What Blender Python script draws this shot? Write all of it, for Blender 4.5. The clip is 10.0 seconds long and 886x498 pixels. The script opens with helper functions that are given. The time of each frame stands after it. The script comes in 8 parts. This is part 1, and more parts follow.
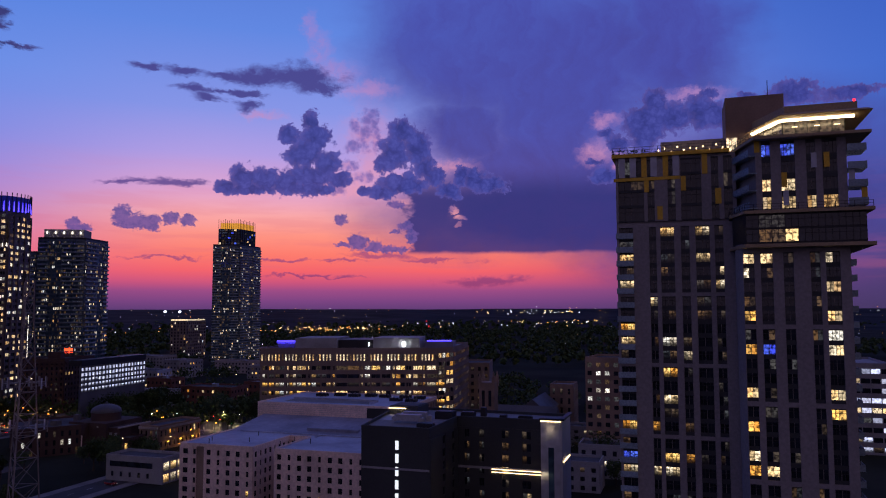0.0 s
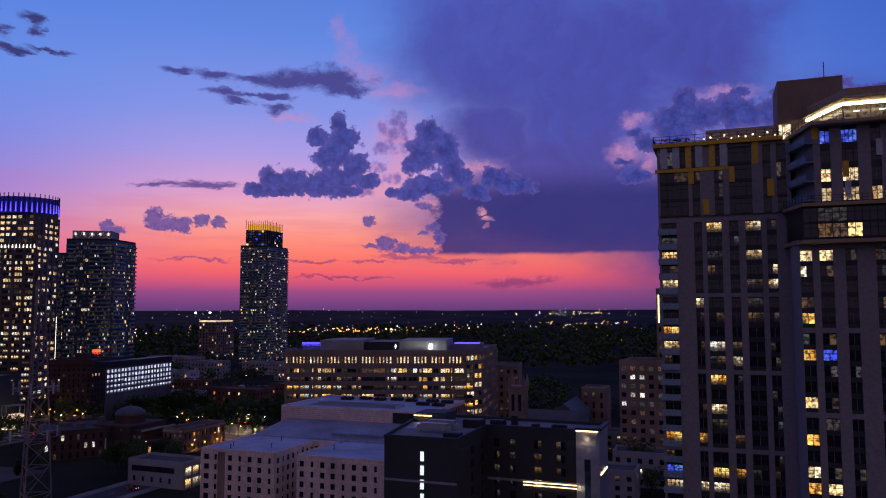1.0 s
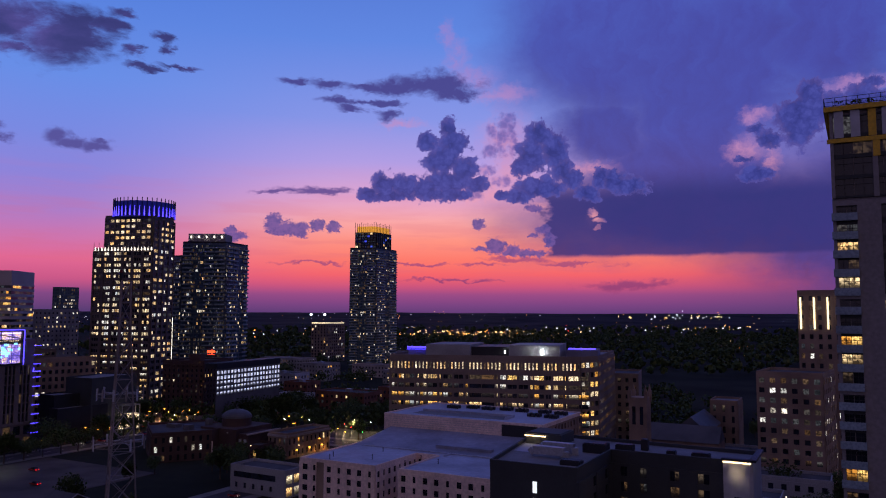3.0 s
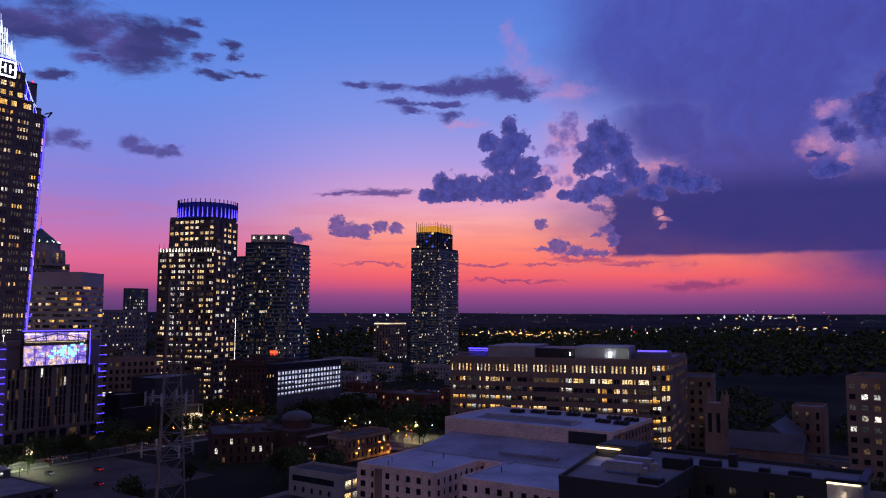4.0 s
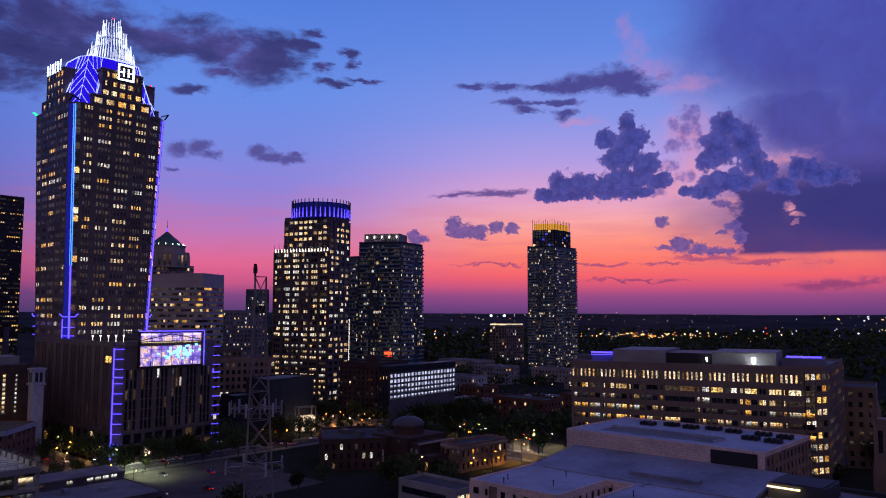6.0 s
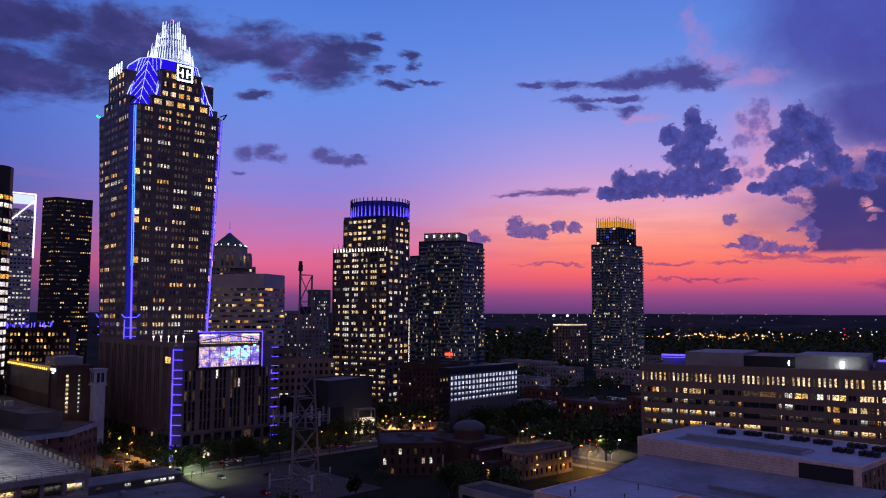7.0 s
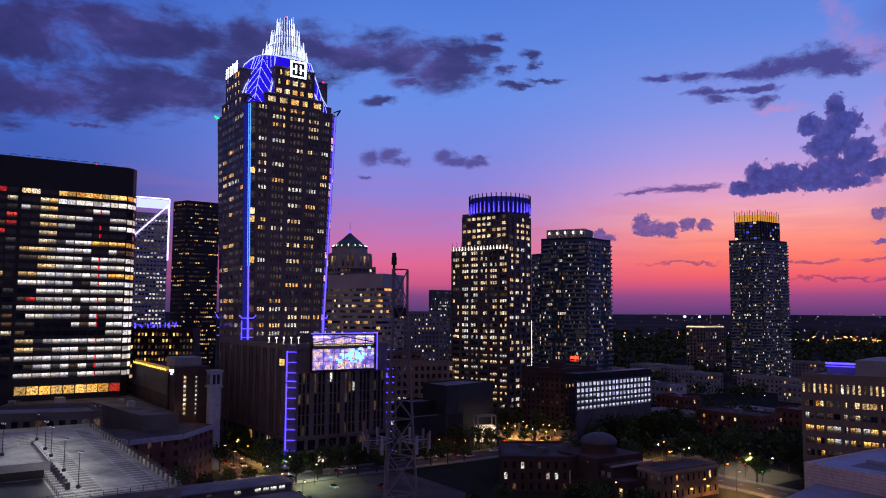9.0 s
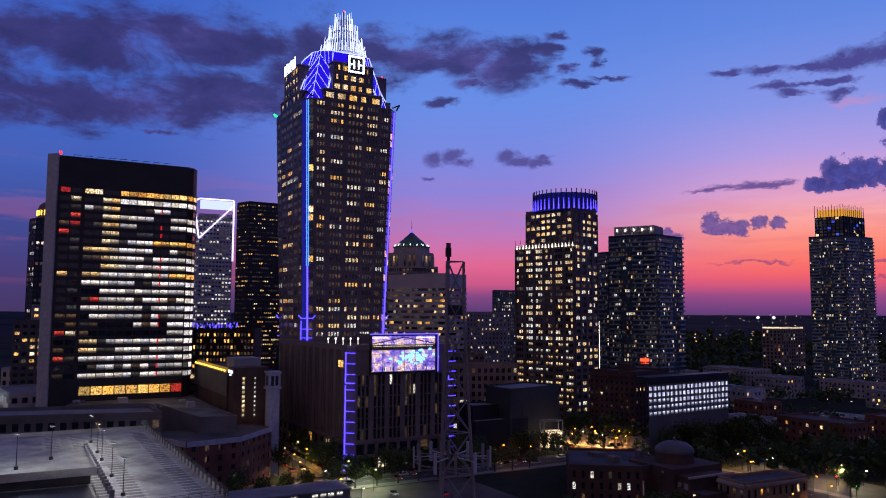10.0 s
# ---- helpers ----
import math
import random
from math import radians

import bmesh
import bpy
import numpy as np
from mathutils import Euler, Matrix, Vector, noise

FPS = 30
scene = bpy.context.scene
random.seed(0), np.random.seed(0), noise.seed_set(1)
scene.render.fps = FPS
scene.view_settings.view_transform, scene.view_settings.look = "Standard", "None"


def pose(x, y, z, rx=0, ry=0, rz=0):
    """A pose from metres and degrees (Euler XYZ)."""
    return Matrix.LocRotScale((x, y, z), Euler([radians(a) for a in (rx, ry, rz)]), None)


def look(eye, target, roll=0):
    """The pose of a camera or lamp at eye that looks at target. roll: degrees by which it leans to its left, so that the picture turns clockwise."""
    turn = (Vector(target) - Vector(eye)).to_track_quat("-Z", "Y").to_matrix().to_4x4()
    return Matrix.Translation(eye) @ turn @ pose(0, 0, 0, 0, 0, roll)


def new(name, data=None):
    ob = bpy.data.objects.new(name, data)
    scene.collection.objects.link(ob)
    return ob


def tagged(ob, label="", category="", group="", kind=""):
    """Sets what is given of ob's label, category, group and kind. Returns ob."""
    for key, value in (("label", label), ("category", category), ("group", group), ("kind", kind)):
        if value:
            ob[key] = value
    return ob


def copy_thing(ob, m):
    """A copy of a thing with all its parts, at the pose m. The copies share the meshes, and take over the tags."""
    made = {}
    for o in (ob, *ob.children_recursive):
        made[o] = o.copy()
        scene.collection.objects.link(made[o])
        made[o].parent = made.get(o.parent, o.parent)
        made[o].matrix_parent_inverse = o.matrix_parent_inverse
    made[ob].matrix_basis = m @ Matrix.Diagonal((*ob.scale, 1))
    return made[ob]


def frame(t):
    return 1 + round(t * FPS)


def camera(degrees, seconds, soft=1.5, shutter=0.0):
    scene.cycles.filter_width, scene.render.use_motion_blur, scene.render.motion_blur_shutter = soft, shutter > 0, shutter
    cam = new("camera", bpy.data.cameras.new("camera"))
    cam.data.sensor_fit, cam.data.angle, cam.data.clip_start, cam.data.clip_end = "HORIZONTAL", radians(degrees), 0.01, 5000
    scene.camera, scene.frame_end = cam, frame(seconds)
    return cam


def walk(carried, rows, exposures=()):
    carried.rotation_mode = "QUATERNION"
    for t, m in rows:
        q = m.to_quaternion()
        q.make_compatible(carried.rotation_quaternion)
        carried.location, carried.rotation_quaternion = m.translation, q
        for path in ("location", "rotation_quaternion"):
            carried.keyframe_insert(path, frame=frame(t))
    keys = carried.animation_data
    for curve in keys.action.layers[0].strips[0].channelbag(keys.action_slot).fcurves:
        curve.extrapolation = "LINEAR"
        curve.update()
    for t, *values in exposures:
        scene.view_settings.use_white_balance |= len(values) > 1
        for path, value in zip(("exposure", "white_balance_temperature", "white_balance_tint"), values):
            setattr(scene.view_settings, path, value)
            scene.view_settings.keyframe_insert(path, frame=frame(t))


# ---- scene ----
cam = camera(60.3, 10.0, soft=1.1)
PATH = [
    (0, (-7.928, -108.585, 65.872), (-7.319, -106.686, 66.029), -0.1),
    (0.5, (-6.307, -103.967, 65.908), (-5.724, -102.06, 66.067), -0.1),
    (1, (-4.9, -99.228, 65.993), (-4.361, -97.308, 66.153), -0.1),
    (1.5, (-3.44, -94.092, 65.986), (-2.959, -92.158, 66.149), 0.0),
    (2, (-2.212, -89.144, 66.041), (-1.799, -87.194, 66.205), 0.0),
    (2.5, (-0.978, -83.826, 66.09), (-0.641, -81.862, 66.256), 0.1),
    (4, (1.601, -67.357, 65.99), (1.697, -65.367, 66.158), 0.2),
    (4.5, (1.914, -61.689, 66.037), (1.932, -59.696, 66.206), 0.1),
    (5, (2.113, -55.908, 65.961), (2.06, -53.916, 66.13), 0.2),
    (6.5, (1.798, -38.44, 66.093), (1.51, -36.468, 66.261), 0.2),
    (7, (1.095, -32.39, 66.16), (0.728, -30.431, 66.328), 0.2),
    (7.5, (0.191, -26.342, 66.33), (-0.256, -24.4, 66.497), 0.2),
    (8, (-0.898, -20.114, 66.471), (-1.422, -18.192, 66.638), 0.2),
    (8.5, (-2.116, -14.062, 66.457), (-2.716, -12.161, 66.625), 0.3),
    (9, (-3.637, -8.131, 66.454), (-4.314, -6.256, 66.622), 0.3),
    (9.5, (-5.561, -1.881, 66.356), (-6.316, -0.037, 66.524), 0.3),
    (10, (-7.859, 4.463, 66.177), (-8.69, 6.275, 66.346), 0.3),
]
walk(cam, [(t, look(eye, target, roll)) for t, eye, target, roll in PATH])

# ---------------------------------------------------------------- world, light
def math_node(tree, op, a, b=None, c=None, clamp=False):
    n = tree.nodes.new("ShaderNodeMath")
    n.operation, n.use_clamp = op, clamp
    for i, v in enumerate((a, b, c)):
        if v is None:
            continue
        if isinstance(v, (int, float)):
            n.inputs[i].default_value = v
        else:
            tree.links.new(v, n.inputs[i])
    return n.outputs[0]


def ramp(tree, fac, stops, interp="LINEAR"):
    n = tree.nodes.new("ShaderNodeValToRGB")
    n.color_ramp.interpolation = interp
    el = n.color_ramp.elements
    while len(el) > 1:
        el.remove(el[-1])
    el[0].position, el[0].color = stops[0][0], (*stops[0][1], 1)
    for p, c in stops[1:]:
        e = el.new(p)
        e.color = (*c, 1)
    tree.links.new(fac, n.inputs[0])
    return n.outputs[0]


def mix(tree, fac, a, b, blend="MIX"):
    n = tree.nodes.new("ShaderNodeMix")
    n.data_type, n.blend_type = "RGBA", blend
    for sock, v in ((n.inputs[0], fac), (n.inputs[6], a), (n.inputs[7], b)):
        if isinstance(v, (int, float)):
            sock.default_value = v
        elif isinstance(v, tuple):
            sock.default_value = (*v, 1)
        else:
            tree.links.new(v, sock)
    return n.outputs[2]


def smooth(tree, v, lo, hi, out0=0.0, out1=1.0):
    n = tree.nodes.new("ShaderNodeMapRange")
    n.interpolation_type = "SMOOTHSTEP"
    tree.links.new(v, n.inputs[0])
    for i, x in enumerate((lo, hi, out0, out1)):
        n.inputs[1 + i].default_value = x
    return n.outputs[0]


def srgb(r, g, b):
    f = lambda c: c / 12.92 if c <= 0.04045 else ((c + 0.055) / 1.055) ** 2.4
    return tuple(f(c / 255) for c in (r, g, b))


world = bpy.data.worlds.new("dusk_sky")
scene.world = world
world.use_nodes = True
wt = world.node_tree
wt.nodes.clear()
coord = wt.nodes.new("ShaderNodeTexCoord")
sep = wt.nodes.new("ShaderNodeSeparateXYZ")
wt.links.new(coord.outputs["Generated"], sep.inputs[0])
DEG = 180 / math.pi
az = math_node(wt, "MULTIPLY", math_node(wt, "ARCTAN2", sep.outputs[0], sep.outputs[1]), DEG)
el = math_node(wt, "MULTIPLY", math_node(wt, "ARCSINE", sep.outputs[2]), DEG)
el01 = math_node(wt, "DIVIDE", el, 40.0, clamp=True)
# afterglow side and the darker blue side of the sky
glow = ramp(wt, el01, [(0.0, srgb(98, 62, 118)), (0.014, srgb(122, 68, 130)), (0.034, srgb(156, 76, 134)), (0.05, srgb(208, 86, 124)), (0.07, srgb(245, 100, 108)), (0.1, srgb(254, 124, 110)),
                       (0.135, srgb(255, 148, 132)), (0.17, srgb(251, 168, 168)), (0.215, srgb(224, 164, 206)), (0.28, srgb(178, 158, 228)),
                       (0.36, srgb(136, 150, 231)), (0.5, srgb(98, 136, 226)), (0.7, srgb(74, 110, 204)), (1.0, srgb(52, 80, 165))])
lilac = ramp(wt, el01, [(0.0, srgb(84, 60, 114)), (0.032, srgb(130, 72, 132)), (0.056, srgb(202, 88, 136)), (0.09, srgb(226, 104, 148)), (0.125, srgb(206, 116, 174)), (0.175, srgb(170, 126, 202)),
                        (0.23, srgb(142, 132, 218)), (0.3, srgb(122, 138, 226)), (0.4, srgb(104, 142, 231)), (0.55, srgb(86, 128, 222)), (0.75, srgb(60, 94, 188)), (1.0, srgb(50, 78, 165))])
blue = ramp(wt, el01, [(0.0, srgb(70, 56, 100)), (0.06, srgb(74, 62, 120)), (0.15, srgb(66, 76, 148)), (0.25, srgb(68, 96, 184)), (0.4, srgb(66, 106, 204)),
                       (0.6, srgb(58, 92, 190)), (1.0, srgb(44, 66, 155))])
# from the dark blue south through lilac to the afterglow, and back to blue in the east
sky = mix(wt, smooth(wt, az, -20.0, 2.0), mix(wt, smooth(wt, az, -50.0, -24.0), blue, lilac), glow)
sky = mix(wt, smooth(wt, az, 18.0, 52.0), sky, blue)
# hearts of the clouds: azimuth, elevation and their half widths, in degrees
HEAP_W = [(7.8, 13.81, 0.85, 0.74), (6.2, 12.82, 0.76, 0.82), (8.2, 12.67, 1.19, 1.08), (7.4, 11.32, 1.61, 1.25), (9.0, 10.72, 1.19, 0.92), (7.8, 9.83, 2.04, 1.09), (10.0, 9.69, 1.02, 0.63), (6.1, 9.21, 1.51, 0.84), (4.5, 9.42, 1.33, 0.91), (2.9, 9.53, 0.99, 0.99), (1.8, 8.92, 0.9, 0.58), (7.8, 8.86, 2.33, 0.5), (3.6, 8.73, 2.49, 0.42)]
HEAP_M = [(14.7, 13.23, 1.12, 1.0), (14.1, 11.64, 1.38, 1.42), (15.8, 12.06, 1.12, 1.42), (16.5, 10.54, 0.94, 1.01), (13.2, 10.97, 0.69, 0.92), (14.7, 9.38, 2.06, 0.84), (13.2, 8.74, 1.28, 0.51), (17.3, 9.95, 0.77, 0.76), (11.9, 8.86, 0.6, 0.42), (19.2, 9.93, 0.64, 0.8), (20.2, 9.74, 1.02, 0.92), (21.4, 9.22, 1.26, 0.75), (18.3, 8.84, 1.06, 0.59)]
HEAP_E = [(30.1, 12.84, 0.7, 0.4), (30.9, 12.12, 0.9, 0.66), (29.1, 10.76, 0.7, 0.26), (29.9, 9.7, 1.3, 0.5), (32.9, 13.2, 1.7, 1.9), (33.6, 14.9, 0.95, 0.9), (34.9, 13.6, 1.5, 1.1), (36.7, 13.9, 1.2, 1.2), (37.8, 13.7, 1.4, 1.0), (39.3, 13.6, 1.2, 0.9), (37.3, 15.1, 0.7, 0.3), (39.9, 14.8, 0.6, 0.22), (43.0, 14.6, 1.8, 0.9), (46.5, 14.2, 1.9, 0.5)]
VEIL = [(11.0, 12.05, 0.64, 0.58), (12.3, 14.13, 0.65, 0.83), (11.3, 13.63, 0.6, 0.83), (12.7, 12.64, 0.43, 1.17), (11.9, 12.93, 0.95, 1.25), (10.6, 10.62, 1.11, 0.5), (9.5, 8.84, 1.11, 0.42), (11.7, 9.87, 1.11, 0.5)]
PUFF = [(-5.2, 6.47, 0.55, 0.72), (-4.2, 6.13, 0.76, 0.55), (-3.3, 6.13, 0.76, 0.55), (-2.0, 6.46, 0.55, 0.38), (-0.8, 6.36, 0.5, 0.38), (-4.6, 5.92, 1.02, 0.3), (-7.8, 5.54, 0.77, 0.34), (-8.3, 5.96, 0.38, 0.25), (10.1, 6.61, 0.46, 0.32), (11.4, 4.97, 0.68, 0.55), (12.6, 4.63, 0.77, 0.38), (14.1, 4.46, 1.11, 0.25), (10.4, 4.79, 0.59, 0.13), (14.3, 7.86, 0.6, 0.3), (14.9, 6.24, 0.51, 0.3), (14.2, 5.82, 0.34, 0.17), (15.4, 5.48, 0.43, 0.59)]
FAIR = [(-25.4, 11.55, 0.63, 0.6), (-24.1, 11.7, 0.88, 0.52), (-23.1, 11.36, 0.64, 0.32), (-19.8, 11.76, 0.74, 0.45), (-19.0, 11.31, 1.08, 0.37), (-17.5, 11.19, 0.92, 0.33), (-17.1, 11.62, 0.5, 0.21), (-25.8, 10.0, 0.39, 0.16)]
STREAKS = [(6.3, 16.83, 2.84, 0.59), (4.3, 16.72, 2.48, 0.4), (8.5, 16.35, 1.59, 0.31), (1.8, 16.61, 1.43, 0.28), (-1.4, 16.81, 1.11, 0.28), (-3.8, 16.75, 0.78, 0.2), (-0.1, 15.52, 1.27, 0.24), (0.5, 15.05, 0.93, 0.24), (3.1, 14.7, 0.83, 0.32), (1.8, 15.65, 2.1, 0.16), (-2.1, 8.98, 2.2, 0.25), (-4.4, 8.96, 1.71, 0.11), (6.1, 3.53, 1.99, 0.08), (8.1, 2.44, 2.73, 0.08), (12.7, 3.9, 1.86, 0.12), (10.0, 3.47, 1.15, 0.08), (-2.5, 3.59, 1.89, 0.08), (17.3, 3.63, 2.08, 0.11), (21.0, 2.12, 2.58, 0.26)]
BANK_S = [(-52.2, 17.95, 8.21, 1.36), (-41.8, 19.46, 7.93, 1.52), (-33.1, 19.38, 6.37, 1.57), (-50.3, 14.74, 9.82, 1.26), (-40.9, 15.9, 6.77, 1.41), (-34.4, 17.74, 5.05, 1.59), (-26.6, 19.2, 3.91, 1.27), (-21.8, 19.02, 3.47, 1.28), (-19.5, 18.38, 2.24, 1.44), (-21.8, 17.33, 1.21, 0.49), (-17.2, 19.5, 1.03, 0.55), (-15.8, 20.43, 0.85, 0.31), (-13.7, 19.34, 0.67, 0.27), (-12.9, 18.71, 0.5, 0.27), (-11.6, 17.54, 1.32, 0.16), (-15.1, 18.03, 0.59, 0.36), (-14.6, 17.1, 0.67, 0.2), (-61.0, 16.69, 7.38, 1.51), (-59.0, 13.49, 7.09, 1.37), (-24.9, 15.79, 0.87, 0.25), (-45.1, 13.11, 1.14, 0.16)]
ROSE = [(7.7, 20.33, 0.6, 1.17), (8.4, 18.97, 0.95, 1.19), (9.9, 17.41, 1.73, 0.89), (12.1, 16.22, 2.16, 0.57), (4.4, 14.11, 1.68, 0.33), (10.4, 9.36, 2.56, 1.01), (12.9, 10.64, 1.46, 1.26), (12.3, 12.72, 1.94, 2.49), (18.5, 10.61, 1.71, 0.59), (18.7, 7.03, 0.68, 0.51), (30.2, 13.76, 1.11, 0.56), (29.3, 11.48, 1.28, 0.89), (31.0, 10.59, 0.47, 1.37), (36.4, 15.06, 2.22, 0.53), (14.7, 7.9, 0.86, 0.51)]
NOTCH = [(18.6, 7.45, 0.34, 0.25), (19.0, 6.9, 0.51, 0.25), (18.8, 6.31, 0.21, 0.25)]
DECK = [(20.7, 20.2, 8.62, 7.43), (27.1, 16.4, 8.38, 8.76), (26.9, 7.0, 13.51, 2.93), (19.3, 13.4, 5.58, 3.72), (25.3, 10.4, 9.21, 4.98), (36.9, 5.9, 11.33, 3.6), (34.6, 19.4, 5.58, 6.05), (40.7, 8.4, 9.41, 5.43)]


def blob_field(tree, vec, blobs):
    """How far a direction (azimuth, elevation) lies from the nearest cloud heart, 1 at its rim."""
    out = None
    for a, e, ra, re in blobs:
        n = tree.nodes.new("ShaderNodeVectorMath")
        n.operation = "MULTIPLY_ADD"
        tree.links.new(vec, n.inputs[0])
        n.inputs[1].default_value, n.inputs[2].default_value = (1 / ra, 1 / re, 0), (-a / ra, -e / re, 0)
        m = tree.nodes.new("ShaderNodeVectorMath")
        m.operation = "LENGTH"
        tree.links.new(n.outputs[0], m.inputs[0])
        out = m.outputs["Value"] if out is None else math_node(tree, "MINIMUM", out, m.outputs["Value"])
    return out


def warped(tree, vec, scale, amount, stretch=1.0, detail=6, rough=0.62):
    """The direction pushed about by turbulent noise; also the noise itself."""
    mp = tree.nodes.new("ShaderNodeVectorMath")
    mp.operation = "MULTIPLY"
    mp.inputs[1].default_value = (scale / stretch, scale, 1)
    tree.links.new(vec, mp.inputs[0])
    n = tree.nodes.new("ShaderNodeTexNoise")
    n.inputs["Scale"].default_value, n.inputs["Detail"].default_value, n.inputs["Roughness"].default_value = 1.0, detail, rough
    tree.links.new(mp.outputs[0], n.inputs["Vector"])
    w = tree.nodes.new("ShaderNodeVectorMath")
    w.operation = "MULTIPLY_ADD"
    tree.links.new(n.outputs["Color"], w.inputs[0])
    w.inputs[1].default_value, w.inputs[2].default_value = (amount * stretch, amount, 0), (-amount * stretch / 2, -amount / 2, 0)
    ad = tree.nodes.new("ShaderNodeVectorMath")
    ad.operation = "ADD"
    tree.links.new(vec, ad.inputs[0])
    tree.links.new(w.outputs[0], ad.inputs[1])
    return ad.outputs[0], n.outputs[0]


def billow(tree, vec, scale):
    """Rounded cells, 0 at their hearts: the lumps of a heaped cloud."""
    n = tree.nodes.new("ShaderNodeTexVoronoi")
    n.voronoi_dimensions = "2D"
    n.inputs["Scale"].default_value = scale
    tree.links.new(vec, n.inputs["Vector"])
    return n.outputs["Distance"]


def heaped(tree, vec, blobs, coarse=1.1, amount=0.28, fine=0.9):
    """Distance field of heaped clouds, 1.4 at the rim, and the lumps on it."""
    v, nz = warped(tree, vec, fine, 0.9 / fine, 1.0, 9, 0.66)
    b1, b2 = billow(tree, v, coarse), billow(tree, v, coarse * 3.1)
    d = math_node(tree, "MULTIPLY_ADD", b1, amount, blob_field(tree, v, blobs))
    d = math_node(tree, "MULTIPLY_ADD", b2, amount * 0.62, d)
    return math_node(tree, "MULTIPLY_ADD", nz, 2.1, d), math_node(tree, "MULTIPLY_ADD", b1, 0.55, math_node(tree, "MULTIPLY", b2, 0.45)), nz


ang = wt.nodes.new("ShaderNodeCombineXYZ")
wt.links.new(az, ang.inputs[0])
wt.links.new(el, ang.inputs[1])
ANG = ang.outputs[0]
# level bands of thin haze across the afterglow
v, nz = warped(wt, ANG, 0.9, 0.4, 9.0, 5, 0.55)
bands = math_node(wt, "MULTIPLY", smooth(wt, nz, 0.46, 0.62), math_node(wt, "MULTIPLY", smooth(wt, el, 1.5, 3.0), smooth(wt, el, 12.0, 5.0)))
sky = mix(wt, math_node(wt, "MULTIPLY", bands, 0.22), sky, srgb(214, 104, 130))
# a high, soft deck of grey-violet cloud with faint upright fibres
v, nz = warped(wt, ANG, 0.12, 7.0, 1.6, 7, 0.6)
deck = smooth(wt, blob_field(wt, v, DECK), 1.5, 0.45, 0.0, 0.94)
v2, fib = warped(wt, v, 0.35, 1.0, 0.35, 6, 0.6)
deck_col = ramp(wt, math_node(wt, "MULTIPLY_ADD", nz, 0.4, math_node(wt, "MULTIPLY_ADD", fib, 0.28, math_node(wt, "MULTIPLY", el01, 0.55))), [(0.28, srgb(70, 56, 122)), (0.44, srgb(70, 65, 146)), (0.58, srgb(72, 74, 164)), (0.75, srgb(76, 88, 182))])
sky = mix(wt, deck, sky, deck_col)
# rosy high cloud that still catches the sun
v, nz = warped(wt, warped(wt, ANG, 1.6, 1.1, 1.2, 6, 0.62)[0], 0.6, 1.8, 1.0, 9, 0.68)
rose = math_node(wt, "MULTIPLY", smooth(wt, blob_field(wt, v, ROSE), 1.5, 0.1, 0.0, 0.72), smooth(wt, nz, 0.32, 0.6, 0.25, 1.0))
sky = mix(wt, rose, sky, ramp(wt, el01, [(0.2, srgb(244, 160, 170)), (0.3, srgb(208, 146, 190)), (0.45, srgb(168, 132, 200))]))
# dark bank over the southern sky
v0, nz0 = warped(wt, ANG, 0.16, 3.0, 2.6, 3, 0.5)
v, nz = warped(wt, v0, 0.55, 1.7, 2.2, 9, 0.62)
v, tear_nz = warped(wt, v, 1.7, 0.9, 1.7, 6, 0.62)
bank = smooth(wt, math_node(wt, "MULTIPLY_ADD", nz, 3.4, blob_field(wt, v, BANK_S)), 3.4, 2.2, 0.0, 0.94)
sky = mix(wt, bank, sky, ramp(wt, math_node(wt, "MULTIPLY_ADD", nz0, 0.5, math_node(wt, "MULTIPLY", nz, 0.5)), [(0.36, srgb(46, 44, 96)), (0.5, srgb(60, 56, 116)), (0.62, srgb(84, 72, 142))]))
# thin streaks
v0, nz0 = warped(wt, ANG, 0.3, 1.2, 2.4, 3, 0.5)
v, nz = warped(wt, v0, 0.9, 1.0, 2.0, 9, 0.66)
v, tear_nz = warped(wt, v, 1.7, 0.9, 1.7, 6, 0.62)
st = smooth(wt, math_node(wt, "MULTIPLY_ADD", nz, 3.2, blob_field(wt, v, STREAKS)), 3.4, 2.1, 0.0, 0.92)
sky = mix(wt, st, sky, ramp(wt, el01, [(0.05, srgb(150, 66, 118)), (0.12, srgb(186, 92, 126)), (0.2, srgb(104, 78, 148)), (0.3, srgb(70, 64, 136))]))
# the level dark bank low in the east: a torn western end, a flat base, a soft top
v, nz = warped(wt, ANG, 0.7, 1.5, 1.5, 8, 0.6)
sv = wt.nodes.new("ShaderNodeSeparateXYZ")
wt.links.new(v, sv.inputs[0])
west = smooth(wt, math_node(wt, "MULTIPLY_ADD", nz, 1.6, sv.outputs[0]), 15.6, 16.2)
base = smooth(wt, math_node(wt, "MULTIPLY_ADD", sv.outputs[1], 0.25, math_node(wt, "MULTIPLY", el, 0.75)), 4.05, 4.4)
lid = smooth(wt, el, 11.0, 8.2)
tear = smooth(wt, blob_field(wt, v, NOTCH), 0.7, 1.2)
east = smooth(wt, az, 52.0, 36.0)
low_bank = math_node(wt, "MULTIPLY", math_node(wt, "MULTIPLY", math_node(wt, "MULTIPLY", west, base), math_node(wt, "MULTIPLY", lid, tear)), math_node(wt, "MULTIPLY", east, 0.93))
sky = mix(wt, low_bank, sky, ramp(wt, math_node(wt, "MULTIPLY_ADD", nz, 0.5, math_node(wt, "MULTIPLY", el, 0.06)), [(0.4, srgb(66, 54, 118)), (0.6, srgb(58, 54, 124)), (0.85, srgb(52, 54, 122))]))
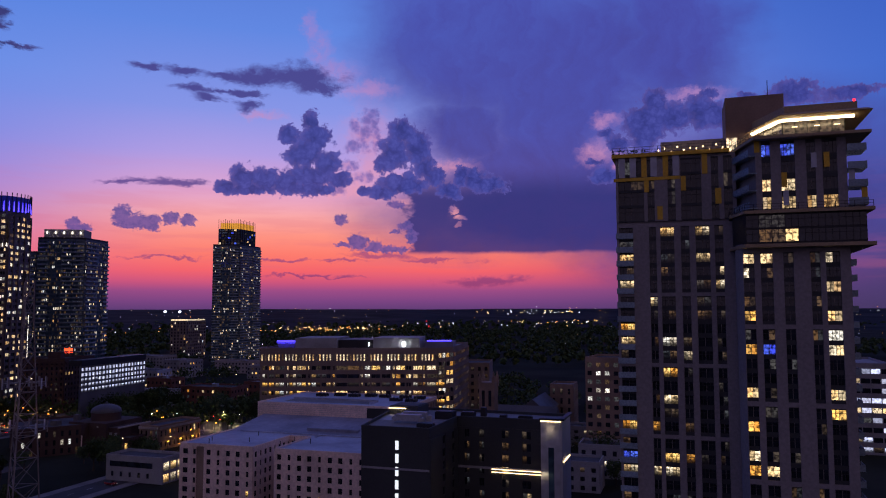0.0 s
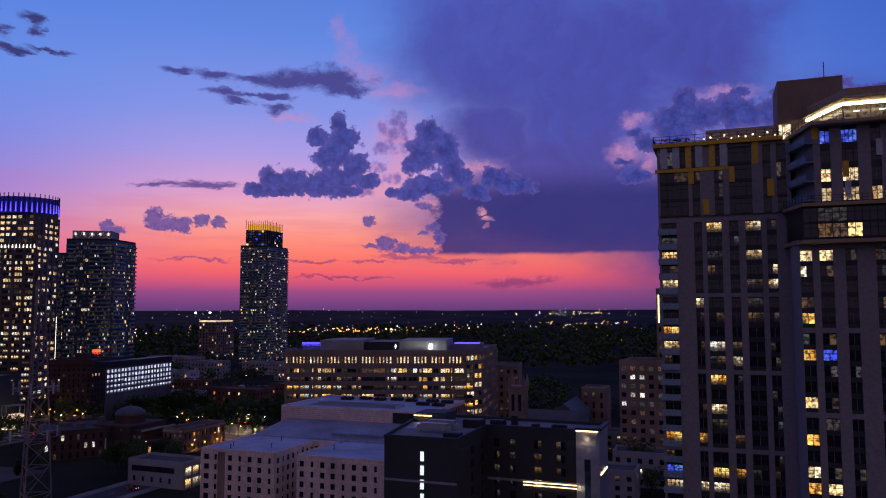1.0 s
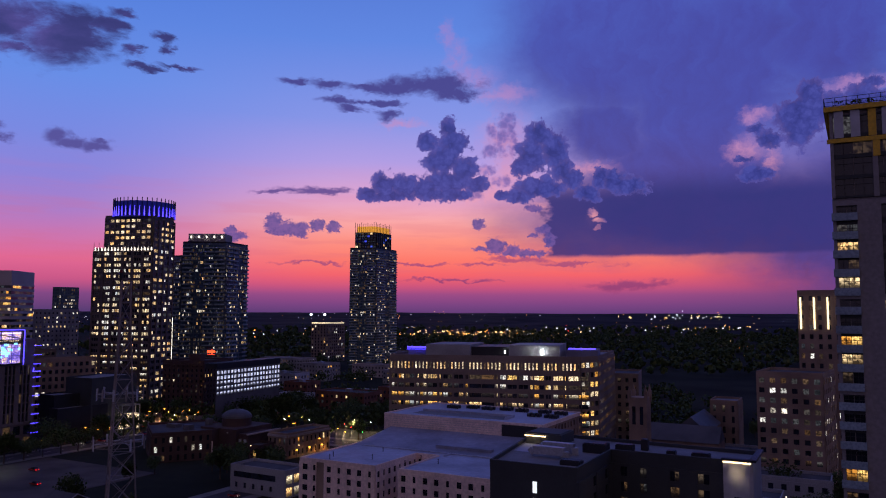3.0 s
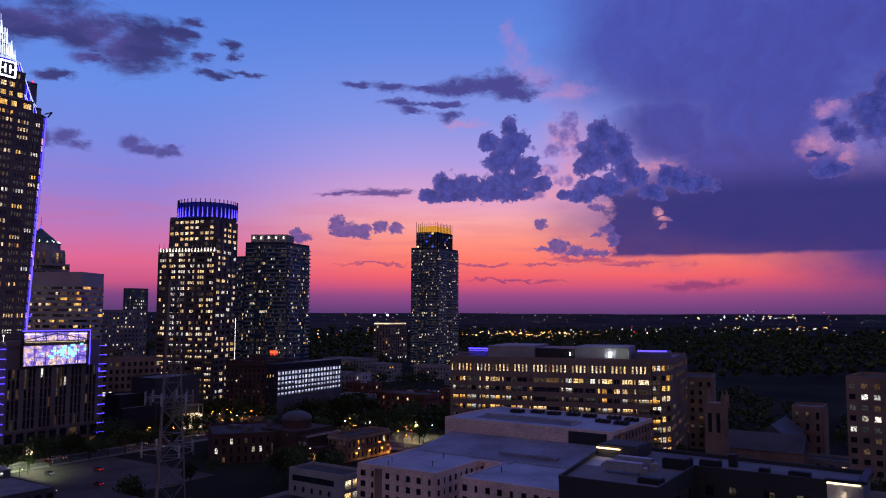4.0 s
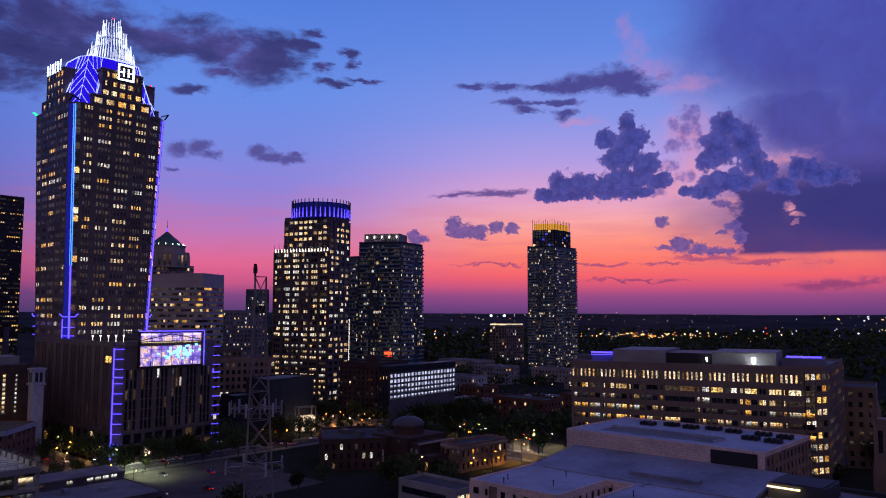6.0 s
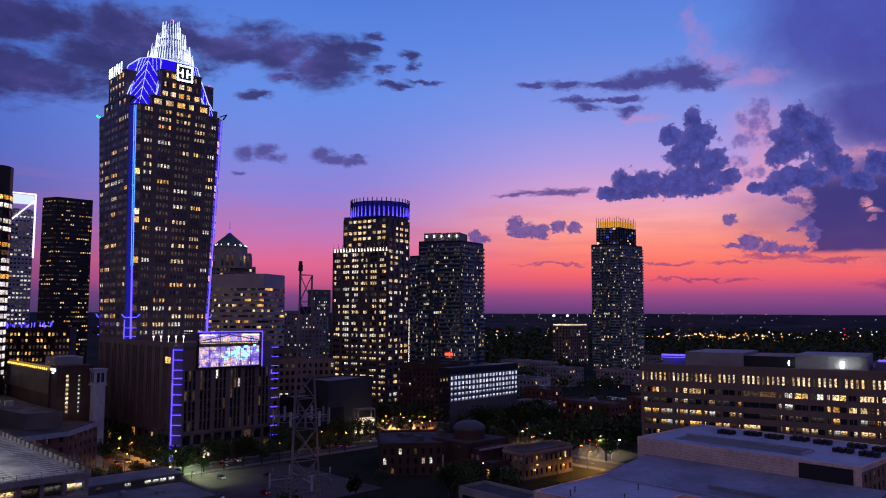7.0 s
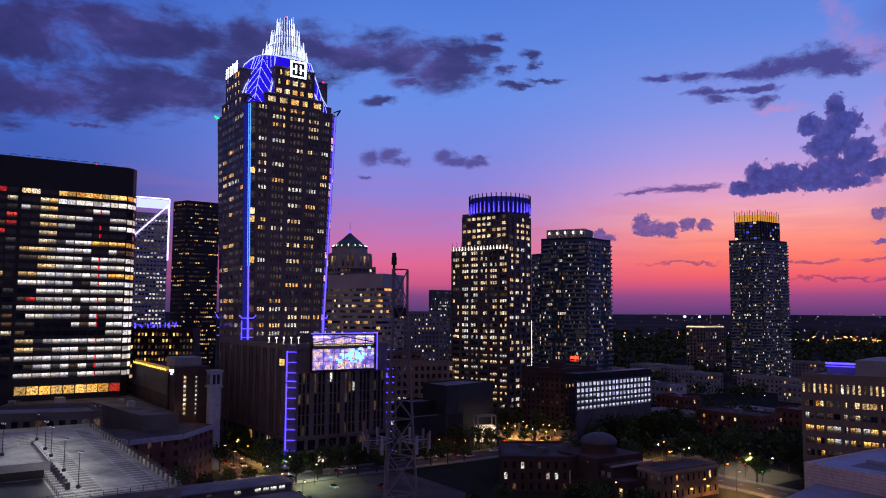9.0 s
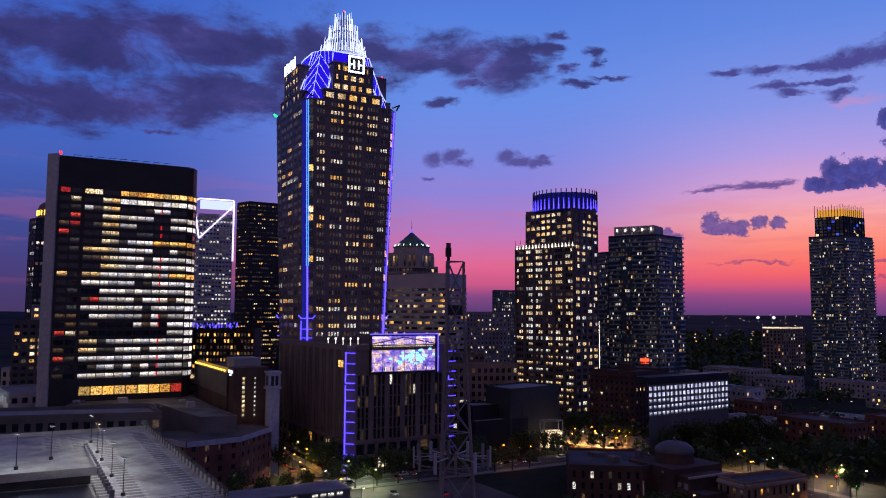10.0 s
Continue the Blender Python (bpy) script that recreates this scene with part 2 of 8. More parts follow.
# a thinner heap, lit through
d, lump, nz = heaped(wt, ANG, VEIL, 0.9, 0.4, 1.6)
sky = mix(wt, smooth(wt, d, 2.5, 1.7, 0.0, 0.72), sky, ramp(wt, lump, [(0.2, srgb(92, 82, 162)), (0.45, srgb(132, 106, 180)), (0.65, srgb(190, 136, 186))]))
# heaped clouds: lumpy rims that catch the light, mottled bodies
for heap, inside in ((HEAP_W, 1.0), (HEAP_M, 1.0), (HEAP_E, 1.0)):
    d, lump, nz = heaped(wt, warped(wt, ANG, 1.9, 0.7, 1.0, 7, 0.66)[0], heap)
    cu = smooth(wt, d, 2.34, 2.12, 0.0, 0.97 * inside)
    rim = smooth(wt, d, 1.75, 2.28)
    body = ramp(wt, math_node(wt, "MULTIPLY_ADD", nz, 0.5, math_node(wt, "MULTIPLY", lump, 0.6)), [(0.32, srgb(74, 78, 162)), (0.5, srgb(62, 66, 146)), (0.7, srgb(52, 56, 128))])
    sky = mix(wt, cu, sky, mix(wt, math_node(wt, "MULTIPLY", rim, 0.26), body, srgb(132, 108, 180)))
# small torn puffs low down, and fair-weather shreds in the blue
d, lump, nz = heaped(wt, warped(wt, ANG, 2.6, 0.8, 1.2, 7, 0.65)[0], PUFF, 1.9, 0.3, 2.4)
sky = mix(wt, smooth(wt, d, 2.55, 2.1, 0.0, 0.92), sky, ramp(wt, lump, [(0.2, srgb(84, 74, 146)), (0.5, srgb(112, 86, 156))]))
v, nz = warped(wt, ANG, 1.1, 0.9, 1.4, 8, 0.64)
v, tear_nz = warped(wt, v, 1.7, 0.6, 1.7, 6, 0.62)
fair = smooth(wt, math_node(wt, "MULTIPLY_ADD", nz, 2.2, blob_field(wt, v, FAIR)), 2.6, 1.5, 0.0, 0.85)
sky = mix(wt, fair, sky, srgb(80, 70, 140))
# the sky behind the viewer and overhead is a plain darker dusk
back = smooth(wt, math_node(wt, "ABSOLUTE", az), 75.0, 130.0)
top = smooth(wt, el, 28.0, 60.0)
sky = mix(wt, top, sky, srgb(74, 86, 160))
sky = mix(wt, back, sky, srgb(114, 98, 124))
sky = mix(wt, smooth(wt, el, -0.2, -1.5), sky, srgb(14, 14, 20))
bg = wt.nodes.new("ShaderNodeBackground")
bg.inputs[1].default_value = 1.0
wt.links.new(sky, bg.inputs[0])
wo = wt.nodes.new("ShaderNodeOutputWorld")
wt.links.new(bg.outputs[0], wo.inputs[0])

# ---------------------------------------------------------------- materials
def material(name):
    m = bpy.data.materials.new(name)
    m.use_nodes = True
    return m, m.node_tree, m.node_tree.nodes["Principled BSDF"]


def surface(name, base, vary=0.35, rough=0.75, metal=0.0, grain=3.0, stain=0.12, bump=0.15, tint=None, spec=0.35):
    """Two scales of wear on a base colour: fine grain and large stains, with a light relief."""
    m, t, p = material(name)
    tc = t.nodes.new("ShaderNodeNewGeometry")
    n1, n2 = t.nodes.new("ShaderNodeTexNoise"), t.nodes.new("ShaderNodeTexNoise")
    for n, s, d in ((n1, grain, 6), (n2, stain, 5)):
        t.links.new(tc.outputs["Position"], n.inputs["Vector"])
        n.inputs["Scale"].default_value, n.inputs["Detail"].default_value = s, d
    dark = tuple(c * (1 - vary) for c in base)
    light = tuple(min(1, c * (1 + vary * 0.6)) for c in (tint or base))
    c1 = ramp(t, n2.outputs[0], [(0.3, dark), (0.52, base), (0.72, light)])
    c2 = ramp(t, n1.outputs[0], [(0.3, (0.78, 0.78, 0.78)), (0.7, (1.1, 1.1, 1.1))])
    t.links.new(mix(t, 1.0, c1, c2, "MULTIPLY"), p.inputs["Base Color"])
    p.inputs["Metallic"].default_value, p.inputs["Specular IOR Level"].default_value = metal, spec
    t.links.new(smooth(t, n1.outputs[0], 0.2, 0.8, max(0.03, rough - 0.12), min(1, rough + 0.12)), p.inputs["Roughness"])
    b = t.nodes.new("ShaderNodeBump")
    b.inputs["Strength"].default_value, b.inputs["Distance"].default_value = bump, 0.05
    t.links.new(n1.outputs[0], b.inputs["Height"])
    t.links.new(b.outputs[0], p.inputs["Normal"])
    return m


def dark_glass(name, base=(0.012, 0.016, 0.024), rough=0.06):
    m, t, p = material(name)
    g = t.nodes.new("ShaderNodeNewGeometry")
    n = t.nodes.new("ShaderNodeTexNoise")
    n.inputs["Scale"].default_value = 0.4
    t.links.new(g.outputs["Position"], n.inputs["Vector"])
    t.links.new(ramp(t, n.outputs[0], [(0.3, tuple(c * 0.5 for c in base)), (0.7, tuple(c * 1.7 for c in base))]), p.inputs["Base Color"])
    p.inputs["Roughness"].default_value = rough
    p.inputs["Specular IOR Level"].default_value = 0.6
    return m


def lamp_mat(name, colour, strength):
    m, t, p = material(name)
    p.inputs["Base Color"].default_value = (0.04, 0.04, 0.04, 1)
    p.inputs["Specular IOR Level"].default_value = 0.1
    p.inputs["Emission Color"].default_value = (*colour, 1)
    p.inputs["Emission Strength"].default_value = strength
    return m


def lit_room(name, colours, strength, joined, scale=1.7, low=0.1):
    """A window with the room's lamps on: their uneven light is painted into the pane, differently for each."""
    m, t, p = material(name)
    if joined:
        rnd = t.nodes.new("ShaderNodeNewGeometry").outputs["Random Per Island"]
    else:
        rnd = t.nodes.new("ShaderNodeObjectInfo").outputs["Random"]
    g = t.nodes.new("ShaderNodeNewGeometry")
    off = t.nodes.new("ShaderNodeVectorMath")
    off.operation = "ADD"
    cmb = t.nodes.new("ShaderNodeCombineXYZ")
    t.links.new(math_node(t, "MULTIPLY", rnd, 57.0), cmb.inputs[2])
    t.links.new(g.outputs["Position"], off.inputs[0])
    t.links.new(cmb.outputs[0], off.inputs[1])
    n = t.nodes.new("ShaderNodeTexNoise")
    n.inputs["Scale"].default_value, n.inputs["Detail"].default_value = scale, 4
    t.links.new(off.outputs[0], n.inputs["Vector"])
    k = len(colours) - 1
    col = ramp(t, rnd, [(i / max(k, 1), c) for i, c in enumerate(colours)])
    p.inputs["Base Color"].default_value = (0.03, 0.03, 0.035, 1)
    p.inputs["Roughness"].default_value = 0.15
    t.links.new(col, p.inputs["Emission Color"])
    wob = math_node(t, "FRACT", math_node(t, "MULTIPLY", rnd, 13.7))
    inside = smooth(t, n.outputs[0], 0.36, 0.62, low, 1.15)
    if not joined:
        oc = t.nodes.new("ShaderNodeTexCoord")
        sx = t.nodes.new("ShaderNodeSeparateXYZ")
        t.links.new(oc.outputs["Object"], sx.inputs[0])
        # ceiling light above and furniture shade below, painted into the pane's glow
        low_part = smooth(t, math_node(t, "MULTIPLY_ADD", n.outputs[0], -1.5, sx.outputs[2]), -1.02, -0.82, 0.12, 1.0)
        ceil = smooth(t, sx.outputs[2], -0.2, 0.45, 0.6, 1.25)
        inside = math_node(t, "MULTIPLY", inside, math_node(t, "MULTIPLY", low_part, ceil))
    s = math_node(t, "MULTIPLY", inside, math_node(t, "MULTIPLY_ADD", wob, strength * 0.9, strength * 0.35))
    t.links.new(s, p.inputs["Emission Strength"])
    return m


WARM = [srgb(255, 206, 135), srgb(255, 220, 165), srgb(255, 236, 202), srgb(255, 192, 112), srgb(255, 228, 182)]
WHITE = [srgb(255, 240, 214), srgb(240, 240, 235), srgb(255, 228, 190), srgb(225, 235, 240)]
KINDS = {}
for joined in (False, True):
    j = 1 if joined else 0
    KINDS["warm", j] = lit_room("lit_window_warm", WARM, 1.4, joined)
    KINDS["white", j] = lit_room("lit_window_white", WHITE, 1.3, joined)
    KINDS["dim", j] = lit_room("lit_window_dim", [srgb(190, 140, 90), srgb(150, 130, 110), srgb(120, 130, 140)], 0.25, joined)
    KINDS["garage", j] = lit_room("lit_garage_opening", [srgb(196, 204, 246), srgb(220, 222, 250)], 1.15, joined, 0.9, 0.55)
    KINDS["orange", j] = lit_room("lit_window_orange", [srgb(255, 170, 70), srgb(255, 190, 95), srgb(255, 205, 120)], 1.6, joined)
    KINDS["office", j] = lit_room("lit_open_plan_office", [srgb(235, 222, 222), srgb(250, 236, 226), srgb(225, 220, 235), srgb(255, 240, 220)], 1.3, joined, 1.3, 0.4)
    KINDS["blue", j] = lit_room("lit_window_blue", [srgb(60, 70, 255), srgb(90, 120, 255)], 1.2, joined)
    KINDS["red", j] = lit_room("lit_window_red", [srgb(255, 40, 50), srgb(255, 90, 60)], 0.9, joined)
    KINDS["dark", j] = dark_glass("window_glass_dark")
    KINDS["teal", j] = dark_glass("window_glass_blue_green", (0.045, 0.085, 0.115), 0.05)

M_CONC = surface("concrete_grey", (0.30, 0.29, 0.29), stain=0.08)
M_CONC_D = surface("concrete_dark", (0.12, 0.115, 0.12), stain=0.08)
M_STONE = surface("granite_brown", (0.165, 0.128, 0.122), rough=0.5, stain=0.05)
M_STONE_L = surface("limestone", (0.38, 0.33, 0.30), stain=0.06)
M_BRICK = surface("brick_red", (0.17, 0.075, 0.055), rough=0.85, grain=6)
M_BRICK_T = surface("brick_tan", (0.28, 0.20, 0.15), rough=0.85, grain=6)
M_ROOF_W = surface("white_roof_membrane", (0.35, 0.38, 0.48), vary=0.3, rough=0.6, stain=0.09, grain=0.8)
M_ROOF_D = surface("dark_roof_gravel", (0.07, 0.07, 0.075), vary=0.4, rough=0.9, grain=2)
M_ROOF_G = surface("grey_roof_membrane", (0.2, 0.2, 0.21), vary=0.3, rough=0.8, grain=1)
M_WHITE = surface("white_wall_sheathing", (0.78, 0.61, 0.53), vary=0.18, rough=0.8, grain=1.2)
M_STUCCO = surface("pale_grey_stucco", (0.26, 0.24, 0.24), vary=0.12, rough=0.85, grain=2, stain=0.05)
M_STUCCO_D = surface("charcoal_cladding", (0.045, 0.05, 0.052), vary=0.2, rough=0.7)
M_METAL = surface("galvanised_steel", (0.42, 0.43, 0.45), rough=0.45, metal=0.7, vary=0.2)
M_METAL_D = surface("dark_painted_metal", (0.03, 0.03, 0.034), rough=0.5, metal=0.3, vary=0.2)
M_GLASSWALL = dark_glass("curtain_wall_glass", (0.012, 0.02, 0.03))
M_ASPHALT = surface("asphalt", (0.045, 0.045, 0.047), rough=0.85, grain=4)
M_LAND = surface("dark_land", (0.03, 0.034, 0.026), vary=0.5, rough=0.95, grain=0.15, stain=0.01, spec=0.02)
M_SIDEWALK = surface("pavement_concrete", (0.18, 0.175, 0.168), rough=0.85, grain=2)
M_BLUE = lamp_mat("blue_light_strip", srgb(78, 62, 255), 3.4)
M_BLUE_S = lamp_mat("blue_light_soft", srgb(60, 50, 255), 1.6)
M_WHITE_L = lamp_mat("white_light_strip", srgb(225, 235, 255), 3.5)
M_AMBER_L = lamp_mat("amber_light_strip", srgb(255, 196, 80), 3.0)
M_WARM_L = lamp_mat("warm_light_strip", srgb(255, 214, 160), 4.0)
M_RED_L = lamp_mat("red_beacon", srgb(255, 30, 40), 5.0)
M_SIGN_R = lamp_mat("red_orange_neon", srgb(255, 70, 36), 3.0)
M_GREEN_L = lamp_mat("green_lamp", srgb(30, 255, 120), 3.0)
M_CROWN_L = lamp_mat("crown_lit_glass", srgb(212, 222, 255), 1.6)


# ---------------------------------------------------------------- building kit
AZ = 36.0
E1 = (math.sin(radians(AZ)), math.cos(radians(AZ)))          # street grid, away to the north east
E2 = (math.cos(radians(AZ)), -math.sin(radians(AZ)))         # street grid, south east


def grid(o, a, b):
    """The plan point a metres along E2 and b along E1 from o."""
    return (o[0] + a * E2[0] + b * E1[0], o[1] + a * E2[1] + b * E1[1])


def heading(o, az_deg, d):
    return (o[0] + d * math.sin(radians(az_deg)), o[1] + d * math.cos(radians(az_deg)))


class Soup:
    """Collects boxes and polygons, then becomes one mesh."""

    def __init__(self):
        self.v, self.f, self.m = [], [], []

    def poly(self, pts, mi=0):
        k = len(self.v)
        self.v += [tuple(p) for p in pts]
        self.f.append(tuple(range(k, k + len(pts))))
        self.m.append(mi)

    def hexa(self, p, mi=0):
        """Eight corners: bottom ring of four, then top ring of four, both counter-clockwise from above."""
        k = len(self.v)
        self.v += [tuple(q) for q in p]
        for f in ((3, 2, 1, 0), (4, 5, 6, 7), (0, 1, 5, 4), (1, 2, 6, 5), (2, 3, 7, 6), (3, 0, 4, 7)):
            self.f.append(tuple(k + i for i in f))
            self.m.append(mi)

    def box(self, c, sx, sy, sz, turn=0.0, mi=0):
        """A box with its base centre at c, turned about z by degrees."""
        ca, sa = math.cos(radians(turn)), math.sin(radians(turn))
        ring = [(c[0] + x * ca - y * sa, c[1] + x * sa + y * ca) for x, y in ((-sx / 2, -sy / 2), (sx / 2, -sy / 2), (sx / 2, sy / 2), (-sx / 2, sy / 2))]
        self.hexa([(*q, c[2]) for q in ring] + [(*q, c[2] + sz) for q in ring], mi)

    def prism(self, ring, z0, z1, mi=0, ring1=None):
        """A plan ring (counter-clockwise) raised from z0 to z1; ring1: another ring for the top."""
        n, k = len(ring), len(self.v)
        self.v += [(*q, z0) for q in ring] + [(*q, z1) for q in (ring1 or ring)]
        self.f.append(tuple(k + i for i in reversed(range(n))))
        self.f.append(tuple(k + n + i for i in range(n)))
        self.m += [mi, mi]
        for i in range(n):
            jn = (i + 1) % n
            self.f.append((k + i, k + jn, k + n + jn, k + n + i))
            self.m.append(mi)

    def rod(self, pts, w):
        """One connected square rod through upright points."""
        k = len(self.v)
        for p in pts:
            self.v += [(p[0] + x * w / 2, p[1] + y * w / 2, p[2]) for x, y in ((-1, -1), (1, -1), (1, 1), (-1, 1))]
        for i in range(len(pts) - 1):
            for j in range(4):
                q = (j + 1) % 4
                self.f.append((k + 4 * i + j, k + 4 * i + q, k + 4 * i + 4 + q, k + 4 * i + 4 + j))
                self.m.append(0)
        n = k + 4 * (len(pts) - 1)
        self.f += [(k + 3, k + 2, k + 1, k), (n, n + 1, n + 2, n + 3)]
        self.m += [0, 0]

    def slab(self, a, b, z0, z1, out0, out1, mi=0):
        """A box along the plan line a-b, from out0 to out1 metres outside it (to the right of a-b)."""
        d = Vector((b[0] - a[0], b[1] - a[1])).normalized()
        n = (d.y, -d.x)
        ring = [(a[0] + n[0] * out1, a[1] + n[1] * out1), (b[0] + n[0] * out1, b[1] + n[1] * out1), (b[0] + n[0] * out0, b[1] + n[1] * out0), (a[0] + n[0] * out0, a[1] + n[1] * out0)]
        self.hexa([(*q, z0) for q in ring] + [(*q, z1) for q in ring], mi)

    def beam(self, a, b, w, mi=0):
        """A square bar from a to b."""
        a, b = Vector(a), Vector(b)
        d = (b - a).normalized()
        s = d.cross(Vector((0, 0, 1)))
        s = s.normalized() if s.length > 1e-3 else Vector((1, 0, 0))
        u = s.cross(d)
        q = [(-s - u) * w / 2, (s - u) * w / 2, (s + u) * w / 2, (-s + u) * w / 2]
        self.hexa([a + x for x in q] + [b + x for x in q], mi)

    def tube(self, c, r0, r1, z0, z1, n=16, mi=0):
        self.prism([(c[0] + r0 * math.cos(2 * math.pi * i / n), c[1] + r0 * math.sin(2 * math.pi * i / n)) for i in range(n)], z0, z1, mi,
                   [(c[0] + r1 * math.cos(2 * math.pi * i / n), c[1] + r1 * math.sin(2 * math.pi * i / n)) for i in range(n)])

    def dome(self, c, r, h, z, n=20, rings=6, mi=0):
        for i in range(rings):
            a0, a1 = math.pi / 2 * i / rings, math.pi / 2 * (i + 1) / rings
            self.tube(c, r * math.cos(a0), max(0.02, r * math.cos(a1)), z + h * math.sin(a0), z + h * math.sin(a1), n, mi)


def spot(ob):
    """World place of an object that has moved parents only."""
    p = Vector((0, 0, 0))
    while ob:
        p += ob.location
        ob = ob.parent
    return p


def thing(name, at, label, category, group="", kind=""):
    ob = new(name)
    ob.location = at
    ob.empty_display_size = 2
    return tagged(ob, label, category, group, kind)


def part(name, soup, mats, parent=None, label="", kind="", category=""):
    me = bpy.data.meshes.new(name)
    o = spot(parent) if parent else Vector((0, 0, 0))
    me.from_pydata([(x - o.x, y - o.y, z - o.z) for x, y, z in soup.v], [], soup.f)
    for m in mats if isinstance(mats, (list, tuple)) else [mats]:
        me.materials.append(m)
    me.polygons.foreach_set("material_index", soup.m)
    ob = new(name, me)
    ob.parent = parent
    return tagged(ob, label, category, "", kind)


UNIT = {}


def unit_mesh(name, mat):
    """A one metre cube that alike pieces share: x along, y inward, z up from the middle."""
    if (name, mat.name) not in UNIT:
        s = Soup()
        s.hexa([(-.5, -1, -.5), (.5, -1, -.5), (.5, 0, -.5), (-.5, 0, -.5), (-.5, -1, .5), (.5, -1, .5), (.5, 0, .5), (-.5, 0, .5)])
        me = bpy.data.meshes.new(name)
        me.from_pydata(s.v, [], s.f)
        me.materials.append(mat)
        UNIT[name, mat.name] = me
    return UNIT[name, mat.name]


def piece(name, mat, parent, c, turn, w, d, h):
    """One box piece: c is the middle of its inner face, d its depth outwards."""
    ob = new(name, unit_mesh(name, mat))
    ob.parent = parent
    ob.location = Vector(c) - spot(parent)
    ob.rotation_euler = (0, 0, radians(turn))
    ob.scale = (w, d, h)
    return ob


def joined(name, mats, parent, pieces):
    """Many box pieces (centre, turn, width, depth, height, material index) in one mesh."""
    s = Soup()
    for c, turn, w, d, h, mi in pieces:
        ca, sa = math.cos(radians(turn)), math.sin(radians(turn))
        ring = [(c[0] + x * ca - y * sa, c[1] + x * sa + y * ca) for x, y in ((-w / 2, -d), (w / 2, -d), (w / 2, 0), (-w / 2, 0))]
        s.hexa([(*q, c[2] - h / 2) for q in ring] + [(*q, c[2] + h / 2) for q in ring], mi)
    return part(name, s, mats, parent, kind="stuff")


def glaze(parent, panes, cap=150, name="window_pane"):
    """Panes (centre, turn in degrees, width, height, kind): the first ones as parts, the rest joined."""
    for c, turn, w, h, kind in panes[:cap]:
        piece(name, KINDS[kind, 0], parent, c, turn, w, 0.05, h)
    rest = panes[cap:]
    if rest:
        kinds = sorted({p[4] for p in rest})
        joined("glazing", [KINDS[k, 1] for k in kinds], parent, [(c, turn, w, 0.05, h, kinds.index(k)) for c, turn, w, h, k in rest])


def frame_out(parent, bars, mat, near=True):
    """Piers and bands of a facade: pieces of their own on near buildings, joined on far ones."""
    if near:
        for name, c, turn, w, d, h in bars:
            piece(name, mat, parent, c, turn, w, d, h)
    elif bars:
        joined("facade_frame", [mat], parent, [(c, turn, w, d, h, 0) for name, c, turn, w, d, h in bars])


def facade(bars, panes, a, b, z0, z1, floors, bays, wf=0.6, hf=0.6, proud=0.3, pick=None, sill=0.5, split=1, skip=None, cols=None, band=0.06, gapx=0.14):
    """Piers and spandrels stand proud of the panes along the plan line a-b (outside on the right).
    cols: window columns as shares (from, to) of the length, instead of even bays."""
    a, b = Vector((a[0], a[1])), Vector((b[0], b[1]))
    d = b - a
    length = d.length
    d.normalize()
    n = Vector((d.y, -d.x))
    turn = math.degrees(math.atan2(d.y, d.x))
    if cols is None:
        cols = [((i + (1 - wf) / 2) / bays, (i + (1 + wf) / 2) / bays) for i in range(bays)]
    fh = (z1 - z0) / floors
    wh = fh * hf
    gap = fh - wh
    edges = [0.0] + [x for c in cols for x in c] + [1.0]
    for k in range(0, len(edges), 2):
        x0, x1 = edges[k] * length, edges[k + 1] * length
        if x1 - x0 > 0.05:
            c = a + d * (x0 + x1) / 2 - n * 0.02
            bars.append(("pier", (c.x, c.y, (z0 + z1) / 2), turn, x1 - x0, proud + 0.02, z1 - z0))
    mid = (a + b) / 2 - n * 0.02
    for f in range(floors + 1):
        s0, s1 = max(z0, z0 + f * fh - gap * (1 - sill)), min(z1, z0 + f * fh + gap * sill)
        if s1 - s0 > 0.02:
            bars.append(("spandrel", (mid.x, mid.y, (s0 + s1) / 2), turn, length, proud - band, s1 - s0))
    for f in range(floors):
        for i, (c0, c1) in enumerate(cols):
            if skip and skip(f, i):
                continue
            zc = z0 + f * fh + gap * sill + wh / 2
            pw = (c1 - c0) * length / split
            for k in range(split):
                c = a + d * (c0 * length + pw * (k + 0.5)) + n * 0.03
                kind = pick(f, i * split + k) if pick else "dark"
                panes.append(((c.x, c.y, zc), turn, pw - (gapx if split > 1 else 0), wh, kind))


def sash_bars(parent, panes, mat, cap=400):
    """Slim glazing bars in front of panes: one upright, one transom."""
    out = []
    for c, turn, w, h, kind in panes[:cap]:
        ca, sa = math.cos(radians(turn)), math.sin(radians(turn))
        f = (c[0] + sa * 0.06, c[1] - ca * 0.06)
        out.append(((f[0], f[1], c[2] + h * 0.16), turn, w, 0.05, 0.08, 0))
        if w > 0.9:
            out.append(((f[0], f[1], c[2]), turn, 0.08, 0.05, h, 0))
    joined("sash_grid", [mat], parent, out)


def chooser(seed, p, kinds=("warm", "warm", "white", "dim"), dark="dark", runs=0.0, dim=0.12):
    """Which rooms are lit: a share p of the panes, in runs along a floor where runs is high."""
    r = random.Random(seed)
    memo = {}

    def pick(f, i):
        key = (f, i)
        if key not in memo:
            left = memo.get((f, i - 1))
            if left and left != dark and r.random() < runs:
                memo[key] = left
            elif r.random() < p * (1 - runs * 0.6):
                memo[key] = r.choice(kinds)
            else:
                memo[key] = "dim" if r.random() < dim else dark
        return memo[key]

    return pick


